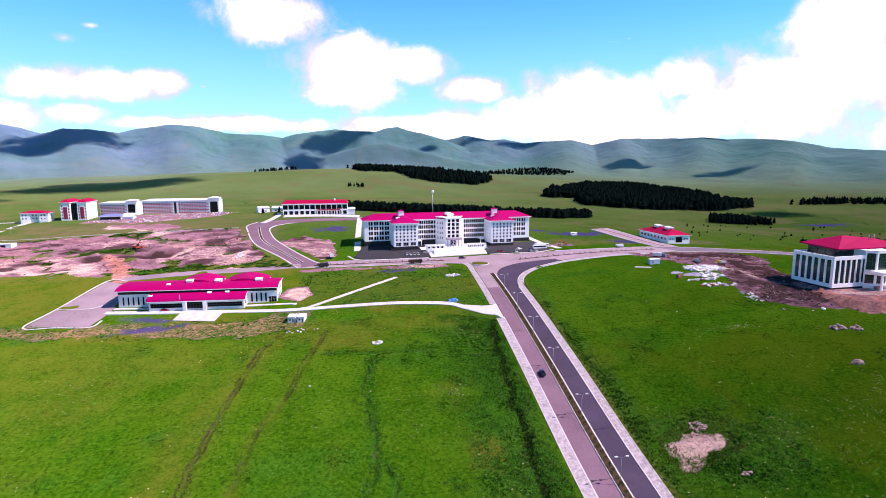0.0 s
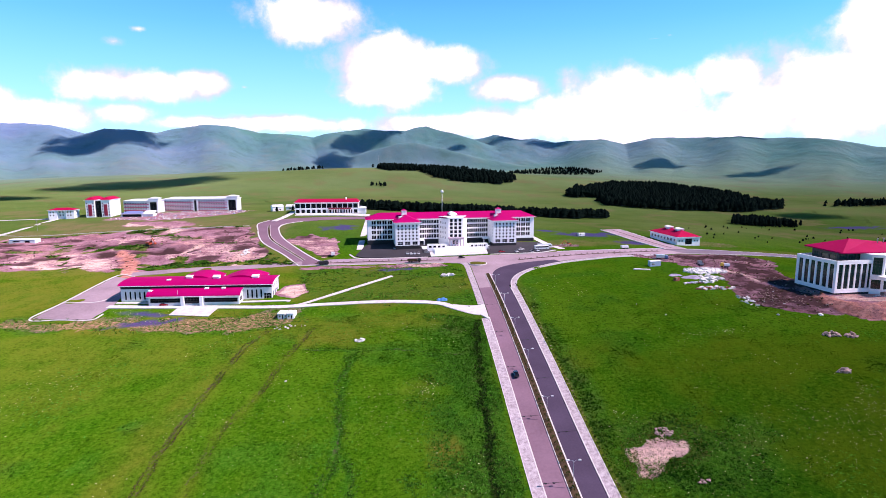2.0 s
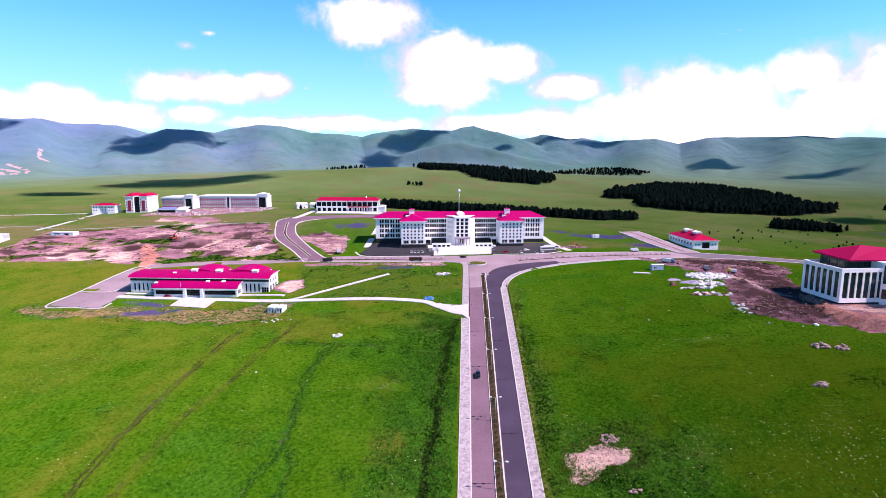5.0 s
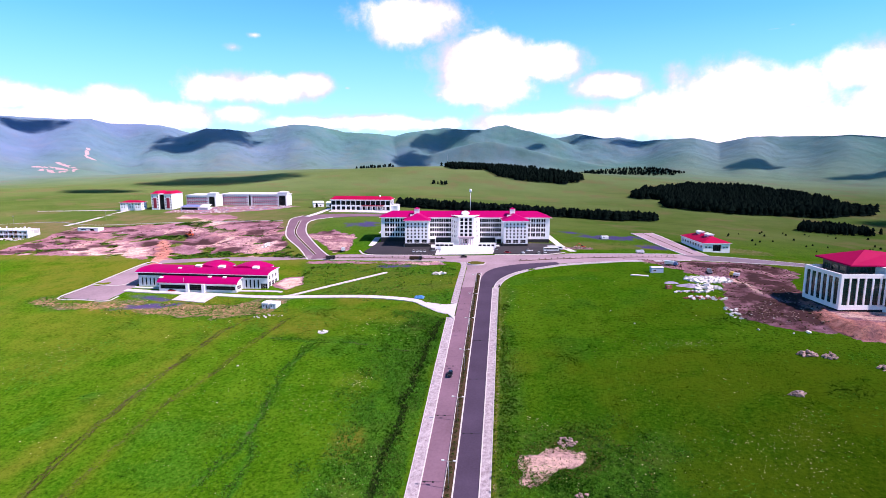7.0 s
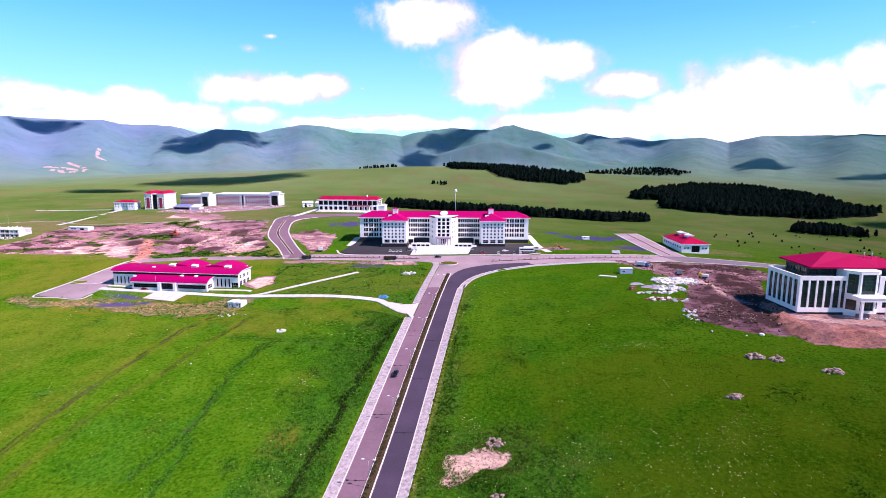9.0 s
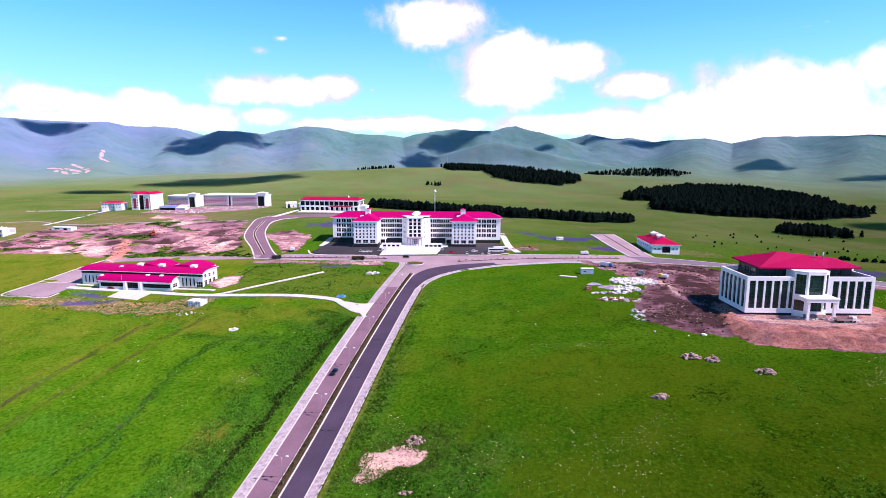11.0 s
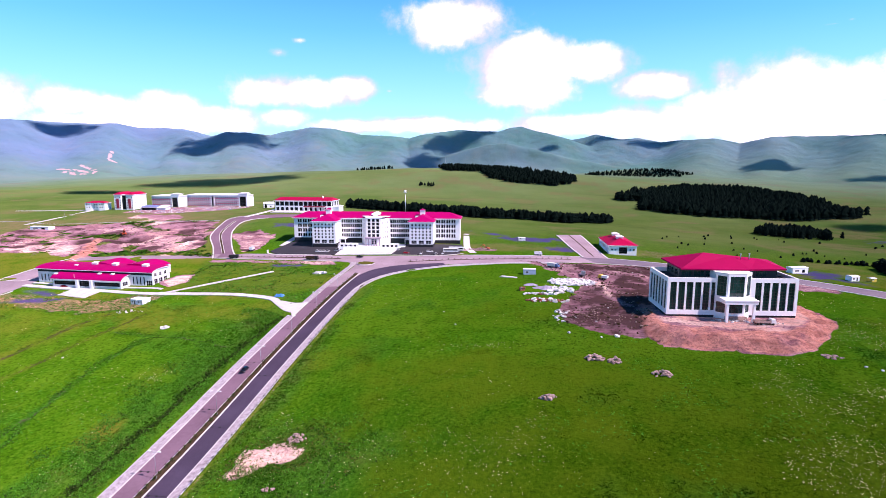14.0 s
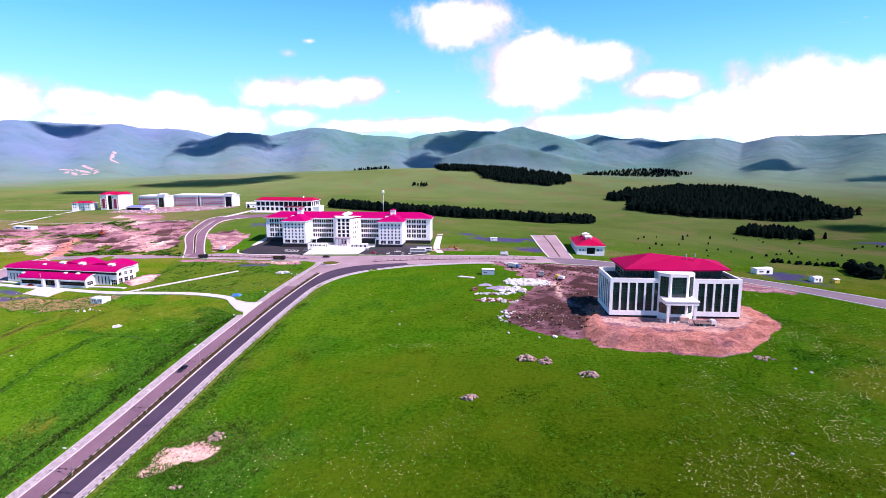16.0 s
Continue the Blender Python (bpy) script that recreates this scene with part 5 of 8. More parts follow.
    poses = []
    for (ax, ay), (bx, by) in zip(pts, pts[1:]):
        ln = math.hypot(bx - ax, by - ay)
        an = math.degrees(math.atan2(by - ay, bx - ax))
        poses += facade(b, (ax, ay), an, ln, -2, H + 2.5, [(0.7, ln - 0.7, 8.0, H + 1.2), (0.7, ln - 0.7, 1.2, 5.6)], deep=0.35)
    b.prism([(e0, 6.4), *pts, (e1, 6.4)], H + 2.1, H + 2.3)
    b.quad((e0, 6.4, H - 1.6), (e0, 0.3, H - 1.6), (e0, 0.3, H + 2.4), (e0, 6.4, H + 2.4))
    b.quad((e1, 0.3, H - 1.6), (e1, 6.4, H - 1.6), (e1, 6.4, H + 2.4), (e1, 0.3, H + 2.4))
    bay = part("entrance_bay", b, M["white"], base, "projecting white entrance bay with green glass")
    windows(bay, poses, "grid", "glass_green", "mullion")
    b = Build()
    b.box(e0 + 0.6, e1 - 1.0, -8.6, -ed + 0.2, 6.2, 7.5)
    b.box(e0 + 0.4, e1 - 0.8, -8.8, -ed + 0.2, 7.5, 7.9)
    canopy = part("entrance_canopy", b, M["white"], base, "flat white entrance canopy")
    for x in (e0 + 1.8, e1 - 2.2):
        for y in (-7.9,):
            b = Build()
            b.box(x - 0.45, x + 0.45, y - 0.45, y + 0.45, -2, 6.2)
            part("column", b, M["white"], canopy)
    b = Build()
    for k in range(6):
        b.box(e0 + 3, e1 - 3, -6.5 + 0.4 * k, -ed, -2.5, -1.4 + 0.3 * k)
    part("entrance_steps", b, M["rock"], base, "rough unfinished entrance steps")
    return base


east_building()


# ---- sports hall ----
def vault(b, x0, x1, prof, mat=0, edge=1, thick=0.35):
    """Curved roof: a profile of (y, z) swept along x."""
    for (ya, za), (yb, zb) in zip(prof, prof[1:]):
        b.quad((x0, ya, za), (x1, ya, za), (x1, yb, zb), (x0, yb, zb), mat=mat)
        b.quad((x0, yb, zb - thick), (x1, yb, zb - thick), (x1, ya, za - thick), (x0, ya, za - thick), mat=edge)
        b.quad((x0, ya, za), (x0, yb, zb), (x0, yb, zb - thick), (x0, ya, za - thick), mat=edge)
        b.quad((x1, yb, zb), (x1, ya, za), (x1, ya, za - thick), (x1, yb, zb - thick), mat=edge)
    (ya, za), (yb, zb) = prof[0], prof[-1]
    b.quad((x0, ya, za - thick), (x1, ya, za - thick), (x1, ya, za), (x0, ya, za), mat=edge)
    b.quad((x1, yb, zb - thick), (x0, yb, zb - thick), (x0, yb, zb), (x1, yb, zb), mat=edge)


def sports_hall():
    base = thing("sports_hall", pose(-192.6, 291.2, -10.2, 0, 0, 0), "long white sports hall with curved crimson roofs and a glazed front", "building")
    W, D, H = 76.2, 15.0, 8.4
    arc = [(-1.2 + 9.5 * (1 - math.cos(a)), H - 0.2 + 2.0 * math.sin(a)) for a in np.radians(np.linspace(8, 90, 9))]
    top = arc[-1][1]
    wall = Build()
    slit = [(1.8 + 2.35 * k, 2.75 + 2.35 * k, 1.0, 5.2) for k in range(6)]
    slit += [(63.2 + 2.3 * k, 64.2 + 2.3 * k, 1.0, 5.6) for k in range(4)]
    ps = facade(wall, (0, 0), 0, W, -4, H, slit + [(72.0, 75.8, 0.6, 3.6)])
    low = facade(wall, (W, 0), 90, D, -4, H, [(1.4 + 4.2 * k, 4.4 + 4.2 * k, 0.6, 4.2) for k in range(3)] + [(1.7 + 4.2 * k, 3.9 + 4.2 * k, 5.6, 7.6) for k in range(3)])
    facade(wall, (W, D), 180, W, -4, top - 0.4, [])
    facade(wall, (0, D), 270, D, -4, H, [])
    for x in (0.0, W):
        poly = [(x, y, z - 0.3) for y, z in arc if y > 0] + [(x, D, top - 0.3), (x, D, H), (x, 0, H)]
        wall.quad(*(poly if x else poly[::-1]))
    body = part("wall", wall, M["stucco"], base, "pale rendered walls with dark window slits")
    windows(body, ps[:-1], "plain", name="window_slit")
    windows(body, ps[-1:], "grid")
    windows(body, low, "grid")
    b = Build()
    b.box(0.02, W - 0.02, -0.06, 0.2, 6.6, H - 0.3)
    part("eaves_band", b, M["plinth"], base, "dark strip under the eaves")
    b = Build()
    vault(b, -1.0, W + 0.8, arc + [(D + 0.6, top - 0.2)])
    part("roof", b, [M["roof_pink"], M["white"]], base, "curved crimson sheet roof")
    # two low barrel vaults behind
    for x0, x1 in ((24, 45), (47, 69)):
        b = Build()
        n = 12
        for k in range(n):
            t0, t1 = k / n, (k + 1) / n
            p0, p1 = (x0 + (x1 - x0) * t0, top - 1.4 + 2.5 * math.sin(math.pi * t0)), (x0 + (x1 - x0) * t1, top - 1.4 + 2.5 * math.sin(math.pi * t1))
            b.quad((p0[0], 9.5, p0[1]), (p1[0], 9.5, p1[1]), (p1[0], 27, p1[1]), (p0[0], 27, p0[1]))
            b.quad(((x0 + x1) / 2, 9.5, top - 1.45), (p1[0], 9.5, p1[1]), (p0[0], 9.5, p0[1]), mat=0)
            b.quad(((x0 + x1) / 2, 27, top - 1.45), (p0[0], 27, p0[1]), (p1[0], 27, p1[1]), mat=1)
        part("barrel_roof", b, [M["roof_pink"], M["white"]], base, "low crimson barrel vault")
        b = Build()
        b.box(x0 + 0.4, x1 - 0.4, D - 0.5, 26.6, -5, top - 1.4)
        part("wall", b, M["stucco"], base)
    # front range
    F0, F1, FY, FH = 16.6, 61.4, -7.0, 4.0
    b = Build()
    ps = facade(b, (F0, FY), 0, F1 - F0, -4, FH, [(0.8, 15.6, 0.9, 3.1), (27.4, 44.0, 0.9, 3.1), (17.6, 25.2, 0.3, 3.6)], deep=0.4)
    ps2 = facade(b, (F1, FY), 90, -FY, -4, FH, [(1.2, 5.4, 1.0, 3.2)])
    facade(b, (F0, 0), 270, -FY, -4, FH, [])
    farc = [(FY - 0.9 + 8.0 * (1 - math.cos(a)), FH + 3.0 * math.sin(a)) for a in np.radians(np.linspace(6, 90, 7))]
    for x in (F0, F1):
        poly = [(x, y, z - 0.3) for y, z in farc if FY <= y <= 0] + [(x, 0, FH)] + [(x, FY, FH)]
        b.quad(*(poly if x == F1 else poly[::-1]))
    front = part("front_range", b, M["stucco"], base, "low front range with long window bands")
    windows(front, ps[:2], "grid", bar="mullion", name="window_band")
    windows(front, ps[2:], "grid", bar="mullion", name="entrance_door")
    windows(front, ps2, "grid")
    b = Build()
    vault(b, F0 - 0.8, F1 + 0.8, farc)
    part("front_roof", b, [M["roof_pink"], M["white"]], base, "lower curved crimson roof")
    b = Build()
    for x in (33.0, 42.2):
        b = Build()
        b.box(x, x + 1.5, FY - 1.6, FY, -4, FH + 0.2)
        part("entrance_pier", b, M["stucco"], base)
    # roof lights and vents
    for x, y, z in ((22.5, 4.5, H + 1.3), (45.8, 8.0, H + 1.6), (66.0, 8.0, H + 1.6), (16.8, -4.6, FH + 2.0), (44.0, -2.5, FH + 2.6), (52.5, -2.5, FH + 2.6), (31.5, 9.0, H + 1.5)):
        b = Build()
        s = 1.0 if y > 5 else 0.55
        b.box(x - 1.6 * s, x + 1.6 * s, y - 1.0 * s, y + 1.4 * s, z - 0.6, z + 1.3 * s)
        b.quad((x - 1.9 * s, y - 1.3 * s, z + 1.1 * s), (x + 1.9 * s, y - 1.3 * s, z + 1.1 * s), (x + 1.9 * s, y + 1.6 * s, z + 1.7 * s), (x - 1.9 * s, y + 1.6 * s, z + 1.7 * s))
        part("roof_vent", b, M["white"], base, "white roof ventilator")
    b = Build()
    b.tube((31.4, FY - 0.2, FH), (31.4, FY - 0.2, FH + 3.4), 0.09, 0.06, 6)
    part("mast", b, M["white"], base)
    return base


sports_hall()


# ---- halls of residence ----
def block(base, name, x0, x1, y0, y1, z0, z1, mat, label=""):
    b = Build()
    b.box(x0, x1, y0, y1, z0, z1)
    return part(name, b, M[mat], base, label)


def dormitory(x, y, z, w, name_label, bays):
    """Banded block: bays of (start, end, kind)."""
    base = thing("dormitory_block", pose(x, y, z, 0, 0, 1.5), name_label, "building")
    H, D = 15.6, 15.0
    b = Build()
    rows = [2.0, 4.7, 7.4, 10.1, 12.8]
    ps, gl = [], []
    u = 0.0
    for a, e, kind in bays:
        if kind == "band":
            holes = [(0.6 + 2.4 * k, 2.2 + 2.4 * k, z, z + 1.25) for k in range(int((e - a - 1) / 2.4)) for z in rows]
            ps += facade(b, (a, 0), 0, e - a, -4, H, holes, deep=0.35)
        else:
            gl += facade(b, (a, -0.4), 0, e - a, -4, H + (2.2 if kind == "stair" else 0), [(1.0, e - a - 1.2, 1.5, H - 1.2)], deep=0.5)
            b.quad((a, 0, -4), (a, -0.4, -4), (a, -0.4, H), (a, 0, H))
            b.quad((e, -0.4, -4), (e, 0, -4), (e, 0, H), (e, -0.4, H))
    facade(b, (w, 0), 90, D, -4, H, [])
    facade(b, (w, D), 180, w, -4, H, [])
    facade(b, (0, D), 270, D, -4, H, [])
    body = part("wall", b, M["white"], base, "white rendered front")
    windows(body, ps, "plain")
    windows(body, gl, "grid", bar="mullion", name="stair_window")
    for a, e, kind in bays:
        if kind != "band":
            continue
        for z in rows:
            t = Build()
            t.box(a + 0.3, e - 0.3, -0.12, 0.02, z - 1.15, z - 0.25)
            part("spandrel_band", t, M["pink_band"], body, "pink horizontal band")
    t = Build()
    hip(t, 0, w, 0, D, H, 1.5, 0.7, 0.3)
    part("roof", t, [M["stucco"], M["white"]], base, "pale low roof")
    for a, e, kind in bays:
        if kind == "stair":
            t = Build()
            t.box(a, e + 0.8, -0.3, 7, H + 0.1, H + 2.3)
            part("stair_head", t, M["white"], base)
            t = Build()
            hip(t, a, e + 0.8, -0.3, 7, H + 2.3, 1.2, 0.5, 0.2)
            part("stair_roof", t, [M["white"], M["white"]], base)
    return base


dormitory(-320.5, 560.5, 7.7, 32.0, "white five-storey dormitory with pink bands and a dark glazed stair", [(0, 23.5, "band"), (23.5, 32, "stair")])
dormitory(-291.0, 580.0, 8.2, 71.5, "long white five-storey dormitory with pink bands and dark glazed stairs", [(0, 28.5, "band"), (28.5, 33, "glass"), (33, 62, "band"), (62, 71.5, "stair")])


def tower_block():
    base = thing("apartment_block", pose(-335.0, 522.5, 11.2, 0, 0, 5), "white six-storey block with dark red panels and a red roof", "building")
    W, D, H = 20.4, 23.0, 15.6
    b = Build()
    rows = [1.6, 4.2, 6.8, 9.4, 12.0]
    ps = facade(b, (0, 0), 0, 7.4, -3, H, grid_holes([1.1, 6.3], rows, 1.1, 1.4))
    ps += facade(b, (W - 7.4, 0), 0, 7.4, -3, H, grid_holes([1.1, 6.3], rows, 1.1, 1.4))
    gl = facade(b, (7.4, 1.4), 0, W - 14.8, -3, H, [(0.3, W - 15.1, 0.5, H - 0.6)])
    b.quad((7.4, 0, -3), (7.4, 1.4, -3), (7.4, 1.4, H), (7.4, 0, H))
    b.quad((W - 7.4, 1.4, -3), (W - 7.4, 0, -3), (W - 7.4, 0, H), (W - 7.4, 1.4, H))
    ps += facade(b, (W, 0), 90, D, -3, H, grid_holes([4.0, 10.0, 16.0], rows, 1.1, 1.3))
    facade(b, (W, D), 180, W, -3, H, [])
    facade(b, (0, D), 270, D, -3, H, [])
    body = part("wall", b, M["white"], base)
    windows(body, ps, "plain")
    windows(body, gl, "grid", bar="mullion", name="stair_window")
    for x in (2.2, W - 5.2):
        t = Build()
        t.box(x, x + 3.0, -0.15, 0.02, 1.6, 11.8)
        part("red_panel", t, M["red_panel"], body, "dark red facade panel")
    for x in (0.0, W - 7.4):
        t = Build()
        hip(t, x, x + 7.4, 0, D, H, 2.6, 0.7, 0.3, (0.9, 0.9), along="y")
        part("roof", t, [M["roof_red"], M["white"]], base, "red hipped roof")
    return base


tower_block()


def gatehouse():
    base = thing("low_house", pose(-363.5, 515.5, 12.6, 0, 0, 8), "small white two-storey house with a red roof", "house")
    W, D, H = 20.6, 11.0, 5.8
    b = Build()
    ps = []
    for x0, x1, y in ((0, 6.8, 0), (6.8, 13.8, 2.2), (13.8, W, 0)):
        ps += facade(b, (x0, y), 0, x1 - x0, -3, H, grid_holes([1.6 + 2.4 * k for k in range(int((x1 - x0) / 2.5))], [0.8, 3.5], 1.2, 1.3))
    for x, f in ((6.8, 1), (13.8, -1)):
        q = [(x, 0, -3), (x, 2.2, -3), (x, 2.2, H), (x, 0, H)]
        b.quad(*(q if f == 1 else q[::-1]))
    ps += facade(b, (W, 0), 90, D, -3, H, grid_holes([2.5, 5.5, 8.5], [0.8, 3.5], 1.2, 1.3))
    facade(b, (W, D), 180, W, -3, H, [])
    facade(b, (0, D), 270, D, -3, H, [])
    body = part("wall", b, M["white"], base)
    windows(body, ps)
    t = Build()
    hip(t, 0, W, 0, D, H, 1.9, 0.6, 0.25)
    part("roof", t, [M["roof_red"], M["white"]], base)
    return base


gatehouse()


def pavilion():
    base = thing("canteen_pavilion", pose(-304, 521.5, 11.3, 0, 0, 2), "low white pavilion with a blue sheet roof and dark glazing", "building")
    b = Build()
    ps = facade(b, (0, 0), 0, 18, -3, 3.2, [(0.8, 17.2, 0.5, 2.7)])
    ps += facade(b, (18, 0), 90, 9, -3, 3.2, [])
    facade(b, (18, 9), 180, 18, -3, 3.2, [])
    facade(b, (0, 9), 270, 9, -3, 3.2, [])
    body = part("wall", b, M["white"], base)
    windows(body, ps, "grid", bar="mullion", name="glazed_front")
    t = Build()
    hip(t, 0, 18, 0, 9, 3.2, 2.0, 0.8, 0.25)
    part("roof", t, [M["blue_roof"], M["white"]], base, "blue sheet roof")
    t = Build()
    t.box(18.2, 27, 1.0, 9, -3, 2.8)
    wing = part("wing", t, M["white"], base)
    t = Build()
    t.quad((17.6, 0.4, 2.9), (27.6, 0.4, 2.9), (27.6, 9.6, 5.4), (17.6, 9.6, 5.4))
    t.quad((17.6, 9.6, 5.2), (27.6, 9.6, 5.2), (27.6, 0.4, 2.7), (17.6, 0.4, 2.7))
    part("roof", t, M["stucco"], base)
    return base


pavilion()


# ---- canteen up the slope ----
def canteen():
    base = thing("canteen_building", pose(-145.5, 501, 15.2, 0, 0, 2), "two-storey canteen with dark glazing between white piers and a red roof", "building")
    W, D, H = 55.0, 20.0, 9.6
    b = Build()
    n = 12
    low = [(0.9 + W / n * k, W / n * (k + 1) - 0.7, 0.5, 3.6) for k in range(n)]
    upp = [(0.35 + W / n * k, W / n * (k + 1) - 0.35, 5.0, 8.8) for k in range(n)]
    ps = facade(b, (0, 0), 0, W, -4, H, low + upp, deep=0.8)
    pr = facade(b, (W, 0), 90, D, -4, H, [(1 + 4.6 * k, 4.6 + 4.6 * k, 5.0, 8.8) for k in range(4)], deep=0.5)
    facade(b, (W, D), 180, W, -4, H, [])
    facade(b, (0, D), 270, D, -4, H, [])
    body = part("wall", b, M["white"], base, "white frame with piers")
    windows(body, ps + pr, "grid", bar="mullion")
    t = Build()
    hip(t, 0, W, 0, D, H, 2.6, 0.9, 0.35, (0.25, 0.25))
    part("roof", t, [M["roof_red"], M["white"]], base, "bright red sheet roof")
    t = Build()
    t.box(29, 49, -3.0, -0.02, 4.2, 4.9)
    part("porch_roof", t, M["red_panel"], base, "dark red porch slab")
    for k in range(5):
        t = Build()
        t.box(29.3 + 4.75 * k, 29.9 + 4.75 * k, -2.9, -2.3, -2, 4.2)
        part("porch_post", t, M["white"], base)
    t = Build()
    t.box(W + 0.1, W + 6.5, 2, 14, -3, 4.4)
    part("annex", t, M["white"], base)
    t = Build()
    hip(t, W + 0.1, W + 6.5, 2, 14, 4.4, 1.2, 0.5, 0.2)
    part("annex_roof", t, [M["stucco"], M["white"]], base)
    t = Build()
    t.tube((44, 8, H + 1), (44, 8, H + 4.2), 0.7, 0.6, 10)
    part("chimney", t, M["white"], base, smooth=True)
    return base


canteen()


def small_white_house(x, y, turn, w, d, h, name="white_house", label="small white rendered house behind the canteen"):
    z = float(far(x, y))
    base = thing(name, pose(x, y, z, 0, 0, turn), label, "house")
    b = Build()
    ps = facade(b, (0, 0), 0, w, -2, h, [(w * 0.2, w * 0.35, 1, 2.2), (w * 0.6, w * 0.75, 1, 2.2)])
    facade(b, (w, 0), 90, d, -2, h, [])
    facade(b, (w, d), 180, w, -2, h, [])
    facade(b, (0, d), 270, d, -2, h, [])
    body = part("wall", b, M["white"], base)
    windows(body, ps)
    t = Build()
    hip(t, 0, w, 0, d, h, 1.6, 0.4, 0.2, (0.1, 0.1))
    part("roof", t, [M["stucco"], M["white"]], base)


small_white_house(-171, 527, 25, 10, 8, 4.2)
small_white_house(-160, 532, 2, 13, 7, 3.6)


# ---- red-roofed service building ----
def service_building():
    base = thing("service_building", pose(145.5, 388.6, 1.2, 0, 0, 4), "white service building with a red hipped roof and a dark gateway", "building")
    W, D, H = 17.6, 39.0, 5.4
    b = Build()
    ps = facade(b, (0, 0), 0, W, -3, H, [(6.4, 11.6, 0.2, 4.4), (1.4, 2.6, 2.2, 3.4), (3.6, 4.8, 2.2, 3.4), (13.0, 14.2, 2.2, 3.4), (15.2, 16.4, 2.2, 3.4)], deep=0.4)
    ps += facade(b, (0, D), 270, D, -3, H, [(2 + 4.6 * k, 4.6 + 4.6 * k, 2.0, 3.8) for k in range(8)])
    facade(b, (W, 0), 90, D, -3, H, [])
    facade(b, (W, D), 180, W, -3, H, [])
    body = part("wall", b, M["white"], base)
    windows(body, ps[:1], "grid", bar="mullion", name="gate")
    windows(body, ps[1:], "cross")
    t = Build()
    hip(t, 0, W, 0, D, H, 3.6, 0.8, 0.3, along="y")
    part("roof", t, [M["roof_red"], M["white"]], base, "red hipped roof")
    for y in (13.0, 27.0):
        t = Build()
        t.box(W / 2 - 2.0, W / 2 + 2.0, y - 2.6, y + 2.6, H + 2.6, H + 4.6)
        v = part("roof_lantern", t, M["stucco"], base, "pale roof ventilator")
        t = Build()
        hip(t, W / 2 - 2.0, W / 2 + 2.0, y - 2.6, y + 2.6, H + 4.6, 0.8, 0.5, 0.15, (0.1, 0.1), along="y")
        part("cap", t, [M["white"], M["white"]], v)
    return base


service_building()


# ---- tall mast behind the main building ----
def floodlight_mast(x, y):
    z = float(far(x, y))
    base = thing("floodlight_mast", pose(x, y, z), "tall grey floodlight mast with a lamp ring", "mast")
    b = Build()
    b.tube((0, 0, -1), (0, 0, 25), 0.4, 0.22, 12)
    part("pole", b, M["steel"], base, smooth=True)
    b = Build()
    b.tube((0, 0, 24.2), (0, 0, 26.8), 0.8, 1.05, 12)
    part("lamp_head", b, M["white"], base, smooth=True)
    b = Build()
    for k in range(6):
        a = math.pi * k / 3
        b.box(1.1 * math.cos(a) - 0.3, 1.1 * math.cos(a) + 0.3, 1.1 * math.sin(a) - 0.3, 1.1 * math.sin(a) + 0.3, 24.6, 25.4)
    part("lamps", b, M["lamp"], base)


floodlight_mast(-16.8, 488.6)


# ---- pavements, kerbs and paths ----
def strip(x0, x1, y0, y1):
    return [(x0, y0), (x0, y1)], [(x1, y0), (x1, y1)]


road("pavement_west", [(-12.3, Y0), (-12.3, 246)], [(-9.05, Y0), (-9.05, 246)], 80, 0.15, "paving", "mottled white and pink paved footway along the avenue", "pavement")
road("pavement_northwest", [(-12.3, 262.5), (-12.3, 300), (-12.3, 326), (-12.8, 333), (-14.5, 338)], [(-9.05, 262.5), (-9.05, 300), (-9.05, 326), (-9.3, 333), (-10.5, 338.6)], 40, 0.15, "paving", "pale paved footway up to the junction", "pavement")
def kerb_line(name, line, width, dz, count, mat="kerb", label="pale concrete kerb", shift=0.0, category="kerb"):
    """A band of one width along a line, or beside it."""
    return road(name, beside(line, shift + width / 2, count), beside(line, shift - width / 2, count), count, dz, mat, label, category, across=1, thick=0.5)


kerb_line("kerb_west", [(-8.87, Y0), (-8.87, 247)], 0.34, 0.17, 70)
kerb_line("kerb_west_outer", [(-12.42, Y0), (-12.42, 246)], 0.22, 0.19, 70)
kerb_line("pavement_east", FOOTWAY_EAST, 2.66, 0.15, 170, "paving", "mottled white and pink paved footway curving into the boulevard", category="pavement")
kerb_line("kerb_east", FOOTWAY_EAST, 0.34, 0.17, 170, shift=1.51)
kerb_line("kerb_east_outer", FOOTWAY_EAST, 0.22, 0.19, 170, shift=-1.45)
kerb_line("kerb_median_west", [(-2.23, Y0), (-2.23, 312)], 0.2, 0.2, 70)
kerb_line("kerb_median_east", [(0.26, Y0), (0.26, 312)], 0.42, 0.24, 70, label="broad white median kerb")
kerb_line("kerb_boulevard_west", BLVD_LOW[:4], 0.5, 0.15, 40)
kerb_line("kerb_loop_outer", LOOP_L[:7], 0.9, 0.18, 60)
kerb_line("kerb_loop_inner", LOOP_R[:8], 0.9, 0.18, 60)
kerb_line("kerb_boulevard_east", [(110, 345.2), (135, 349.5), (189, 346.5), (230, 330.5), (277, 293.5)], 0.7, 0.12, 60)
kerb_line("kerb_boulevard_north", BLVD_UP[7:13], 0.9, 0.14, 70)
kerb_line("median_boulevard_west", [(-104, 349.5), (-80, 349.5), (-54, 348.6), (-24, 347)], 0.9, 0.16, 40, "soil", "narrow planted strip of bare soil")
kerb_line("median_boulevard_east", [(22, 341), (50, 347.5), (84, 354), (120, 359.5)], 0.9, 0.16, 40, "soil", "narrow planted strip of bare soil")
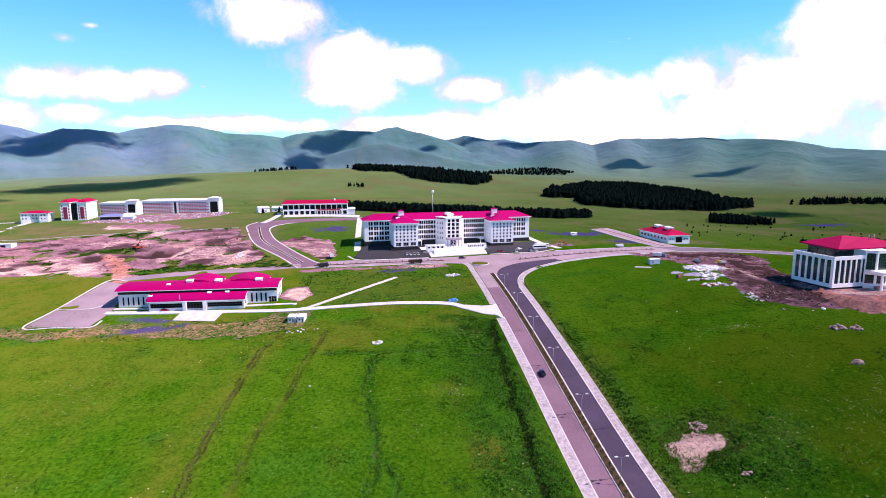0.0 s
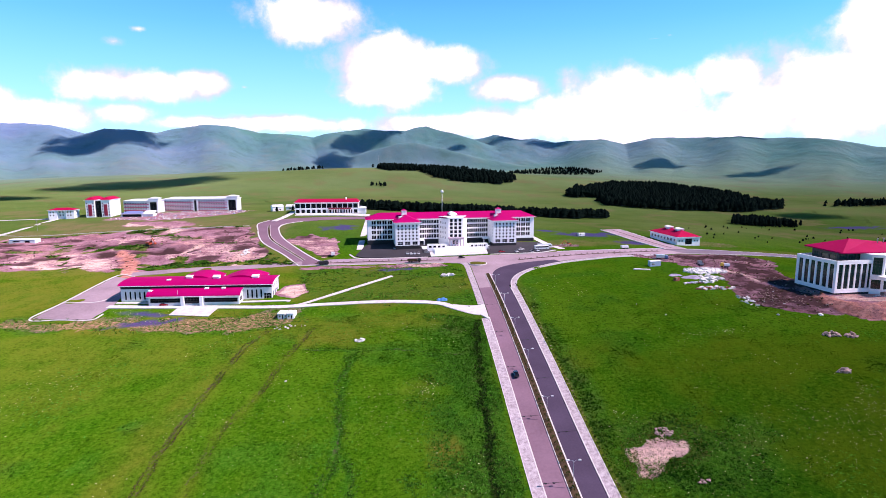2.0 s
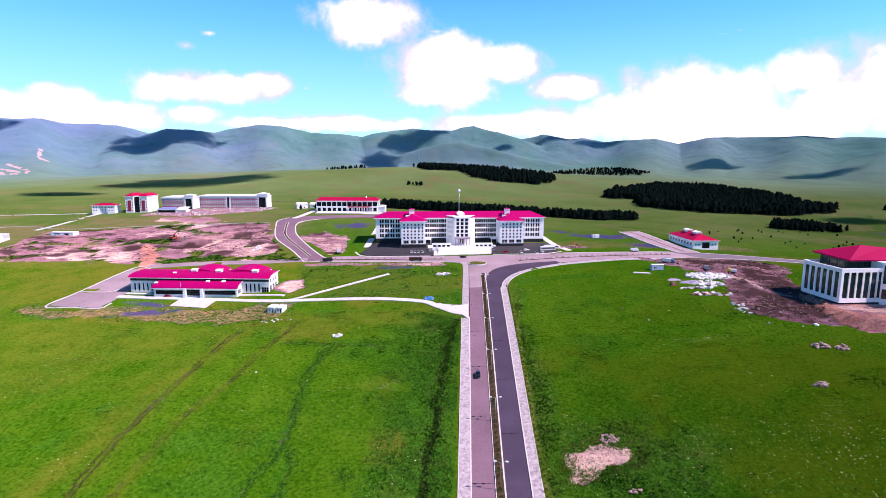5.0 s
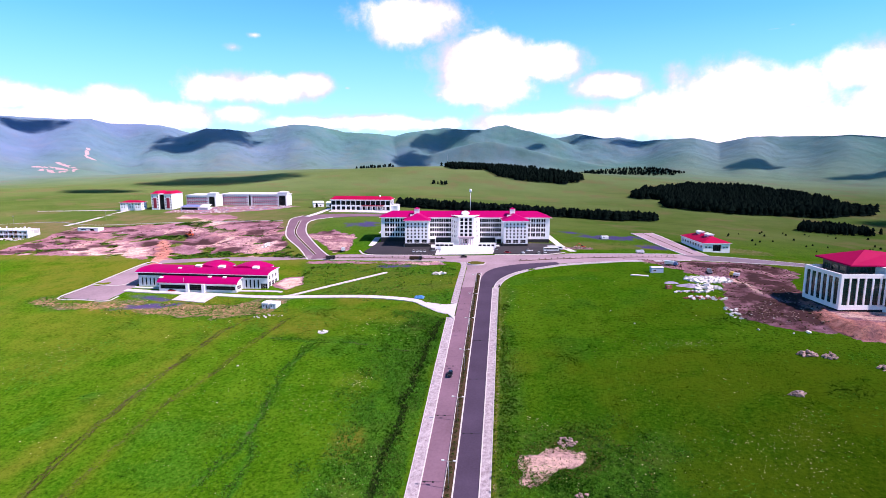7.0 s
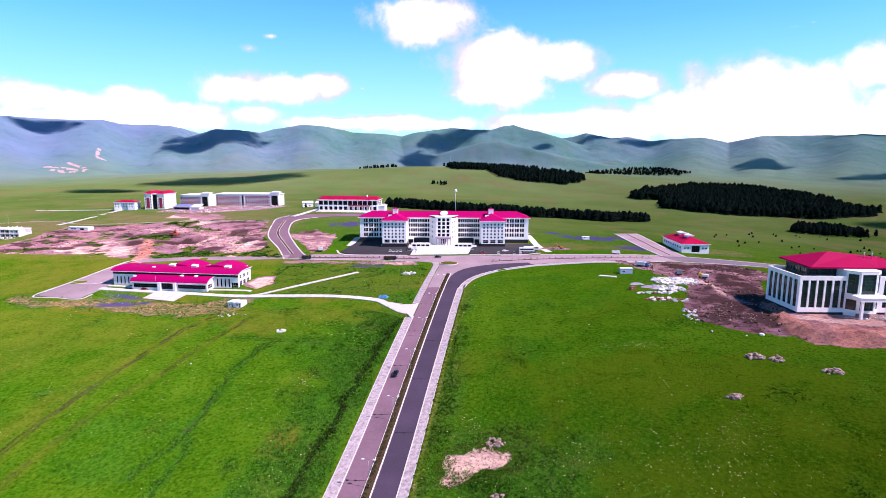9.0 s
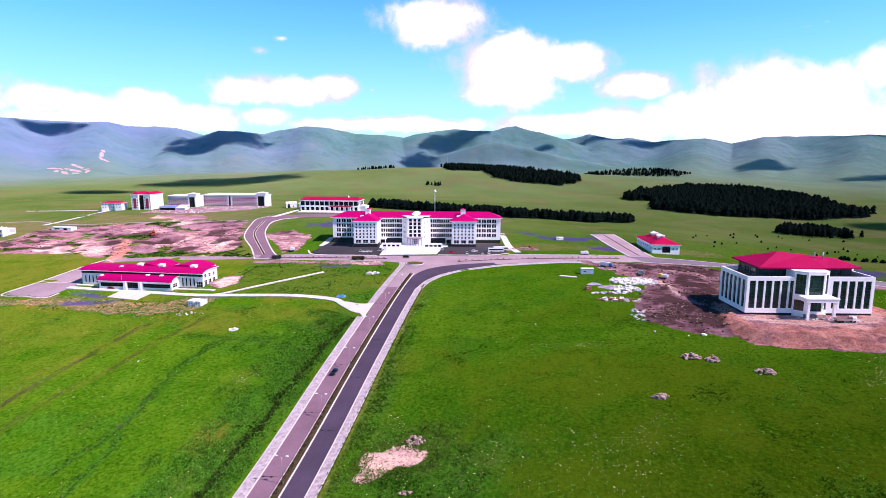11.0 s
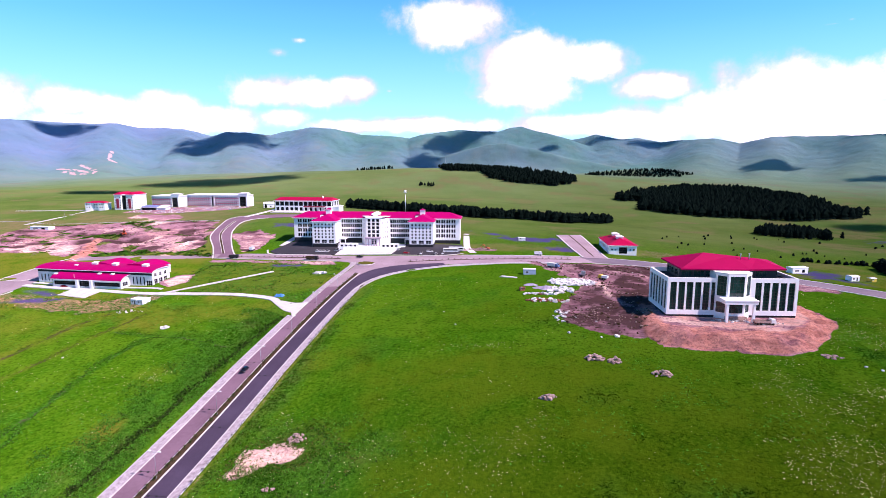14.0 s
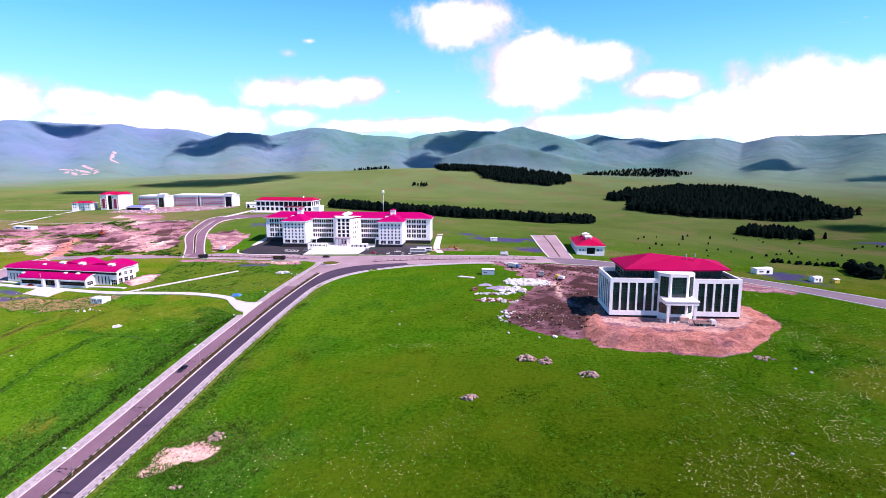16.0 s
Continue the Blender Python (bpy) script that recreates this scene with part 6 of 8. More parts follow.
kerb_line("median_loop", [(-112, 357), (-120, 369), (-139, 398), (-147, 415), (-152.5, 436), (-155, 447)], 1.3, 0.18, 50, "soil", "narrow planted strip of bare soil")
for gap in (-0.8, 0.8):
    kerb_line("kerb_loop_median", [(-112, 357), (-120, 369), (-139, 398), (-147, 415), (-152.5, 436), (-155, 447)], 0.35, 0.24, 50, shift=gap)
kerb_line("footpath", [(-196, 284), (-170, 282.5), (-145, 281), (-112, 277.6), (-85, 277), (-57, 275), (-33, 268.6), (-24, 261), (-17, 254), (-12.2, 251)], 3.6, 0.33, 90, "concrete", "pale concrete path to the sports hall")
road("footpath_mouth", [(-24, 259), (-17, 254), (-12.4, 249.5), (-9.2, 244)], [(-24, 264.3), (-17, 261.4), (-12.4, 261), (-9.2, 262.3)], 20, 0.37, "kerb", "flared mouth of the pale path", "path")
kerb_line("diagonal_path", [(-103, 278.5), (-98, 280.5), (-80, 296), (-55, 317.3)], 2.1, 0.28, 30, "concrete", "narrow pale concrete path across the rough grass")
kerb_line("hall_front_path", [(-194, 289), (-170, 288), (-112, 286.2), (-107, 284)], 1.8, 0.36, 40, "concrete", "pale path along the hall front")
road("hall_forecourt", [(-161, 271.5), (-160, 282.8)], [(-141.5, 268.5), (-140, 281)], 14, 0.4, "concrete", "white paved forecourt of the sports hall", "pavement", across=8)
road("hall_yard", [(-224, 270), (-221, 292), (-216, 333)], [(-196, 268), (-195, 292), (-205, 328)], 40, 0.1, "asphalt_pale", "mauve-grey asphalt yard beside the sports hall", "yard", across=8)
kerb_line("kerb_yard", [(-205.5, 333), (-216.5, 334), (-221.5, 292), (-224.6, 269.5), (-210, 268.3), (-195.5, 267.5), (-193.5, 275)], 0.8, 0.2, 60)
kerb_line("kerb_yard_inner", [(-221, 291.5), (-204, 292), (-197.5, 310)], 0.6, 0.2, 30)
kerb_line("wall_path", [(-440, 458), (-392, 466), (-340, 449.5), (-262, 451.5), (-171, 449.5)], 0.5, 0.25, 90, label="long pale concrete edge beyond the dug ground")
kerb_line("dorm_path", [(-368, 449), (-362, 480), (-358, 520)], 4.5, 0.08, 40, "concrete", "pale road up to the low house")
kerb_line("far_lane", [(-470, 533), (-448, 531), (-400, 524), (-356, 520)], 3.0, 0.08, 40, "concrete", "pale lane past the low house")
kerb_line("west_side_path", [(-78.5, 377), (-79, 420), (-79.5, 489)], 4.2, 0.1, 50, "concrete", "pale path beside the main building")
kerb_line("east_side_path", [(58, 371), (52, 388), (48, 412), (44, 440)], 4.4, 0.1, 40, "concrete", "pale path beside the main building")
kerb_line("dirt_track_west", [(-112, 351), (-140, 347), (-175, 344), (-209, 337)], 7.5, 0.1, 60, "asphalt_pale", "pinkish dirt track continuing the boulevard")
kerb_line("canteen_ramp", [(-155, 463), (-151, 480), (-149, 500), (-150, 515)], 4.5, 0.35, 30, "concrete", "white ramp up to the canteen")
road("canteen_terrace", [(-143, 486), (-143, 499)], [(-80, 489), (-80, 500)], 14, 0.5, "concrete", "white terrace in front of the canteen", "terrace", across=10, thick=2.0)
road("side_road", [(128, 366.5), (120.5, 412), (113, 456)], [(142.5, 368), (137, 418), (131, 465)], 50, 0.3, "asphalt_pale", "short grey double road beside the service building", across=6)
kerb_line("kerb_side_road", [(128, 368), (120.5, 412), (113, 456)], 0.9, 0.42, 40)
kerb_line("kerb_side_road_east", [(142.7, 370), (137.2, 418), (131.2, 465)], 0.9, 0.42, 40)
kerb_line("median_side_road", [(134.5, 374), (129, 418), (122.5, 458)], 0.8, 0.36, 40, "soil", "narrow planted strip of bare soil")
road("car_park_west", [(-80, 362), (-72, 356.6), (-52, 355.8), (-31.5, 355.4)], [(-75, 386), (-66, 388), (-48, 389), (-33, 390)], 40, 0.42, "car_park", "dark asphalt car park before the west wing", "car park", across=10)
road("car_park_east", [(6, 359.3), (24, 359.6), (40, 361.4), (50, 366)], [(8, 392), (24, 394), (38, 395), (47, 396)], 40, 0.42, "car_park", "dark asphalt car park before the east wing", "car park", across=10)
kerb_line("kerb_car_park_west", [(-84, 366), (-79, 358), (-70, 355.6), (-52, 355.2), (-33, 354.9)], 1.1, 0.18, 40)
kerb_line("kerb_car_park_east", [(7, 358), (24, 358.6), (41, 360.4), (52, 366.5)], 1.3, 0.18, 40)
kerb_line("footway_main_front", [(-72, 379.5), (-50, 371.0), (-34, 373)], 1.8, 0.2, 30, "concrete", "white footway along the front wing")
kerb_line("footway_main_front_east", [(9, 379), (30, 381.5), (46, 390)], 1.8, 0.2, 30, "concrete", "white footway along the front wing")
road("forecourt_apron", [(-31.3, 355.6), (-32.8, 390)], [(5.8, 359.4), (7.8, 392)], 24, 0.3, "concrete", "pale paved apron round the entrance stairs", "pavement", across=10)
road("lawn_east", [(31, 386.5), (46, 390.5)], [(31, 394), (46, 397.5)], 10, 0.3, "weed", "strip of bright lawn beneath the east wing", "lawn", across=6)


def roundabout():
    b, n = Build(), 40
    cx, cy, r = -3.6, 336.0, 5.6
    z = float(far(cx, cy))
    ring = [(cx + r * math.cos(2 * math.pi * k / n), cy + r * math.sin(2 * math.pi * k / n)) for k in range(n)]
    b.prism(ring, z - 0.8, z + 0.22)
    base = part("roundabout", b, M["kerb"])
    tagged(base, "round traffic island with a pale kerb and dry grass", "traffic island", kind="structure")
    b = Build()
    for k in range(n):
        a0, a1 = 2 * math.pi * k / n, 2 * math.pi * (k + 1) / n
        p = lambda rr, a, h: (cx + rr * math.cos(a), cy + rr * math.sin(a), z + h)
        b.quad(p(5.25, a0, 0.226), p(5.25, a1, 0.226), p(2.6, a1, 0.5), p(2.6, a0, 0.5))
        b.quad(p(2.6, a0, 0.5), p(2.6, a1, 0.5), (cx, cy, z + 0.6))
    part("island_planting", b, M["olive"], base, "dry olive planting")


roundabout()
for k, y in enumerate((141.8, 172.2, 202.5, 232.0, 262.0, 112.0)):
    b = Build()
    for x0, x1 in ((-8.6, -2.4), (0.6, 7.1)):
        yy = y - (0 if x0 < 0 else 9)
        z0 = [float(far(x, yy)) for x in (x0, x1)]
        b.quad((x0, yy - 0.09, z0[0] + 0.012), (x1, yy - 0.09, z0[1] + 0.012), (x1, yy + 0.09, z0[1] + 0.012), (x0, yy + 0.09, z0[0] + 0.012))
        for f in (0.12, 0.5):
            x = x0 + (x1 - x0) * f
            z = float(far(x, yy))
            b.tube((x, yy, z - 0.05), (x, yy, z + 0.035), 0.42, 0.42, 10)
    tagged(part("road_joint", b, M["plinth"]), "dark tar joint and manhole covers across the asphalt", "road joint", kind="structure")


# ---- street lamps ----
def street_lamp():
    base = thing("street_lamp", pose(0, 0, 0), "tall grey street lamp with two white heads", "street lamp", "lamps along the avenue")
    b = Build()
    b.tube((0, 0, -0.3), (0, 0, 7.8), 0.08, 0.045, 8)
    part("pole", b, M["steel"], base, smooth=True)
    b = Build()
    b.tube((0, 0, -0.3), (0, 0, 0.6), 0.2, 0.16, 8)
    part("foot", b, M["steel"], base)
    for s in (-1, 1):
        b = Build()
        pts = [(0, 0, 7.6), (s * 0.6, 0, 8.0), (s * 1.3, 0, 8.1)]
        for p, q in zip(pts, pts[1:]):
            b.tube(p, q, 0.045, 0.04, 6)
        arm = part("arm", b, M["steel"], base)
        b = Build()
        b.box(s * 1.6 - 0.42, s * 1.6 + 0.42, -0.2, 0.2, 8.0, 8.2)
        b.box(s * 1.6 - 0.3, s * 1.6 + 0.3, -0.14, 0.14, 8.2, 8.3)
        part("lamp_head", b, M["lamp"], arm)
    return base


first = street_lamp()
ys = [139.2, 169.4, 199.4, 226.5, 253.5, 281.0, 109.0, 79.0]
first.matrix_basis = pose(-1.0, ys[0], float(far(-1, ys[0])) + 0.1)
for y in ys[1:]:
    copy_thing(first, pose(-1.0, y, float(far(-1.0, y)) + 0.1))


# ---- planting ----
def blade_clump(b, x, y, z, r, h, n, rng, mat=0):
    """Small clump of leaning leaves."""
    for _ in range(n):
        a = rng.uniform(0, 6.283)
        dx, dy = math.cos(a), math.sin(a)
        w = r * rng.uniform(0.25, 0.5)
        l = h * rng.uniform(0.6, 1.1)
        ox, oy = x + dx * r * 0.3, y + dy * r * 0.3
        b.quad((ox - dy * w, oy + dx * w, z), (ox + dy * w, oy - dx * w, z), (ox + dx * r + dy * w * 0.4, oy + dy * r - dx * w * 0.4, z + l), (ox + dx * r - dy * w * 0.4, oy + dy * r + dx * w * 0.4, z + l), mat=mat)


def shrub_mesh(seed):
    rng = random.Random(seed)
    b = Build()
    b.tube((0, 0, -0.1), (0, 0, 0.5), 0.05, 0.03, 5, mat=1)
    for k in range(26):
        a, e = rng.uniform(0, 6.283), rng.uniform(0.1, 1.4)
        r = 0.42 * math.cos(e * 0.7)
        c = (r * math.cos(a), r * math.sin(a), 0.15 + 0.65 * math.sin(e))
        s = rng.uniform(0.14, 0.24)
        p = [(c[0] + rng.uniform(-s, s), c[1] + rng.uniform(-s, s), c[2] + rng.uniform(-s, s)) for _ in range(4)]
        b.quad(*p)
    return b.mesh("shrub", [M["shrub"], M["bark"]])


SHRUBS = [shrub_mesh(k) for k in range(4)]
_r = random.Random(5)


def shrub(x, y, s, group):
    ob = new("shrub", _r.choice(SHRUBS))
    ob.matrix_basis = Matrix.LocRotScale((x, y, float(far(x, y)) + 0.1), Euler((0, 0, _r.uniform(0, 6.28))), (s, s, s * _r.uniform(0.9, 1.3)))
    tagged(ob, "small dark clipped shrub in bare soil", "shrub", group)


for k in range(82):
    shrub(-1.05 + _r.uniform(-0.15, 0.15), 86 + 2.75 * k + _r.uniform(-0.2, 0.2), _r.uniform(1.0, 1.4), "shrubs in the median")
for k in range(78):
    y = 92 + 2.55 * k + _r.uniform(-0.3, 0.3)
    shrub(10.95 + _r.uniform(-0.15, 0.15), y, _r.uniform(0.7, 1.2), "shrubs along the east footway")
for k in range(20):
    x = -102 + 4 * k
    shrub(x, float(np.interp(x, [-104, -80, -54, -24], [349.5, 349.5, 348.6, 347])), 0.95, "shrubs along the boulevard")
for k in range(26):
    x = 23 + 3.8 * k
    shrub(x, float(np.interp(x, [22, 50, 84, 120], [341, 347.5, 354, 359.5])), 0.95, "shrubs along the boulevard")


def scatter(count, test, x0, x1, y0, y1, seed):
    rng = np.random.RandomState(seed)
    out = []
    while len(out) < count:
        x, y = rng.uniform(x0, x1, 4000), rng.uniform(y0, y1, 4000)
        k = test(x, y) > rng.uniform(0, 1, 4000)
        out += list(zip(x[k], y[k]))
    pts = np.array(out[:count])
    return np.c_[pts, ground_z(pts[:, 0], pts[:, 1])]


def stuff(name, b, mats, label, category):
    ob = part(name, b, mats)
    return tagged(ob, label, category, kind="stuff")


def weeds():
    rng = random.Random(11)

    def verge_west(x, y):
        n = fractal(x, y, 9, 71, 3)
        d = line_gap(x, y, DITCH)
        return np.clip(0.8 * smooth(-13, -13.8, x) * smooth(-48, -26, x + 8 * n) * (0.25 + n) + 1.2 * np.exp(-(d / 1.7) ** 2) * (y < 246), 0, 1) * (inside(x, y, MOUTH) < 0)

    b = Build()
    pts = scatter(12000, verge_west, -52, -13, 100, 262, 1)
    for (x, y, z), d in zip(pts, line_gap(pts[:, 0] + 1.2 * fractal(pts[:, 0], pts[:, 1], 5, 7, 2), pts[:, 1], DITCH)):
        dark = d < 1.3 and rng.random() < 0.8 or rng.random() < 0.12
        blade_clump(b, x, y, z, rng.uniform(0.16, 0.4) * (1.5 if d < 1.5 else 1), rng.uniform(0.2, 0.5) * (1.5 if d < 1.5 else 1), 4, rng, 1 if dark else 0)
    stuff("verge_weeds", b, [M["weed"], M["shrub"]], "tall dark weeds along the ditch beside the footway", "weeds")

    def verge_east(x, y):
        n = fractal(x, y, 8, 73, 3)
        return np.clip(smooth(11.3, 12.3, x) * smooth(26, 14, x + 6 * n) * (0.35 + n) + 0.9 * smooth(24, 9, np.hypot((x - 34) * 0.8, y - 150) + 9 * n) * (inside(x, y, PATCH) < -0.3), 0, 1)

    b = Build()
    for x, y, z in scatter(4600, verge_east, 11, 66, 100, 240, 2):
        blade_clump(b, x, y, z, rng.uniform(0.12, 0.3), rng.uniform(0.15, 0.4), 4, rng, rng.random() < 0.22)
    stuff("verge_weeds", b, [M["weed"], M["shrub"]], "lush weeds beside the east footway and round the bare patch", "weeds")

    rough = [(-104, 275), (-30, 266), (-13.5, 255), (-13.5, 330), (-30, 336), (-112, 339)]

    def rough_plot(x, y):
        return np.clip(0.5 + fractal(x, y, 7, 75, 3), 0, 1) * (inside(x, y, rough) > 0.5) * (line_gap(x, y, [(-103, 278.5), (-80, 296), (-55, 317)]) > 1.6) * (line_gap(x, y, [(-112, 277.6), (-57, 275), (-33, 268.6), (-17, 254)]) > 2.5)

    b = Build()
    for x, y, z in scatter(1500, rough_plot, -112, -13, 255, 339, 3):
        blade_clump(b, x, y, z, rng.uniform(0.3, 0.7), rng.uniform(0.25, 0.6), 4, rng, rng.random() < 0.15)
    stuff("rough_weeds", b, [M["weed"], M["shrub"]], "rank weeds on the rough plot by the path", "weeds")

    def hall_strip(x, y):
        return np.clip(0.55 + fractal(x, y, 6, 77, 3), 0, 1) * (inside(x, y, HALL_FRONT) > -2)

    b = Build()
    for x, y, z in scatter(900, hall_strip, -240, -90, 246, 276, 4):
        blade_clump(b, x, y, z, rng.uniform(0.3, 0.6), rng.uniform(0.2, 0.5), 4, rng, rng.random() < 0.2)
    stuff("rough_weeds", b, [M["weed"], M["shrub"]], "rough weeds before the sports hall", "weeds")

    # dark rank growth along the old furrows
    def furrows(x, y):
        n = 1.6 * fractal(x, y, 7, 141, 3)
        near = np.minimum.reduce([line_gap(x + n, y + 0.6 * n, TRACKS[k]) for k in (2, 3, 4, 5)])
        return 0.95 * np.exp(-(near / 0.9) ** 2) + 0.12 * np.exp(-(near / 3.5) ** 2)

    b = Build()
    for x, y, z in scatter(3800, furrows, -92, 54, 108, 228, 15):
        blade_clump(b, x, y, z, rng.uniform(0.14, 0.32), rng.uniform(0.12, 0.3), 4, rng, rng.random() < 0.55)
    stuff("furrow_weeds", b, [M["weed"], M["shrub"]], "dark rank weeds along old furrows in the meadow", "weeds")

    # grass creeping into the bare patch, and the worn rim of the old hollow round it
    def creeping(x, y):
        d = inside(x, y, PATCH)
        n = fractal(x, y, 2.6, 157, 3)
        rim = np.exp(-(line_gap(x + n, y + n, [(31, 163.5), (38, 162), (44, 158.6), (50, 153), (53, 148), (52.5, 139)]) / 0.8) ** 2)
        return np.maximum(np.clip(smooth(2.2, -0.6, d + 1.8 * n) * smooth(-4.5, -2.5, d) + 0.05, 0, 1) * (d > -4.5), 0.8 * rim)

    b = Build()
    for x, y, z in scatter(1500, creeping, 13, 57, 136, 167, 17):
        blade_clump(b, x, y, z, rng.uniform(0.14, 0.36), rng.uniform(0.12, 0.35), 4, rng, rng.choice((0, 1, 2, 2)))
    stuff("verge_weeds", b, [M["weed"], M["shrub"], M["olive"]], "green and dry tufts creeping into the bare patch", "weeds")

    # torn earth and trampled tufts in the wheel ruts of the two field tracks
    def ruts(x, y):
        n = 0.7 * fractal(x, y, 6, 151, 3)
        near = np.minimum(np.abs(line_gap(x + n, y, TRACKS[0]) - 0.85) / 0.42, np.abs(line_gap(x + n, y, TRACKS[1]) - 0.6) / 0.4)
        return np.exp(-near ** 2) * np.clip(0.75 + 0.9 * fractal(x, y, 9, 153, 3), 0.1, 1)

    b = Build()
    for x, y, z in scatter(5200, ruts, -124, -84, 108, 250, 16):
        blade_clump(b, x, y, z, rng.uniform(0.1, 0.26), rng.uniform(0.05, 0.2), 4, rng, rng.choice((0, 1, 1, 2)))
    stuff("rut_tufts", b, [M["olive"], M["soil"], M["shrub"]], "torn brown earth and trampled tufts in wheel ruts", "grass")

    # tussocks on the meadow, in loose drifts
    def tussock(x, y):
        n = fractal(x, y, 24, 79, 4)
        return np.clip(0.02 + smooth(0.25, 0.75, n) * 0.8, 0, 1) * (inside(x, y, SOIL_EAST) < -1) * (inside(x, y, MOUND) < -0.5) * ((x > 12) | (x < -13.5))

    b = Build()
    for x, y, z in scatter(4200, tussock, -190, 260, 118, 262, 5):
        blade_clump(b, x, y, z, rng.uniform(0.25, 0.55), rng.uniform(0.1, 0.28), 3, rng, rng.random() < 0.02)
    stuff("grass_tussocks", b, [M["weed"], M["shrub"]], "scattered darker tussocks in the meadow", "grass")


weeds()


def meadow_grass(count, seed):
    """Short blades over the near meadow, thicker and taller where it is lush, in the meadow's own colours."""
    rng = np.random.RandomState(seed)
    x, y = rng.uniform(-185, 255, count), 100 + 160 * rng.uniform(0, 1, count) ** 1.35
    cover, tone = cover_of(x, y)
    soil, rank = cover[0], np.maximum(cover[1], 0.7 * tone[3])
    n = fractal(x, y, 5, 131, 4)
    keep = (soil < 0.3) & ((x > 11.4) | (x < -12.9)) & (y < 262) & (inside(x, y, MOUND) < -0.5) & (inside(x, y, HALL_FRONT) < 0) & (inside(x, y, MOUTH) < 0)
    keep &= rng.uniform(0, 1, count) < np.clip(0.10 + 0.5 * n + 0.45 * fractal(x, y, 38, 133, 3) + 0.5 * rank, 0.03, 1)
    x, y, n, rank = x[keep], y[keep], n[keep], np.clip(rank[keep], 0, 1)
    z = ground_z(x, y)
    tall = (0.10 + 0.17 * rank) * (1 + 0.5 * n) * rng.uniform(0.6, 1.4, len(x))
    V, F = [], []
    for k in range(3):
        a = rng.uniform(0, 6.283, len(x))
        dx, dy = np.cos(a), np.sin(a)
        w, lean = (0.16 + 0.14 * rank) * rng.uniform(0.7, 1.3, len(x)), tall * 0.45
        ox, oy = x + 0.2 * dx, y + 0.2 * dy
        V += [np.c_[ox - dy * w, oy + dx * w, z - 0.05], np.c_[ox + dy * w, oy - dx * w, z - 0.05], np.c_[ox + dx * lean, oy + dy * lean, z + tall]]
        b = 3 * k * len(x) + np.arange(len(x))
        F.append(np.c_[b, b + len(x), b + 2 * len(x)])
    V, F = np.concatenate(V), np.concatenate(F).astype(np.int32)
    me = bpy.data.meshes.new("meadow_grass")
    me.vertices.add(len(V))
    me.vertices.foreach_set("co", V.ravel())
    me.loops.add(F.size)
    me.loops.foreach_set("vertex_index", F.ravel())
    me.polygons.add(len(F))
    me.polygons.foreach_set("loop_start", np.arange(0, F.size, 3, dtype=np.int32))
    me.update()
    paint_cover(me, [np.tile(c[keep], 9) for c in cover], [np.tile(c[keep], 9) for c in tone])
    me.materials.append(GROUND)
    tagged(new("meadow_grass", me), "short bright green meadow grass, ranker beside the ditch and footway", "grass", kind="stuff")


meadow_grass(260000, 41)


def flowers():
    rng = random.Random(21)

    def drift(x, y):
        n = fractal(x, y, 30, 81, 4)
        east = smooth(120, 210, x) * smooth(262, 236, y) * 0.6 + smooth(60, 170, x) * smooth(190, 150, y) * 0.3
        spots = np.exp(-(np.hypot(x + 40, y - 191) / 4.5) ** 2) + 0.10 * smooth(-75, -50, x) * smooth(-18, -24, x) * smooth(0.0, 0.6, n) + 0.055 * smooth(-0.2, 0.5, n) + 0.3 * np.exp(-(np.hypot((x - 105) / 34, (y - 165) / 22)) ** 2) * smooth(-0.1, 0.5, n) + np.exp(-(np.hypot((x - 82) / 11, (y - 216) / 2.5)) ** 2) * 0.8 + 0.6 * np.exp(-(np.hypot(x - 24, y - 168) / 4) ** 2)
        return np.clip((0.02 + east) * smooth(-0.1, 0.7, n + 0.6 * fractal(x, y, 6, 83, 2)) ** 1.5 + spots, 0, 1) * (inside(x, y, MOUND) < -1) * (inside(x, y, SOIL_EAST) < 0) * ((x > 12) | (x < -18))

    b = Build()
    for x, y, z in scatter(8200, drift, -190, 330, 118, 300, 7):
        s = rng.uniform(0.06, 0.13) * (1.9 if rng.random() < 0.16 else 1)
        h = rng.uniform(0.3, 0.5)
        c = (x, y, z + h + s * 0.5)
        p = [(x + s * math.cos(a), y + s * math.sin(a), z + h) for a in (0, 1.257, 2.513, 3.77, 5.027)]
        for k in range(5):
            b.quad(p[k], p[(k + 1) % 5], c)
    stuff("wild_flowers", b, M["flower"], "white umbels scattered over the meadow", "flowers")


flowers()


# ---- conifers ----
def conifer(b, x, y, z, h, r, rng, sides=7, tiers=4, mat=0):
    """Ragged tiers of drooping boughs on a thin trunk."""
    b.tube((x, y, z - 0.3), (x, y, z + h * 0.35), h * 0.022, h * 0.015, 5, mat=1, caps=False)
    for t in range(tiers):
        z0 = z + h * (0.10 + 0.80 * t / tiers)
        z1 = z + h * min(1.0, 0.16 + 0.80 * (t + 1.45) / tiers)
        rr = r * (1 - 0.62 * (t / tiers) ** 1.9)
        a0 = rng.uniform(0, 6.28)
        ring = []
        for k in range(sides):
            q = rr * rng.uniform(0.6, 1.15)
            a = a0 + 6.283 * k / sides + rng.uniform(-0.2, 0.2)
            ring.append((x + q * math.cos(a), y + q * math.sin(a), z0 + rng.uniform(-0.05, 0.08) * h))
        top = (x + rng.uniform(-0.04, 0.04) * h, y + rng.uniform(-0.04, 0.04) * h, z1)
        for k in range(sides):
            b.quad(ring[k], ring[(k + 1) % sides], top, mat=mat)


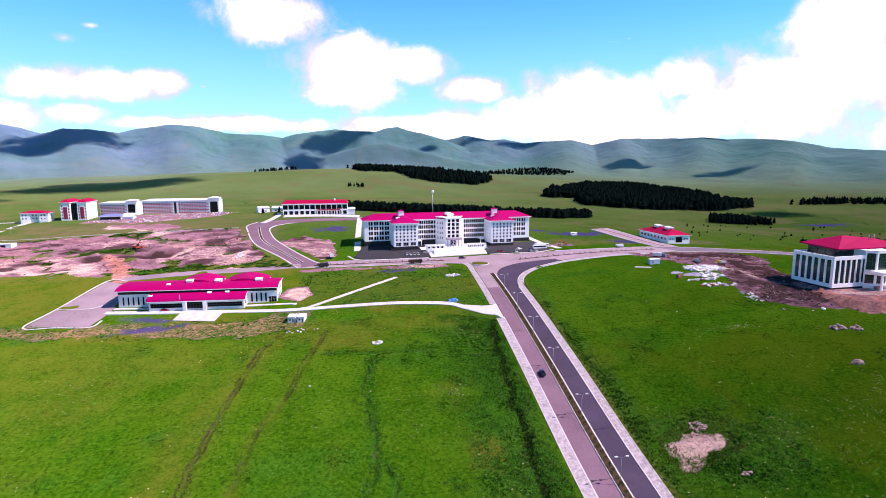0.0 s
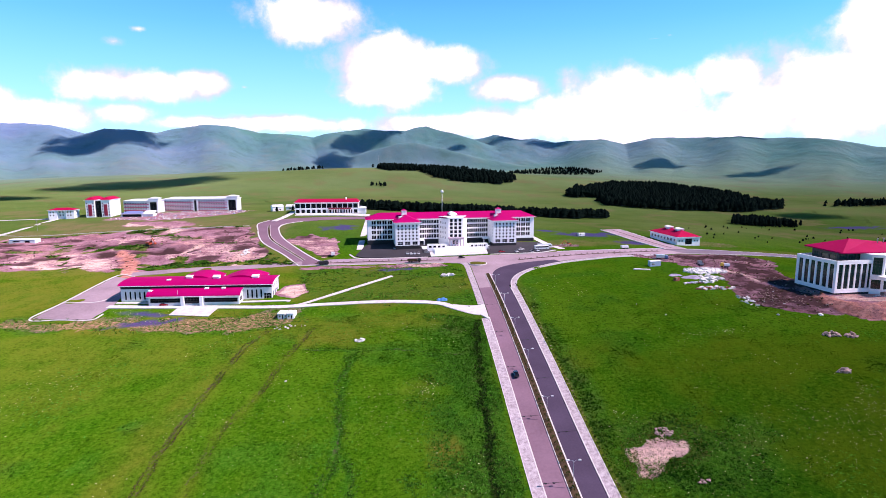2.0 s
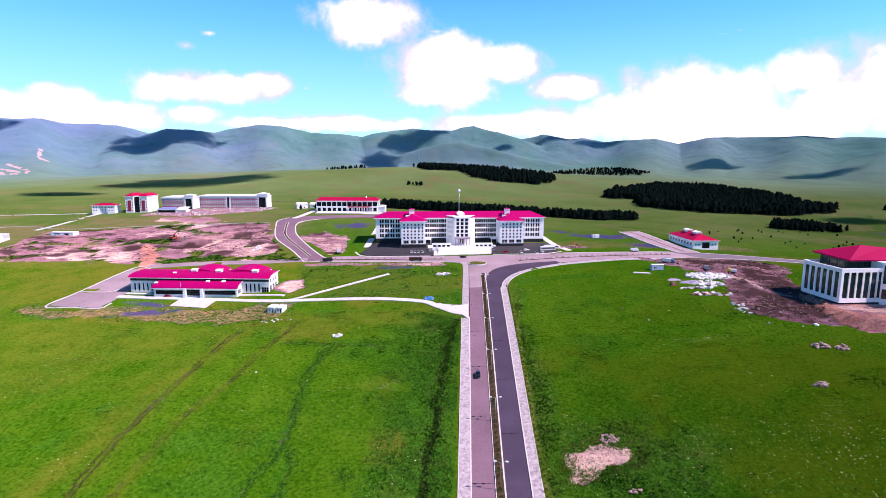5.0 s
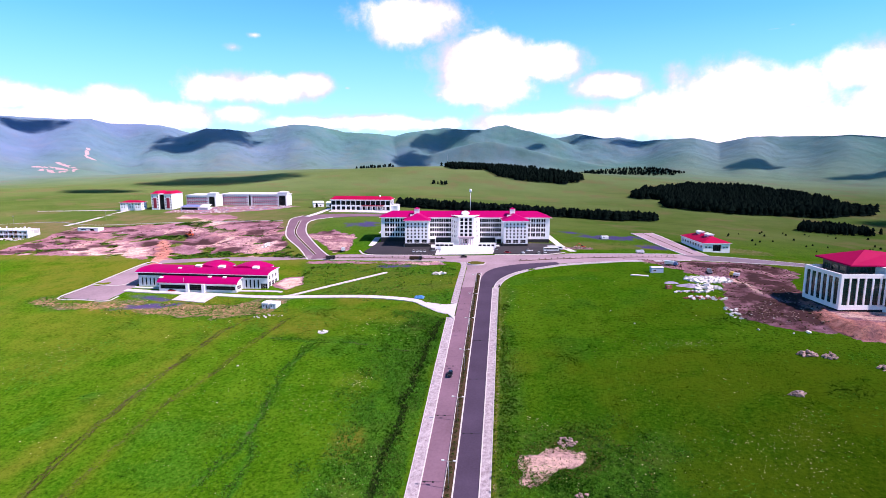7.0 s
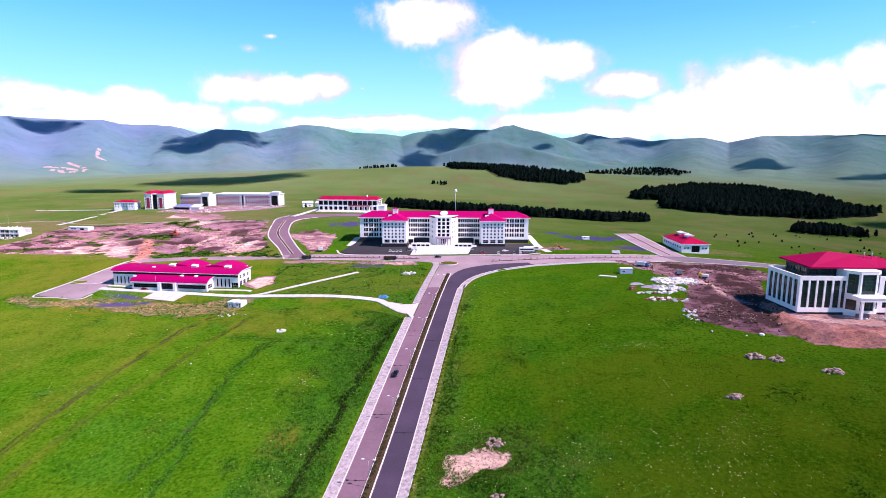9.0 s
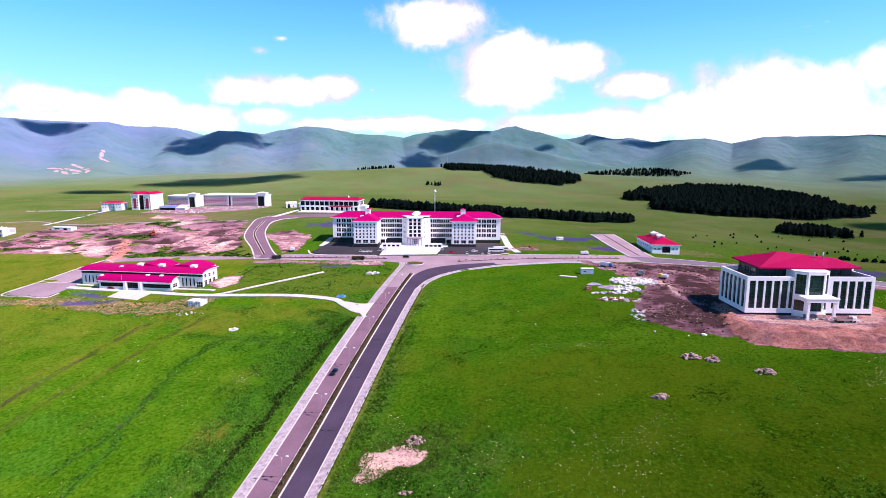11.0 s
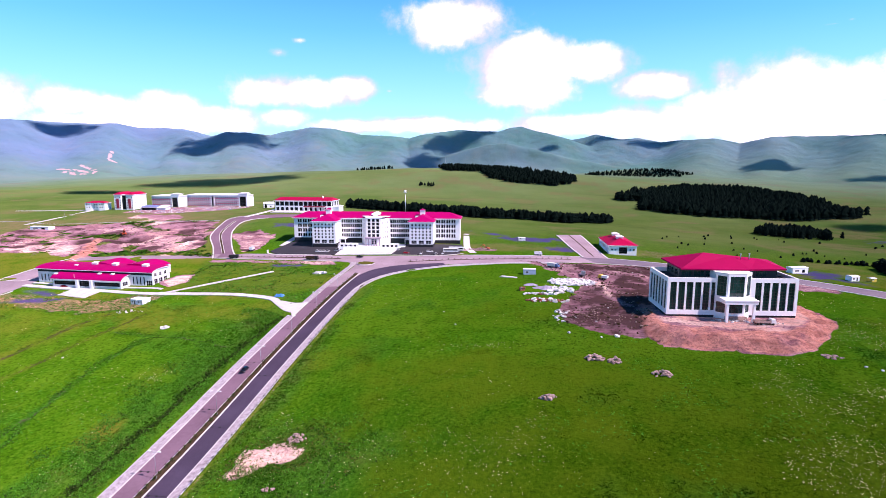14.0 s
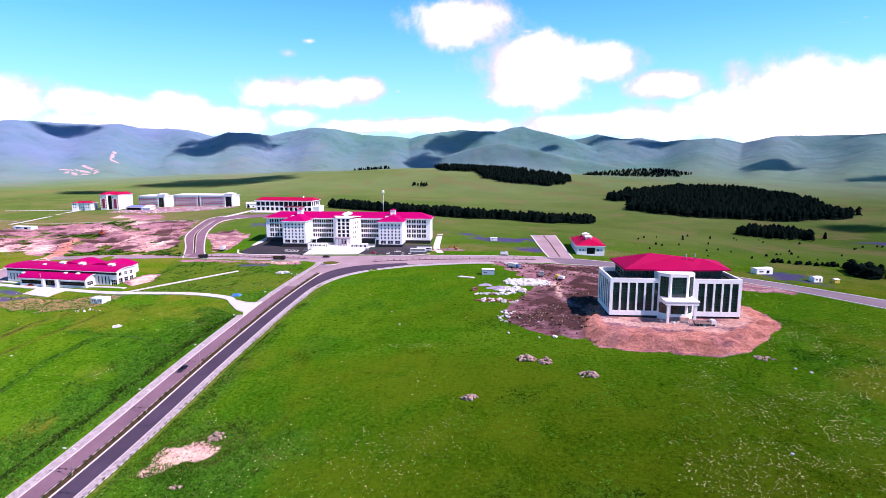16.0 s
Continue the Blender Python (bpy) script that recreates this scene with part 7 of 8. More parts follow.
def woodland(name, poly, spacing, hmin, hmax, seed, label, sides=6, tiers=3):
    rng = random.Random(seed)
    b = Build()
    xs, ys = [p[0] for p in poly], [p[1] for p in poly]
    gx, gy = np.meshgrid(np.arange(min(xs), max(xs), spacing), np.arange(min(ys), max(ys), spacing))
    j = np.random.RandomState(seed)
    gx, gy = gx + j.uniform(-0.5, 0.5, gx.shape) * spacing, gy + j.uniform(-0.5, 0.5, gy.shape) * spacing
    ok = inside(gx, gy, poly) + 8 * fractal(gx, gy, 40, seed, 3) > 0
    pts = np.c_[gx[ok], gy[ok]]
    zz = wood_z(pts[:, 0], pts[:, 1])
    for (x, y), z in zip(pts, zz):
        h = rng.uniform(hmin, hmax)
        conifer(b, x, y, float(z), h, h * rng.uniform(0.36, 0.52), rng, sides, tiers)
    return stuff(name, b, [M["needle"], M["bark"]], label, "wood")


def wood_z(x, y):
    """The far land as the ground sheet has it, with its swells."""
    rr = np.hypot(x - 30, y - 20)
    inner = (x > -470) & (x < 470) & (y > 70) & (y < 700)
    return np.where(inner, ground_z(x, y), ground_z(x, y) + swells(x, y, rr))


woodland("conifer_belt", [(-97, 552), (-35, 556), (30, 560), (90, 566), (140, 577), (172, 598), (168, 606), (120, 590), (60, 580), (-30, 574), (-92, 568)], 3.4, 7, 11, 3, "dense dark belt of young pines behind the main building", 7, 4)
woodland("pine_wood", [(201, 909), (245, 985), (314, 1050), (379, 1090), (450, 1090), (478, 1050), (496, 985), (502, 930), (486, 845), (500, 799), (458, 745), (387, 704), (317, 698), (272, 702), (245, 716), (218, 748), (252, 880), (220, 888)], 6.2, 9, 14, 5, "dark pine plantation on the plain")
woodland("pine_wood", [(-110, 1135), (-116, 1190), (-40, 1215), (40, 1190), (125, 1144), (173, 1114), (119, 1026), (94, 1030), (69, 1031), (-8, 1050), (-20, 1127)], 7.0, 8, 13, 7, "dark pine wood on the green hill")
woodland("pine_clump", [(297, 572), (322, 566), (346, 562), (366, 592), (350, 622), (320, 616)], 4.2, 6, 9, 17, "small dense clump of dark pines on the pasture")
woodland("scrub_wood", [(190, 1370), (300, 1345), (400, 1365), (440, 1410), (410, 1450), (320, 1430), (210, 1430)], 8, 5, 8, 19, "sparse dark trees on the gully's slope", 5, 2)
woodland("scrub_wood", [(-330, 1240), (-250, 1215), (-160, 1200), (-110, 1205), (-112, 1219), (-160, 1215), (-250, 1230), (-325, 1256)], 9, 5, 9, 23, "thin row of dark trees along the hill's brow", 5, 2)
woodland("pine_clump", [(-120, 955), (-88, 952), (-84, 972), (-116, 976)], 8, 5, 8, 29, "small clump of dark bushes on the green hill", 6, 3)
woodland("scrub_wood", [(560, 790), (700, 730), (760, 745), (640, 830)], 9, 7, 11, 13, "far dark tree line on the plain", 5, 2)


def tree_thing(x, y, h, seed, label="dark pine standing on the pasture", group="pines on the pasture", wide=1.0):
    rng = random.Random(seed)
    z = float(ground_z(x, y))
    base = thing("pine_tree", pose(x, y, z), label, "tree", group)
    b = Build()
    b.tube((0, 0, -0.4), (0, 0, h * 0.6), h * 0.03, h * 0.014, 6)
    part("trunk", b, M["bark"], base)
    b = Build()
    conifer(b, 0, 0, 0, h, h * rng.uniform(0.26, 0.36) * wide, rng, 9, 6)
    part("crown", b, [M["needle"], M["bark"]], base)


_t = random.Random(17)
for k in range(26):
    tree_thing(300 + _t.uniform(0, 52), 560 + _t.uniform(-7, 9) + 0.1 * k, _t.uniform(6, 9.5), 100 + k)
tree_thing(370, 574, 7, 140)
for k in range(34):
    tree_thing(306 + _t.uniform(0, 48), 372 + _t.uniform(0, 28), _t.uniform(5, 8.5), 150 + k, "broad dark pine beside the east road", "pines by the east road", 1.9)
for k in range(14):
    tree_thing(272 + 3.2 * k + _t.uniform(-1, 1), 412 + _t.uniform(-3, 4), _t.uniform(2.2, 4), 180 + k, "low spreading dark pine in a loose row", "low pines in a row", 2.2)
for k in range(48):
    tree_thing(_t.uniform(190, 420), _t.uniform(420, 540), _t.uniform(1.2, 2.2), 310 + k, "stunted young pine on open pasture", "young pines on the pasture", 1.7)
tree_thing(-166, 522, 5, 240, "round dark tree beside the white house", "trees by the canteen")
tree_thing(-152, 524, 5.5, 241, "round dark tree beside the white house", "trees by the canteen")


# ---- stones and rubble ----
def stone_mesh(seed, mat):
    rng = random.Random(seed)
    bm = bmesh.new()
    bmesh.ops.create_icosphere(bm, subdivisions=1, radius=0.5)
    for v in bm.verts:
        v.co *= rng.uniform(0.72, 1.2)
        v.co.z *= 0.7
    me = bpy.data.meshes.new("stone")
    bm.to_mesh(me)
    bm.free()
    me.materials.append(M[mat])
    return me


def slab_mesh(seed, mat):
    rng = random.Random(seed)
    b = Build()
    w, d, h = rng.uniform(0.5, 1.0), rng.uniform(0.35, 0.6), rng.uniform(0.15, 0.4)
    b.box(-w, w, -d, d, -h, h)
    return b.mesh("block", [M[mat]])


STONES = [stone_mesh(k, "rock") for k in range(5)]
BLOCKS = [slab_mesh(20 + k, "rubble_white") for k in range(5)]
BRICKS = [slab_mesh(40 + k, "brick") for k in range(3)]


def heap(name, x, y, rx, ry, count, size, high, meshes, piece, label, category, seed, group=""):
    rng = random.Random(seed)
    base = thing(name, pose(x, y, float(ground_z(x, y))), label, category, group)
    for k in range(count):
        a, q = rng.uniform(0, 6.283), math.sqrt(rng.random())
        px, py = rx * q * math.cos(a), ry * q * math.sin(a)
        s = size * rng.uniform(0.5, 1.3)
        gz = float(ground_z(x + px, y + py)) - base.matrix_basis.translation.z
        z = gz + s * 0.15 + high * max(0, 1 - q) * rng.uniform(0.2, 1.0)
        m = Matrix.LocRotScale((px, py, z), Euler((rng.uniform(-0.4, 0.4), rng.uniform(-0.4, 0.4), rng.uniform(0, 6.28))), (s, s * rng.uniform(0.7, 1.2), s))
        part(piece, rng.choice(meshes), None, base, at=m)
    return base


G = "stone heaps in the meadow"
heap("stone_heap", 122, 207, 3.4, 2.2, 64, 1.15, 2.0, STONES, "stone", "low heap of pinkish cleared field stones", "stone heap", 1, G)
heap("stone_heap", 128.8, 205.4, 2.4, 2.0, 44, 1.05, 1.8, STONES, "stone", "low heap of pinkish cleared field stones", "stone heap", 2, G)
heap("stone_heap", 142.8, 196.8, 3.2, 1.8, 46, 1.1, 1.7, STONES, "stone", "low heap of grey-brown field stones in the grass", "stone heap", 3, G)
heap("stone_heap", 106, 179.6, 2.8, 1.6, 44, 1.05, 1.6, STONES, "stone", "low heap of grey-brown field stones in the grass", "stone heap", 4, G)
heap("stone_heap", 202, 216.6, 3.6, 1.8, 34, 1.0, 0.8, STONES, "stone", "dark heap of stones at the foot of the spoil bank", "stone heap", 5, G)
heap("stone_heap", 32.5, 158.2, 2.8, 2.2, 50, 0.9, 1.5, STONES, "stone", "heap of pale stones beside the bare patch", "stone heap", 6, G)
heap("stone_heap", 34.0, 136.5, 2.0, 1.0, 22, 0.7, 0.5, STONES, "stone", "few pale blocks in the grass by the bare patch", "stone heap", 7, G)
heap("block_stack", 118, 297, 11.5, 7.0, 290, 1.12, 1.2, BLOCKS, "block", "spread of stacked white building blocks", "building blocks", 8)
heap("block_stack", 112, 281, 6.0, 6.5, 60, 1.1, 0.6, BLOCKS, "block", "loose white building blocks on trodden earth", "building blocks", 9)
heap("brick_rubble", 106, 264.5, 10.0, 2.4, 70, 0.95, 0.5, BRICKS + BLOCKS[:1], "brick", "scattered red bricks and broken blocks", "rubble", 10)
heap("brick_rubble", 103, 274, 8.0, 1.3, 34, 0.9, 0.5, BRICKS[:1] + BLOCKS, "brick", "row of broken blocks on the grass", "rubble", 11)
heap("stone_heap", 124, 247, 14.0, 12.0, 130, 0.5, 0.3, STONES, "stone", "scatter of stones over dark dug earth", "stone heap", 12)
heap("brick_rubble", 112, 246, 4.0, 8.0, 26, 0.8, 0.3, BLOCKS + STONES[:1], "block", "scatter of pale broken blocks", "rubble", 13)
heap("stone_heap", 183, 243.4, 14, 2.2, 46, 0.6, 0.3, BLOCKS, "block", "scatter of pale offcuts before the new building", "rubble", 14)
heap("rubble_heap", -153.5, 377, 2.0, 6.5, 40, 0.9, 0.4, BLOCKS, "block", "heap of white rubble on bare soil", "rubble", 15)
heap("rubble_heap", -70, 339, 30, 1.8, 70, 0.9, 0.5, STONES, "stone", "line of stones along the boulevard bank", "rubble", 16)
heap("rubble_heap", -23.5, 312.5, 3.4, 1.4, 18, 1.3, 0.5, BLOCKS, "block", "pale flat rubble in rank weeds", "rubble", 17)
heap("earth_heap", 62, 382, 10, 2.2, 60, 1.3, 1.0, STONES, "stone", "heaps of brown stones beside the boulevard", "stone heap", 18)
heap("rubble_heap", -66, 232, 2.0, 1.2, 16, 0.9, 0.4, BLOCKS, "block", "few pale stones at the end of a furrow", "rubble", 19)
heap("rubble_heap", -100, 252, 9, 3, 24, 0.6, 0.2, BLOCKS + STONES, "stone", "loose stones beside the site cabins", "rubble", 20)
for x, y, s in ((-90.6, 201.5, 1.0), (114, 228.4, 1.7), (131.8, 226.6, 2.4), (126, 225.5, 1.0), (-86, 176, 0.6), (68, 236, 0.9), (60.5, 250, 0.7), (209, 210, 1.4), (213, 208, 1.2), (233, 180, 1.2), (190, 160, 1.3)):
    ob = new("boulder", STONES[1].copy())
    ob.data.materials[0] = M["rubble_white"]
    ob.matrix_basis = Matrix.LocRotScale((x, y, float(ground_z(x, y)) + 0.15 * s), Euler((0.1, 0.2, x)), (s, s * 0.8, s * 0.8))
    tagged(ob, "single white boulder lying in the grass", "boulder", "white boulders")


def yard_litter():
    """Building rubbish before the dormitories, too small to count."""
    rng = random.Random(31)
    b = Build()
    pts = scatter(700, lambda x, y: np.clip(0.6 + fractal(x, y, 8, 91, 3), 0, 1) * (inside(x, y, DORM_YARD) > 0), -310, -200, 500, 575, 9)
    for x, y, z in pts:
        s = rng.uniform(0.25, 0.9)
        a = rng.uniform(0, 3.14)
        c, d = math.cos(a) * s, math.sin(a) * s
        h = rng.uniform(0.2, 0.8)
        k = rng.choice((0, 0, 0, 1, 1, 1, 1, 2))
        n = len(b.v)
        b.prism([(x - c, y - d), (x + d * 0.7, y - c * 0.7), (x + c, y + d), (x - d * 0.7, y + c * 0.7)], z - 0.2, z + h, mat=k)
    stuff("yard_rubble", b, [M["rubble_white"], M["rock"], M["blue_roof"]], "pale building rubble strewn before the dormitories", "rubble")
    b = Build()
    pts = scatter(420, lambda x, y: 0.5 * (inside(x, y, SOIL_WEST) > 2) * (fractal(x, y, 12, 93, 3) > 0.0), -345, -130, 345, 455, 10)
    for x, y, z in pts:
        s = rng.uniform(0.2, 0.55)
        b.prism([(x - s, y - s * 0.5), (x + s * 0.6, y - s * 0.7), (x + s, y + s * 0.4), (x - s * 0.4, y + s * 0.8)], z - 0.3, z + rng.uniform(0.1, 0.5), mat=1 if rng.random() < 0.06 else rng.choice((0, 2, 2)))
    stuff("loose_stones", b, [M["rock"], M["rubble_white"], M["soil"]], "loose stones over the dug red earth", "stones")


def site_clods():
    """Clods and stones over the dug ground of the building site, and the scrub that has taken the old spoil."""
    rng = random.Random(37)
    b = Build()
    for x, y, z in scatter(1300, lambda x, y: np.clip(0.5 + fractal(x, y, 9, 97, 3), 0, 1) * (inside(x, y, SOIL_EAST) > 0.5) * (inside(x, y, PAD) < -1), 84, 178, 224, 354, 12):
        s = rng.uniform(0.15, 0.42) * (1.8 if rng.random() < 0.08 else 1)
        b.prism([(x - s, y - s * 0.5), (x + s * 0.6, y - s * 0.7), (x + s, y + s * 0.4), (x - s * 0.4, y + s * 0.8)], z - 0.3, z + s * rng.uniform(0.3, 0.9), mat=1 if rng.random() < 0.02 else rng.choice((0, 2, 2, 2, 2)))
    stuff("loose_stones", b, [M["rock"], M["rubble_white"], M["soil"]], "dark clods and stones over the dug building site", "stones")
    b = Build()

    def scrub(x, y):
        cover, _ = cover_of(x, y)
        return np.clip(0.55 - cover[0], 0, 1) * np.clip(0.5 + fractal(x, y, 6, 99, 3), 0, 1) * (inside(x, y, SOIL_WEST) > 0)

    for x, y, z in scatter(4200, scrub, -345, -112, 342, 455, 13):
        blade_clump(b, x, y, z, rng.uniform(0.4, 1.0), rng.uniform(0.2, 0.6), 4, rng, rng.random() < 0.4)
    stuff("rough_weeds", b, [M["weed"], M["shrub"]], "dark scrub and weeds on the old spoil ground", "weeds")


site_clods()
yard_litter()


# ---- vehicles ----
def loft(b, sections, mat=0):
    """Closed skin through matching rings of points."""
    n = len(sections[0])
    base = len(b.v)
    for s in sections:
        b.v += [tuple(p) for p in s]
    for i in range(len(sections) - 1):
        for k in range(n):
            q = (base + i * n + k, base + i * n + (k + 1) % n, base + (i + 1) * n + (k + 1) % n, base + (i + 1) * n + k)
            b.f.append(q)
            b.m.append(mat)
    b.f += [tuple(base + k for k in reversed(range(n))), tuple(base + (len(sections) - 1) * n + k for k in range(n))]
    b.m += [mat, mat]


def car_ring(x, w, z0, z1, r=0.12):
    return [(x, -w + r, z0), (x, w - r, z0), (x, w, z0 + r), (x, w, z1 - r), (x, w - r, z1), (x, -w + r, z1), (x, -w, z1 - r), (x, -w, z0 + r)]


CARS = {}


def car(x, y, turn, paint, label, group=""):
    z = float(far(x, y)) + 0.06
    if paint in CARS:
        ob = copy_thing(CARS[paint], pose(x, y, z, 0, 0, turn))
        return tagged(ob, label, "car", group)
    base = thing("car", pose(x, y, z, 0, 0, turn), label, "car", group)
    b = Build()
    loft(b, [car_ring(-2.15, 0.72, 0.35, 0.8), car_ring(-2.05, 0.84, 0.25, 0.93), car_ring(-1.0, 0.88, 0.22, 0.95), car_ring(0.9, 0.88, 0.22, 0.92), car_ring(1.9, 0.84, 0.25, 0.78), car_ring(2.12, 0.7, 0.35, 0.66)])
    body = part("body", b, M["car_" + paint], base, smooth=False)
    b = Build()
    loft(b, [car_ring(-1.95, 0.70, 0.88, 1.0, 0.05), car_ring(-1.35, 0.66, 0.9, 1.38, 0.08), car_ring(0.1, 0.66, 0.9, 1.42, 0.08), car_ring(1.05, 0.72, 0.86, 0.98, 0.05)])
    part("windows", b, M["glass"], base)
    b = Build()
    loft(b, [car_ring(-1.4, 0.64, 1.36, 1.43, 0.03), car_ring(0.12, 0.64, 1.4, 1.46, 0.03)])
    part("roof", b, M["car_" + paint], base)
    for sx in (-1.3, 1.3):
        for sy in (-0.8, 0.8):
            w = Build()
            w.tube((sx, sy - 0.1, 0.32), (sx, sy + 0.1, 0.32), 0.32, 0.32, 12)
            wheel = part("wheel", w, M["tyre"], base)
            w = Build()
            s = 1 if sy > 0 else -1
            w.tube((sx, sy + s * 0.1, 0.32), (sx, sy + s * 0.115, 0.32), 0.19, 0.17, 10)
            part("rim", w, M["steel"], wheel)
    CARS[paint] = base
    return base


car(-6.0, 196.0, -90, "black", "black saloon car on the avenue")
P = "cars parked before the main building"
for x, y, a in ((-46.5, 363.6, 96), (-44.1, 362.9, 96), (-41.7, 363.1, 96), (-39.2, 363.3, 96), (25.2, 362.4, 98), (29.5, 369.2, 20), (39.2, 364.2, 98), (-50, 377.5, 96)):
    car(x, y, a, "white", "white saloon parked on dark asphalt", P)
for x, y, a in ((-33.5, 366.0, 10), (7.6, 372, 96), (-55, 377.0, 96), (35.2, 362.2, 96), (-46, 377.8, 96)):
    car(x, y, a, "silver", "silver-grey saloon parked on dark asphalt", P)
for x, y, a in ((-42.5, 377.9, 96), (15.3, 362.6, 5)):
    car(x, y, a, "red", "dark red saloon parked on dark asphalt", P)
car(-168.5, 284.6, 8, "red", "red saloon parked by the sports hall path")
car(-12.2, 350.0, 5, "black", "black saloon car on the boulevard")
car(-38.5, 378.2, 96, "black", "black saloon parked on dark asphalt", P)


def lorry(x, y, turn, cab, box, label, length=7.0, high=1.5, tipper=False, z=None):
    z = float(far(x, y)) + 0.06 if z is None else z
    base = thing("lorry", pose(x, y, z, 0, 0, turn), label, "lorry")
    b = Build()
    loft(b, [car_ring(length / 2 - 1.9, 1.1, 0.6, 2.5, 0.1), car_ring(length / 2 - 0.5, 1.1, 0.6, 2.5, 0.15), car_ring(length / 2, 1.05, 0.6, 1.6, 0.15)])
    c = part("cab", b, M[cab], base)
    b = Build()
    b.box(length / 2 - 0.52, length / 2 - 0.18, -0.95, 0.95, 1.62, 2.3)
    part("windscreen", b, M["glass"], c)
    b = Build()
    b.box(-length / 2, length / 2 - 1.9, -0.5, 0.5, 0.55, 0.85)
    part("chassis", b, M["plinth"], base)
    b = Build()
    x0, x1 = -length / 2, length / 2 - 2.1
    if tipper:
        b.box(x0, x1, -1.15, 1.15, 0.9, 1.1)
        for q in ((x0, x0 + 0.1, -1.15, 1.15), (x1 - 0.1, x1, -1.15, 1.15), (x0 + 0.1, x1 - 0.1, -1.15, -1.05), (x0 + 0.1, x1 - 0.1, 1.05, 1.15)):
            b.box(*q, 1.1, 1.1 + high * 0.7)
    else:
        b.box(x0, x1, -1.15, 1.15, 0.9, 0.9 + high)
    part("load_bed", b, M[box], base)
    for sx in (-length / 2 + 1.1, -length / 2 + 2.3, length / 2 - 1.1):
        for sy in (-0.95, 0.95):
            w = Build()
            w.tube((sx, sy - 0.15, 0.48), (sx, sy + 0.15, 0.48), 0.48, 0.48, 12)
            part("wheel", w, M["tyre"], base)
    return base


lorry(-42, 344.0, 2, "plinth", "soil", "brown tipper lorry on the boulevard", 8, tipper=True)
lorry(109, 331.5, -30, "blue", "car_white", "blue and white lorry on the dirt track", 7, 1.8, z=float(ground_z(109, 331.5)))
lorry(188.5, 241.0, 8, "car_white", "rock", "brownish flat-bed lorry with white cab parked before the new building", 8, 0.9, tipper=True, z=PAD_Z + 0.1)
lorry(-98, 346.5, 20, "plinth", "plinth", "dark lorry at the end of the boulevard", 6, 1.4)
lorry(-94.5, 364, 100, "car_white", "car_white", "white van beside the loop road", 5.5, 1.7)
lorry(134, 306, 150, "yellow", "car_white", "white and yellow loader lorry on the building site", 5, 1.2, z=float(ground_z(134, 306)))
lorry(124.5, 315, 80, "car_silver", "car_silver", "grey pick-up on the building site", 5, 0.7, True, z=float(ground_z(124.5, 315)))
lorry(100, 369, 5, "car_white", "car_white", "white van standing on the boulevard", 5, 1.4)


def coach(x, y, turn, label):
    base = thing("bus", pose(x, y, float(far(x, y)) + 0.06, 0, 0, turn), label, "bus")
    b = Build()
    loft(b, [car_ring(-5.0, 1.15, 0.4, 2.9, 0.2), car_ring(4.6, 1.15, 0.4, 2.9, 0.2), car_ring(5.0, 1.1, 0.5, 2.6, 0.25)])
    part("body", b, M["car_white"], base)
    b = Build()
    b.box(-4.7, 4.4, -1.17, 1.17, 1.5, 2.3)
    part("windows", b, M["glass"], base)
    for sx in (-3.0, 3.0):
        for sy in (-1.0, 1.0):
            w = Build()
            w.tube((sx, sy - 0.15, 0.45), (sx, sy + 0.15, 0.45), 0.45, 0.45, 12)
            part("wheel", w, M["tyre"], base)


coach(43.5, 369.5, 8, "white coach parked at the edge of the car park")
coach(46.5, 374.5, 8, "white coach parked at the edge of the car park")


def excavator(x, y, turn, size=1.0):
    base = thing("excavator", pose(x, y, float(ground_z(x, y)), 0, 0, turn) @ Matrix.Diagonal((size, size, size, 1)), "orange tracked excavator standing in the pit", "excavator")
    for s in (-1.15, 1.15):
        b = Build()
        b.prism([(-2.2, s - 0.35), (2.2, s - 0.35), (2.2, s + 0.35), (-2.2, s + 0.35)], 0.0, 0.9)
        part("track", b, M["tyre"], base)
    b = Build()
    b.box(-2.4, 1.6, -1.3, 1.3, 1.0, 2.4)
    part("body", b, M["orange"], base)
    b = Build()
    b.box(0.4, 1.9, 0.1, 1.3, 2.4, 3.5)
    part("cab", b, M["glass"], base)
    for a, c, r in (((1.5, -0.3, 2.2), (5.0, -0.3, 5.6), 0.35), ((5.0, -0.3, 5.6), (7.6, -0.3, 2.6), 0.28)):
        b = Build()
        b.tube(a, c, r, r * 0.8, 6)
        part("boom", b, M["orange"], base)
    b = Build()
    b.prism([(7.0, -0.9), (8.3, -0.9), (8.3, 0.3), (7.0, 0.3)], 1.6, 2.8)
    part("bucket", b, M["orange"], base)


excavator(-228, 404, -35)
excavator(66, 383.5, 160, 0.6)


# ---- huts and containers ----
def cabin(name, x, y, turn, w, d, h, wall, roof, label, door=True):
    base = thing(name, pose(x, y, float(ground_z(x, y)), 0, 0, turn), label, "cabin")
    b = Build()
    holes = [(w * 0.15, w * 0.42, 0.9, 1.9)] + ([(w * 0.6, w * 0.8, 0.1, 2.05)] if door else [])
    ps = facade(b, (0, 0), 0, w, -0.8, h, holes, deep=0.1)
    facade(b, (w, 0), 90, d, -0.8, h, [])
    facade(b, (w, d), 180, w, -0.8, h, [])
    facade(b, (0, d), 270, d, -0.8, h, [])
    body = part("wall", b, M[wall], base)
    windows(body, ps[:1], "cross")
    if door:
        windows(body, ps[1:], "plain", name="door")
    b = Build()
    hip(b, 0, w, 0, d, h, 0.35, 0.15, 0.12, (0.05, 0.05))
    part("roof", b, [M[roof], M[roof]], base)


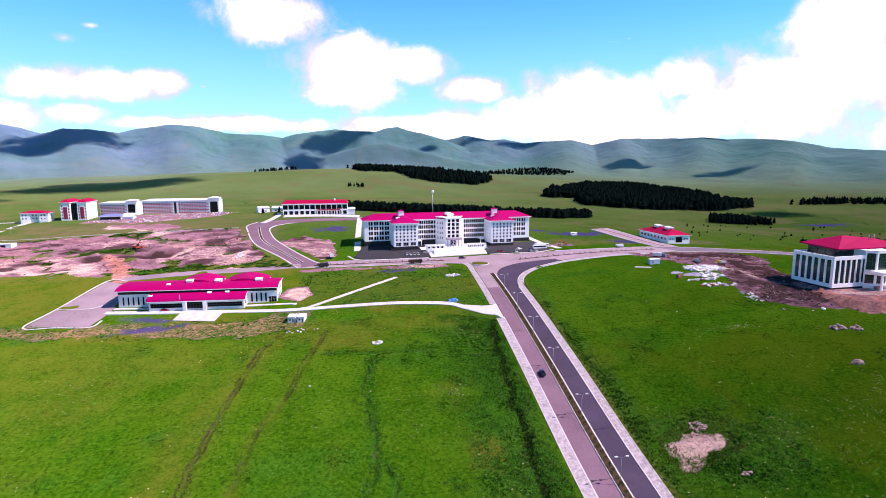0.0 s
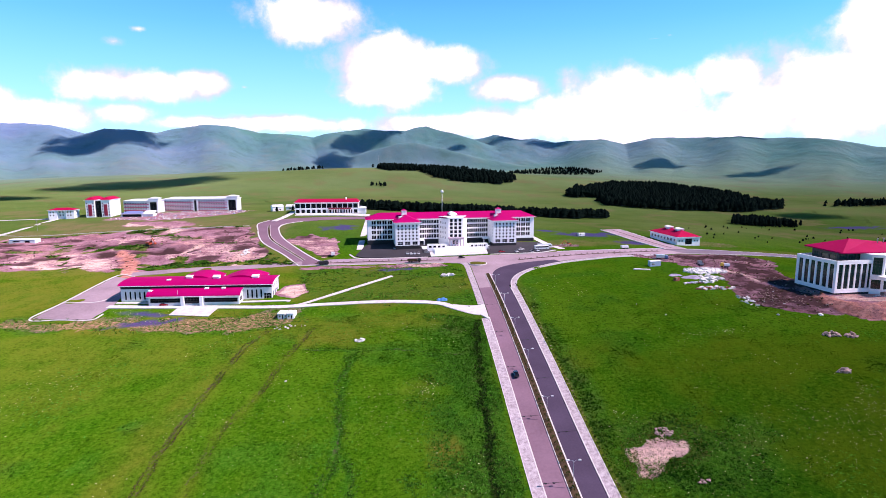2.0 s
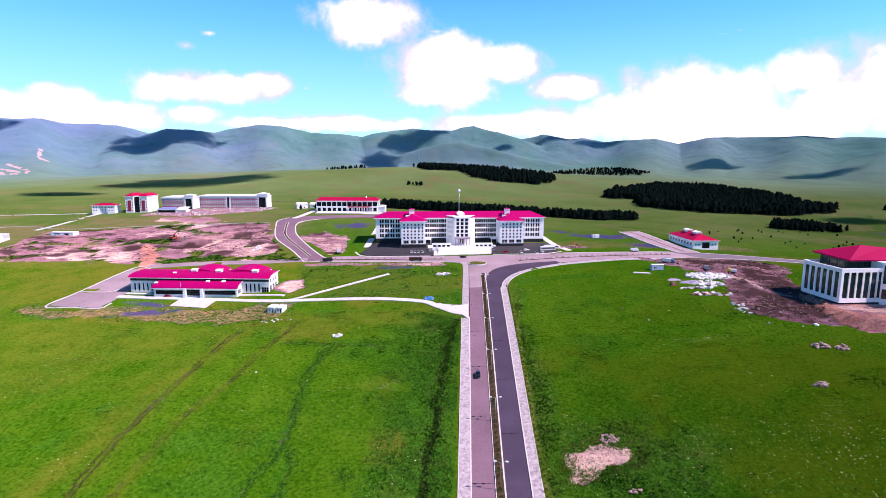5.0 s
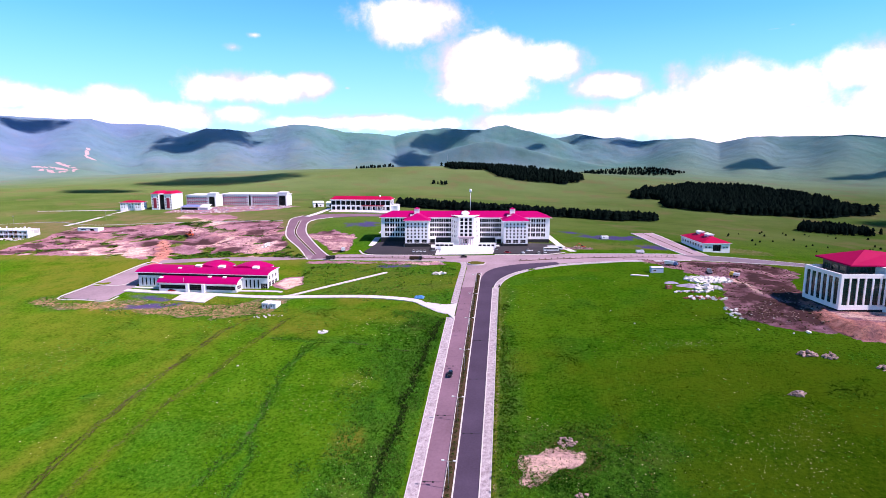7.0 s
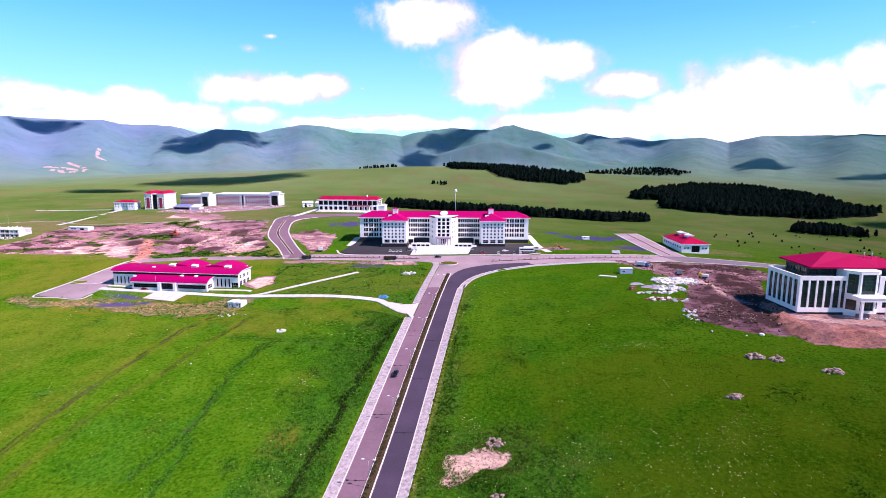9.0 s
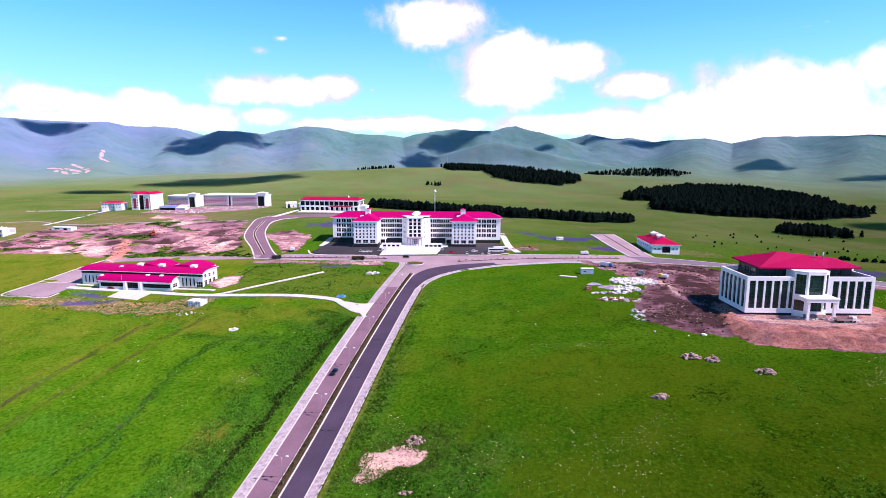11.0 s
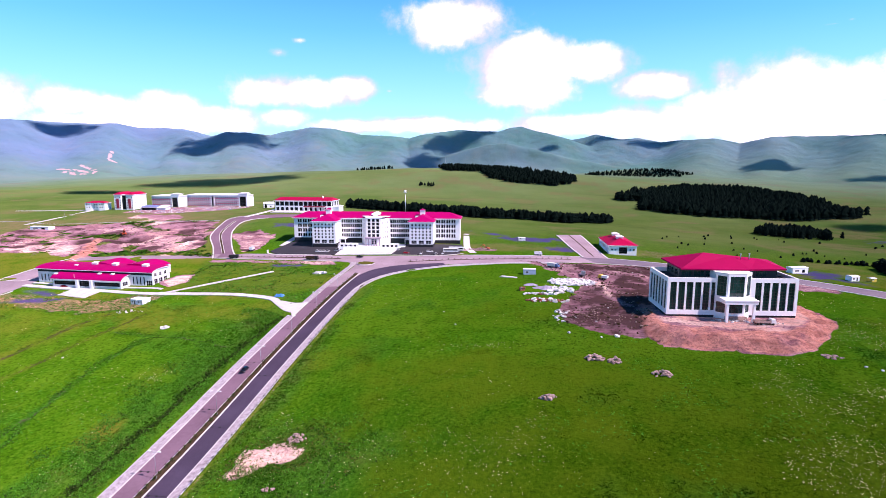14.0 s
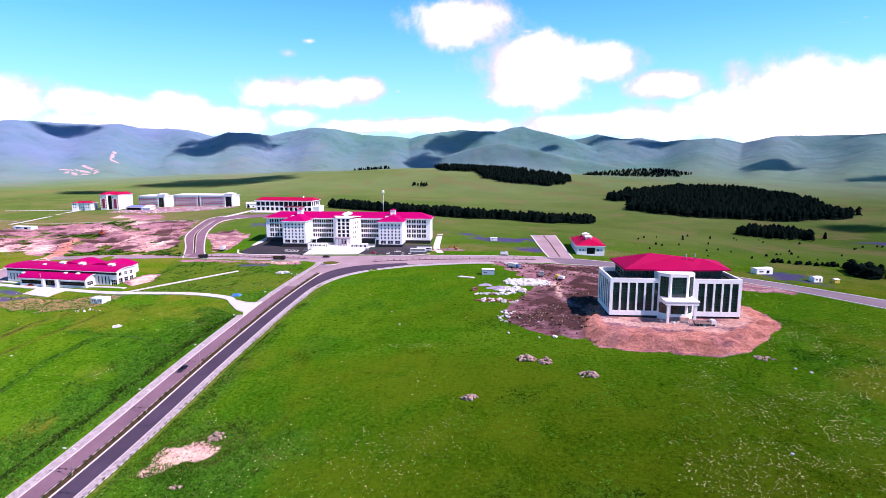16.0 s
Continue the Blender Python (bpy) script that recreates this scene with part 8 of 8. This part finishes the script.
cabin("site_cabin", -107.0, 261.6, -4, 3.4, 5.5, 2.7, "stucco", "white", "white portable site cabin in the grass")
cabin("site_cabin", -102.6, 261.0, -4, 3.2, 5.5, 2.7, "white", "white", "white portable site cabin in the grass")
cabin("site_container", 93.0, 311.5, 7, 6.6, 2.6, 2.9, "pale_blue", "stucco", "pale blue-grey site container at the meadow's edge", False)
cabin("tool_crate", 92.6, 279.0, 15, 2.6, 1.8, 1.4, "brick", "brick", "small brown timber crate on the grass", False)
cabin("white_shed", -337.5, 425.5, 0, 18.5, 6.5, 2.6, "white", "white", "long low white shed beyond the dug ground")
cabin("white_shed", 245.0, 360.0, 22, 10.5, 5.0, 3.0, "white", "white", "low white shed by the east road")
cabin("white_shed", 270.0, 348.0, 20, 5.0, 4.0, 2.6, "white", "white", "small white cabin by the east road")
cabin("white_shed", 281.0, 350.0, 20, 3.0, 3.0, 1.8, "yellow", "stucco", "small yellow hut by the east road", False)
cabin("white_shed", 85.0, 423.5, 10, 5.0, 2.6, 1.8, "stucco", "white", "small pale shed in violet flowers", False)

b = Build()
b.prism([(-4.7, -1.3), (4.7, -1.0), (4.4, 1.3), (-3.8, 1.15)], -0.4, 0.3)
tagged(part("ground_slab", b, M["concrete"], at=pose(85.5, 305.2, float(ground_z(85.5, 305.2)), 0, 0, -16)), "pale concrete slab lying on the grass", "slab")


def gravel_heap(x, y, rx, ry, h, seed, mat, label):
    """A low spread heap with a ragged rim and a rough top."""
    rng = random.Random(seed)
    b = Build()
    n, rings = 26, 7
    rim = [1 + 0.18 * math.sin(3 * k / n * 6.283 + seed) + rng.uniform(-0.12, 0.12) for k in range(n)]
    pts = []
    for r in range(rings + 1):
        q = r / rings
        for k in range(n):
            a = 6.283 * k / n
            px, py = x + rx * q * rim[k] * math.cos(a), y + ry * q * rim[k] * math.sin(a)
            pts.append((px, py, float(ground_z(px, py)) - 0.08 + (0 if r == rings else h * (1 - q * q) * rng.uniform(0.55, 1.1) + 0.12)))
    for r in range(rings):
        for k in range(n):
            j = (k + 1) % n
            b.quad(pts[r * n + k], pts[(r + 1) * n + k], pts[(r + 1) * n + j], pts[r * n + j])
    tagged(part("gravel_heap", b, M[mat]), label, "gravel heap")


gravel_heap(97.5, 290, 3.6, 2.3, 0.5, 3, "gravel", "low heap of pale grey gravel on the grass")
gravel_heap(104, 284.5, 5.2, 3.4, 0.8, 5, "gravel", "low spread heap of bluish-grey gravel")


def tarp(x, y):
    rng = random.Random(3)
    b = Build()
    n = 6
    pz = {}
    for i in range(n + 1):
        for j in range(n + 1):
            px, py = x - 2.6 + 5.2 * i / n, y - 1.4 + 2.8 * j / n
            edge = i in (0, n) or j in (0, n)
            pz[i, j] = (px, py, float(ground_z(px, py)) + (0.05 if edge else rng.uniform(0.4, 1.3)))
    for i in range(n):
        for j in range(n):
            b.quad(pz[i, j], pz[i + 1, j], pz[i + 1, j + 1], pz[i, j + 1])
    tagged(part("tarpaulin", b, M["tarp"]), "crumpled blue tarpaulin over a heap in the weeds", "tarpaulin")


tarp(-29, 271.5)


def shell_ruin(x, y, turn):
    """Two storeys of raw concrete frame, part of its bays walled up with block, the rest open and dark."""
    rng = random.Random(17)
    base = thing("unfinished_building", pose(x, y, float(far(x, y)) - 0.3, 0, 0, turn), "unfinished two-storey concrete frame partly filled with block walls", "building")
    W, D, bays = 36.0, 13.0, 9
    for z in (0.5, 3.9, 7.3):
        b = Build()
        b.box(-0.2, W + 0.2, -0.2, D + 0.2, z - 0.5, z)
        part("floor_slab", b, M["stucco"], base)
    for i in range(bays + 1):
        for j in range(3):
            b = Build()
            cx, cy = 0.3 + (W - 0.6) * i / bays, 0.3 + (D - 0.6) * j / 2
            b.box(cx - 0.3, cx + 0.3, cy - 0.3, cy + 0.3, -1.5, 7.3 + rng.choice((0, 0.9, 1.5)))
            part("column", b, M["stucco"], base)
    for floor in (0, 1):
        z0 = 0.5 + 3.4 * floor
        for i in range(bays):
            x0, x1 = 0.6 + (W - 0.6) * i / bays, (W - 0.6) * (i + 1) / bays
            kind = rng.choice(("open", "wall", "window", "window", "low"))
            if i > 6:
                kind = "window"
            for y0 in (0.1, D - 0.4):
                b = Build()
                if kind == "wall":
                    b.box(x0, x1, y0, y0 + 0.3, z0, z0 + 2.9)
                elif kind == "low":
                    b.box(x0, x1, y0, y0 + 0.3, z0, z0 + 1.1)
                elif kind == "window":
                    b.box(x0, x1, y0, y0 + 0.3, z0, z0 + 0.9)
                    b.box(x0, x1, y0, y0 + 0.3, z0 + 2.4, z0 + 2.9)
                    b.box(x0, x0 + 0.8, y0, y0 + 0.3, z0 + 0.9, z0 + 2.4)
                    b.box(x1 - 0.8, x1, y0, y0 + 0.3, z0 + 0.9, z0 + 2.4)
                if b.v:
                    part("infill_wall", b, M["rubble_white" if i > 6 else rng.choice(("pink_stone", "rock", "rubble_white"))], base)
        for j in range(2):
            b = Build()
            b.box(W - 0.35, W - 0.05, 0.6 + 6.2 * j, 6.2 + 6.2 * j, z0, z0 + 2.9)
            part("infill_wall", b, M["rubble_white"], base, "white end wall")
        b = Build()
        b.box(0.6, W - 0.6, D * 0.5 - 0.15, D * 0.5 + 0.15, z0, z0 + 2.9)
        part("inner_wall", b, M["brick"], base, "dark brick inner wall")


shell_ruin(-399, 402, 3)
heap("rubble_heap", -381, 398, 20, 4, 70, 1.2, 0.9, BLOCKS + STONES, "block", "pale rubble heaped before the unfinished building", "rubble", 22)


# utility poles with wires across the western field
for x, y in ((-345, 470), (-300, 500), (-420, 452)):
    b = Build()
    z = float(far(x, y))
    b.tube((x, y, z - 0.5), (x, y, z + 9), 0.13, 0.08, 6)
    b.box(x - 1.0, x + 1.0, y - 0.08, y + 0.08, z + 8.2, z + 8.4)
    tagged(part("utility_pole", b, M["pole_grey"]), "slender grey utility pole with a crossarm", "utility pole", "utility poles")


def radio_mast(x, y, h, label):
    z = float(wood_z(np.array([x]), np.array([y]))[0])
    b = Build()
    for k in range(3):
        a = 2.094 * k
        b.tube((x + 1.6 * math.cos(a), y + 1.6 * math.sin(a), z - 1), (x, y, z + h), 0.25, 0.12, 5)
    tagged(part("radio_mast", b, M["steel"]), label, "mast")


radio_mast(-112, 1229, 26, "slender lattice mast on the green hill")
radio_mast(2, 2122, 18, "small mast on the mountain top")


# ---- clouds that shade the plain and the mountains ----
def cloud(x, y, rx, ry, seed):
    """A flat-bottomed cumulus high above; given by the ground that it shades."""
    high = 1050.0
    k = (high - float(far(np.array([x], float), np.array([y], float))[0])) / math.tan(radians(SUN_EL))
    cx, cy = x + k * math.sin(radians(SUN_AZ)), y + k * math.cos(radians(SUN_AZ))
    rng = random.Random(seed)
    bm = bmesh.new()
    bmesh.ops.create_icosphere(bm, subdivisions=5, radius=1.0)
    off = Vector((rng.uniform(0, 50), rng.uniform(0, 50), 0))
    for v in bm.verts:
        n = noise.fractal(v.co * 1.9 + off, 0.55, 2.0, 6)
        v.co *= 1.0 + 0.3 * n
        v.co.z = v.co.z * 0.5 if v.co.z > 0 else v.co.z * 0.12
    me = bpy.data.meshes.new("cloud")
    bm.to_mesh(me)
    bm.free()
    me.materials.append(M["cloud"])
    me.polygons.foreach_set("use_smooth", [True] * len(me.polygons))
    ob = new("cloud", me)
    ob.matrix_basis = Matrix.LocRotScale((cx, cy, high), Euler((0, 0, rng.uniform(0, 0.6))), (rx, ry, 0.5 * (rx + ry) * 0.4))
    tagged(ob, "white cumulus cloud drifting high over the plain", "cloud", "clouds overhead", kind="structure")


def cloud_material(name, axes, lo, hi, thick, scale):
    """Vapour: thick in the middle, thinning to nothing at the rim."""
    m = material(name, (0.9, 0.9, 0.92), 1.0, var=0.03, scale=0.01)
    nt = m.node_tree
    tc = nt.nodes.new("ShaderNodeTexCoord")
    geo = nt.nodes.new("ShaderNodeNewGeometry")
    sep = nt.nodes.new("ShaderNodeSeparateXYZ")
    nt.links.new(tc.outputs["Object"], sep.inputs[0])
    r = math_node(nt, "SQRT", math_node(nt, "ADD", math_node(nt, "POWER", sep.outputs[axes[0]], 2.0), math_node(nt, "POWER", sep.outputs[axes[1]], 2.0)))
    n = nt.nodes.new("ShaderNodeTexNoise")
    n.inputs["Scale"].default_value, n.inputs["Detail"].default_value, n.inputs["Roughness"].default_value = scale, 6.0, 0.62
    nt.links.new(geo.outputs["Position"], n.inputs["Vector"])
    d = math_node(nt, "ADD", math_node(nt, "SUBTRACT", 1.0, r), math_node(nt, "MULTIPLY", math_node(nt, "SUBTRACT", n.outputs[0], 0.5), 1.5))
    mr = nt.nodes.new("ShaderNodeMapRange")
    mr.interpolation_type = "SMOOTHSTEP"
    nt.links.new(d, mr.inputs["Value"])
    mr.inputs["From Min"].default_value, mr.inputs["From Max"].default_value, mr.inputs["To Max"].default_value = lo, hi, thick
    nt.links.new(mr.outputs[0], nt.nodes["Principled BSDF"].inputs["Alpha"])
    return m


M["cloud"] = cloud_material("white_cloud", (0, 1), 0.08, 0.5, 0.86, 0.016)
for n, row in enumerate([(-890, 1712, 175, 105), (-965, 1635, 110, 75), (-205, 1925, 120, 85), (-278, 1765, 70, 95), (118, 1893, 40, 32), (330, 2080, 120, 45), (470, 2060, 130, 50), (685, 1605, 85, 70),
                         (840, 1385, 135, 40), (1040, 1790, 100, 60), (-1400, 1560, 130, 60), (-607, 800, 75, 52), (-500, 1010, 175, 80), (445, 660, 50, 34), (375, 1400, 62, 30)]):
    cloud(*row, 60 + n)
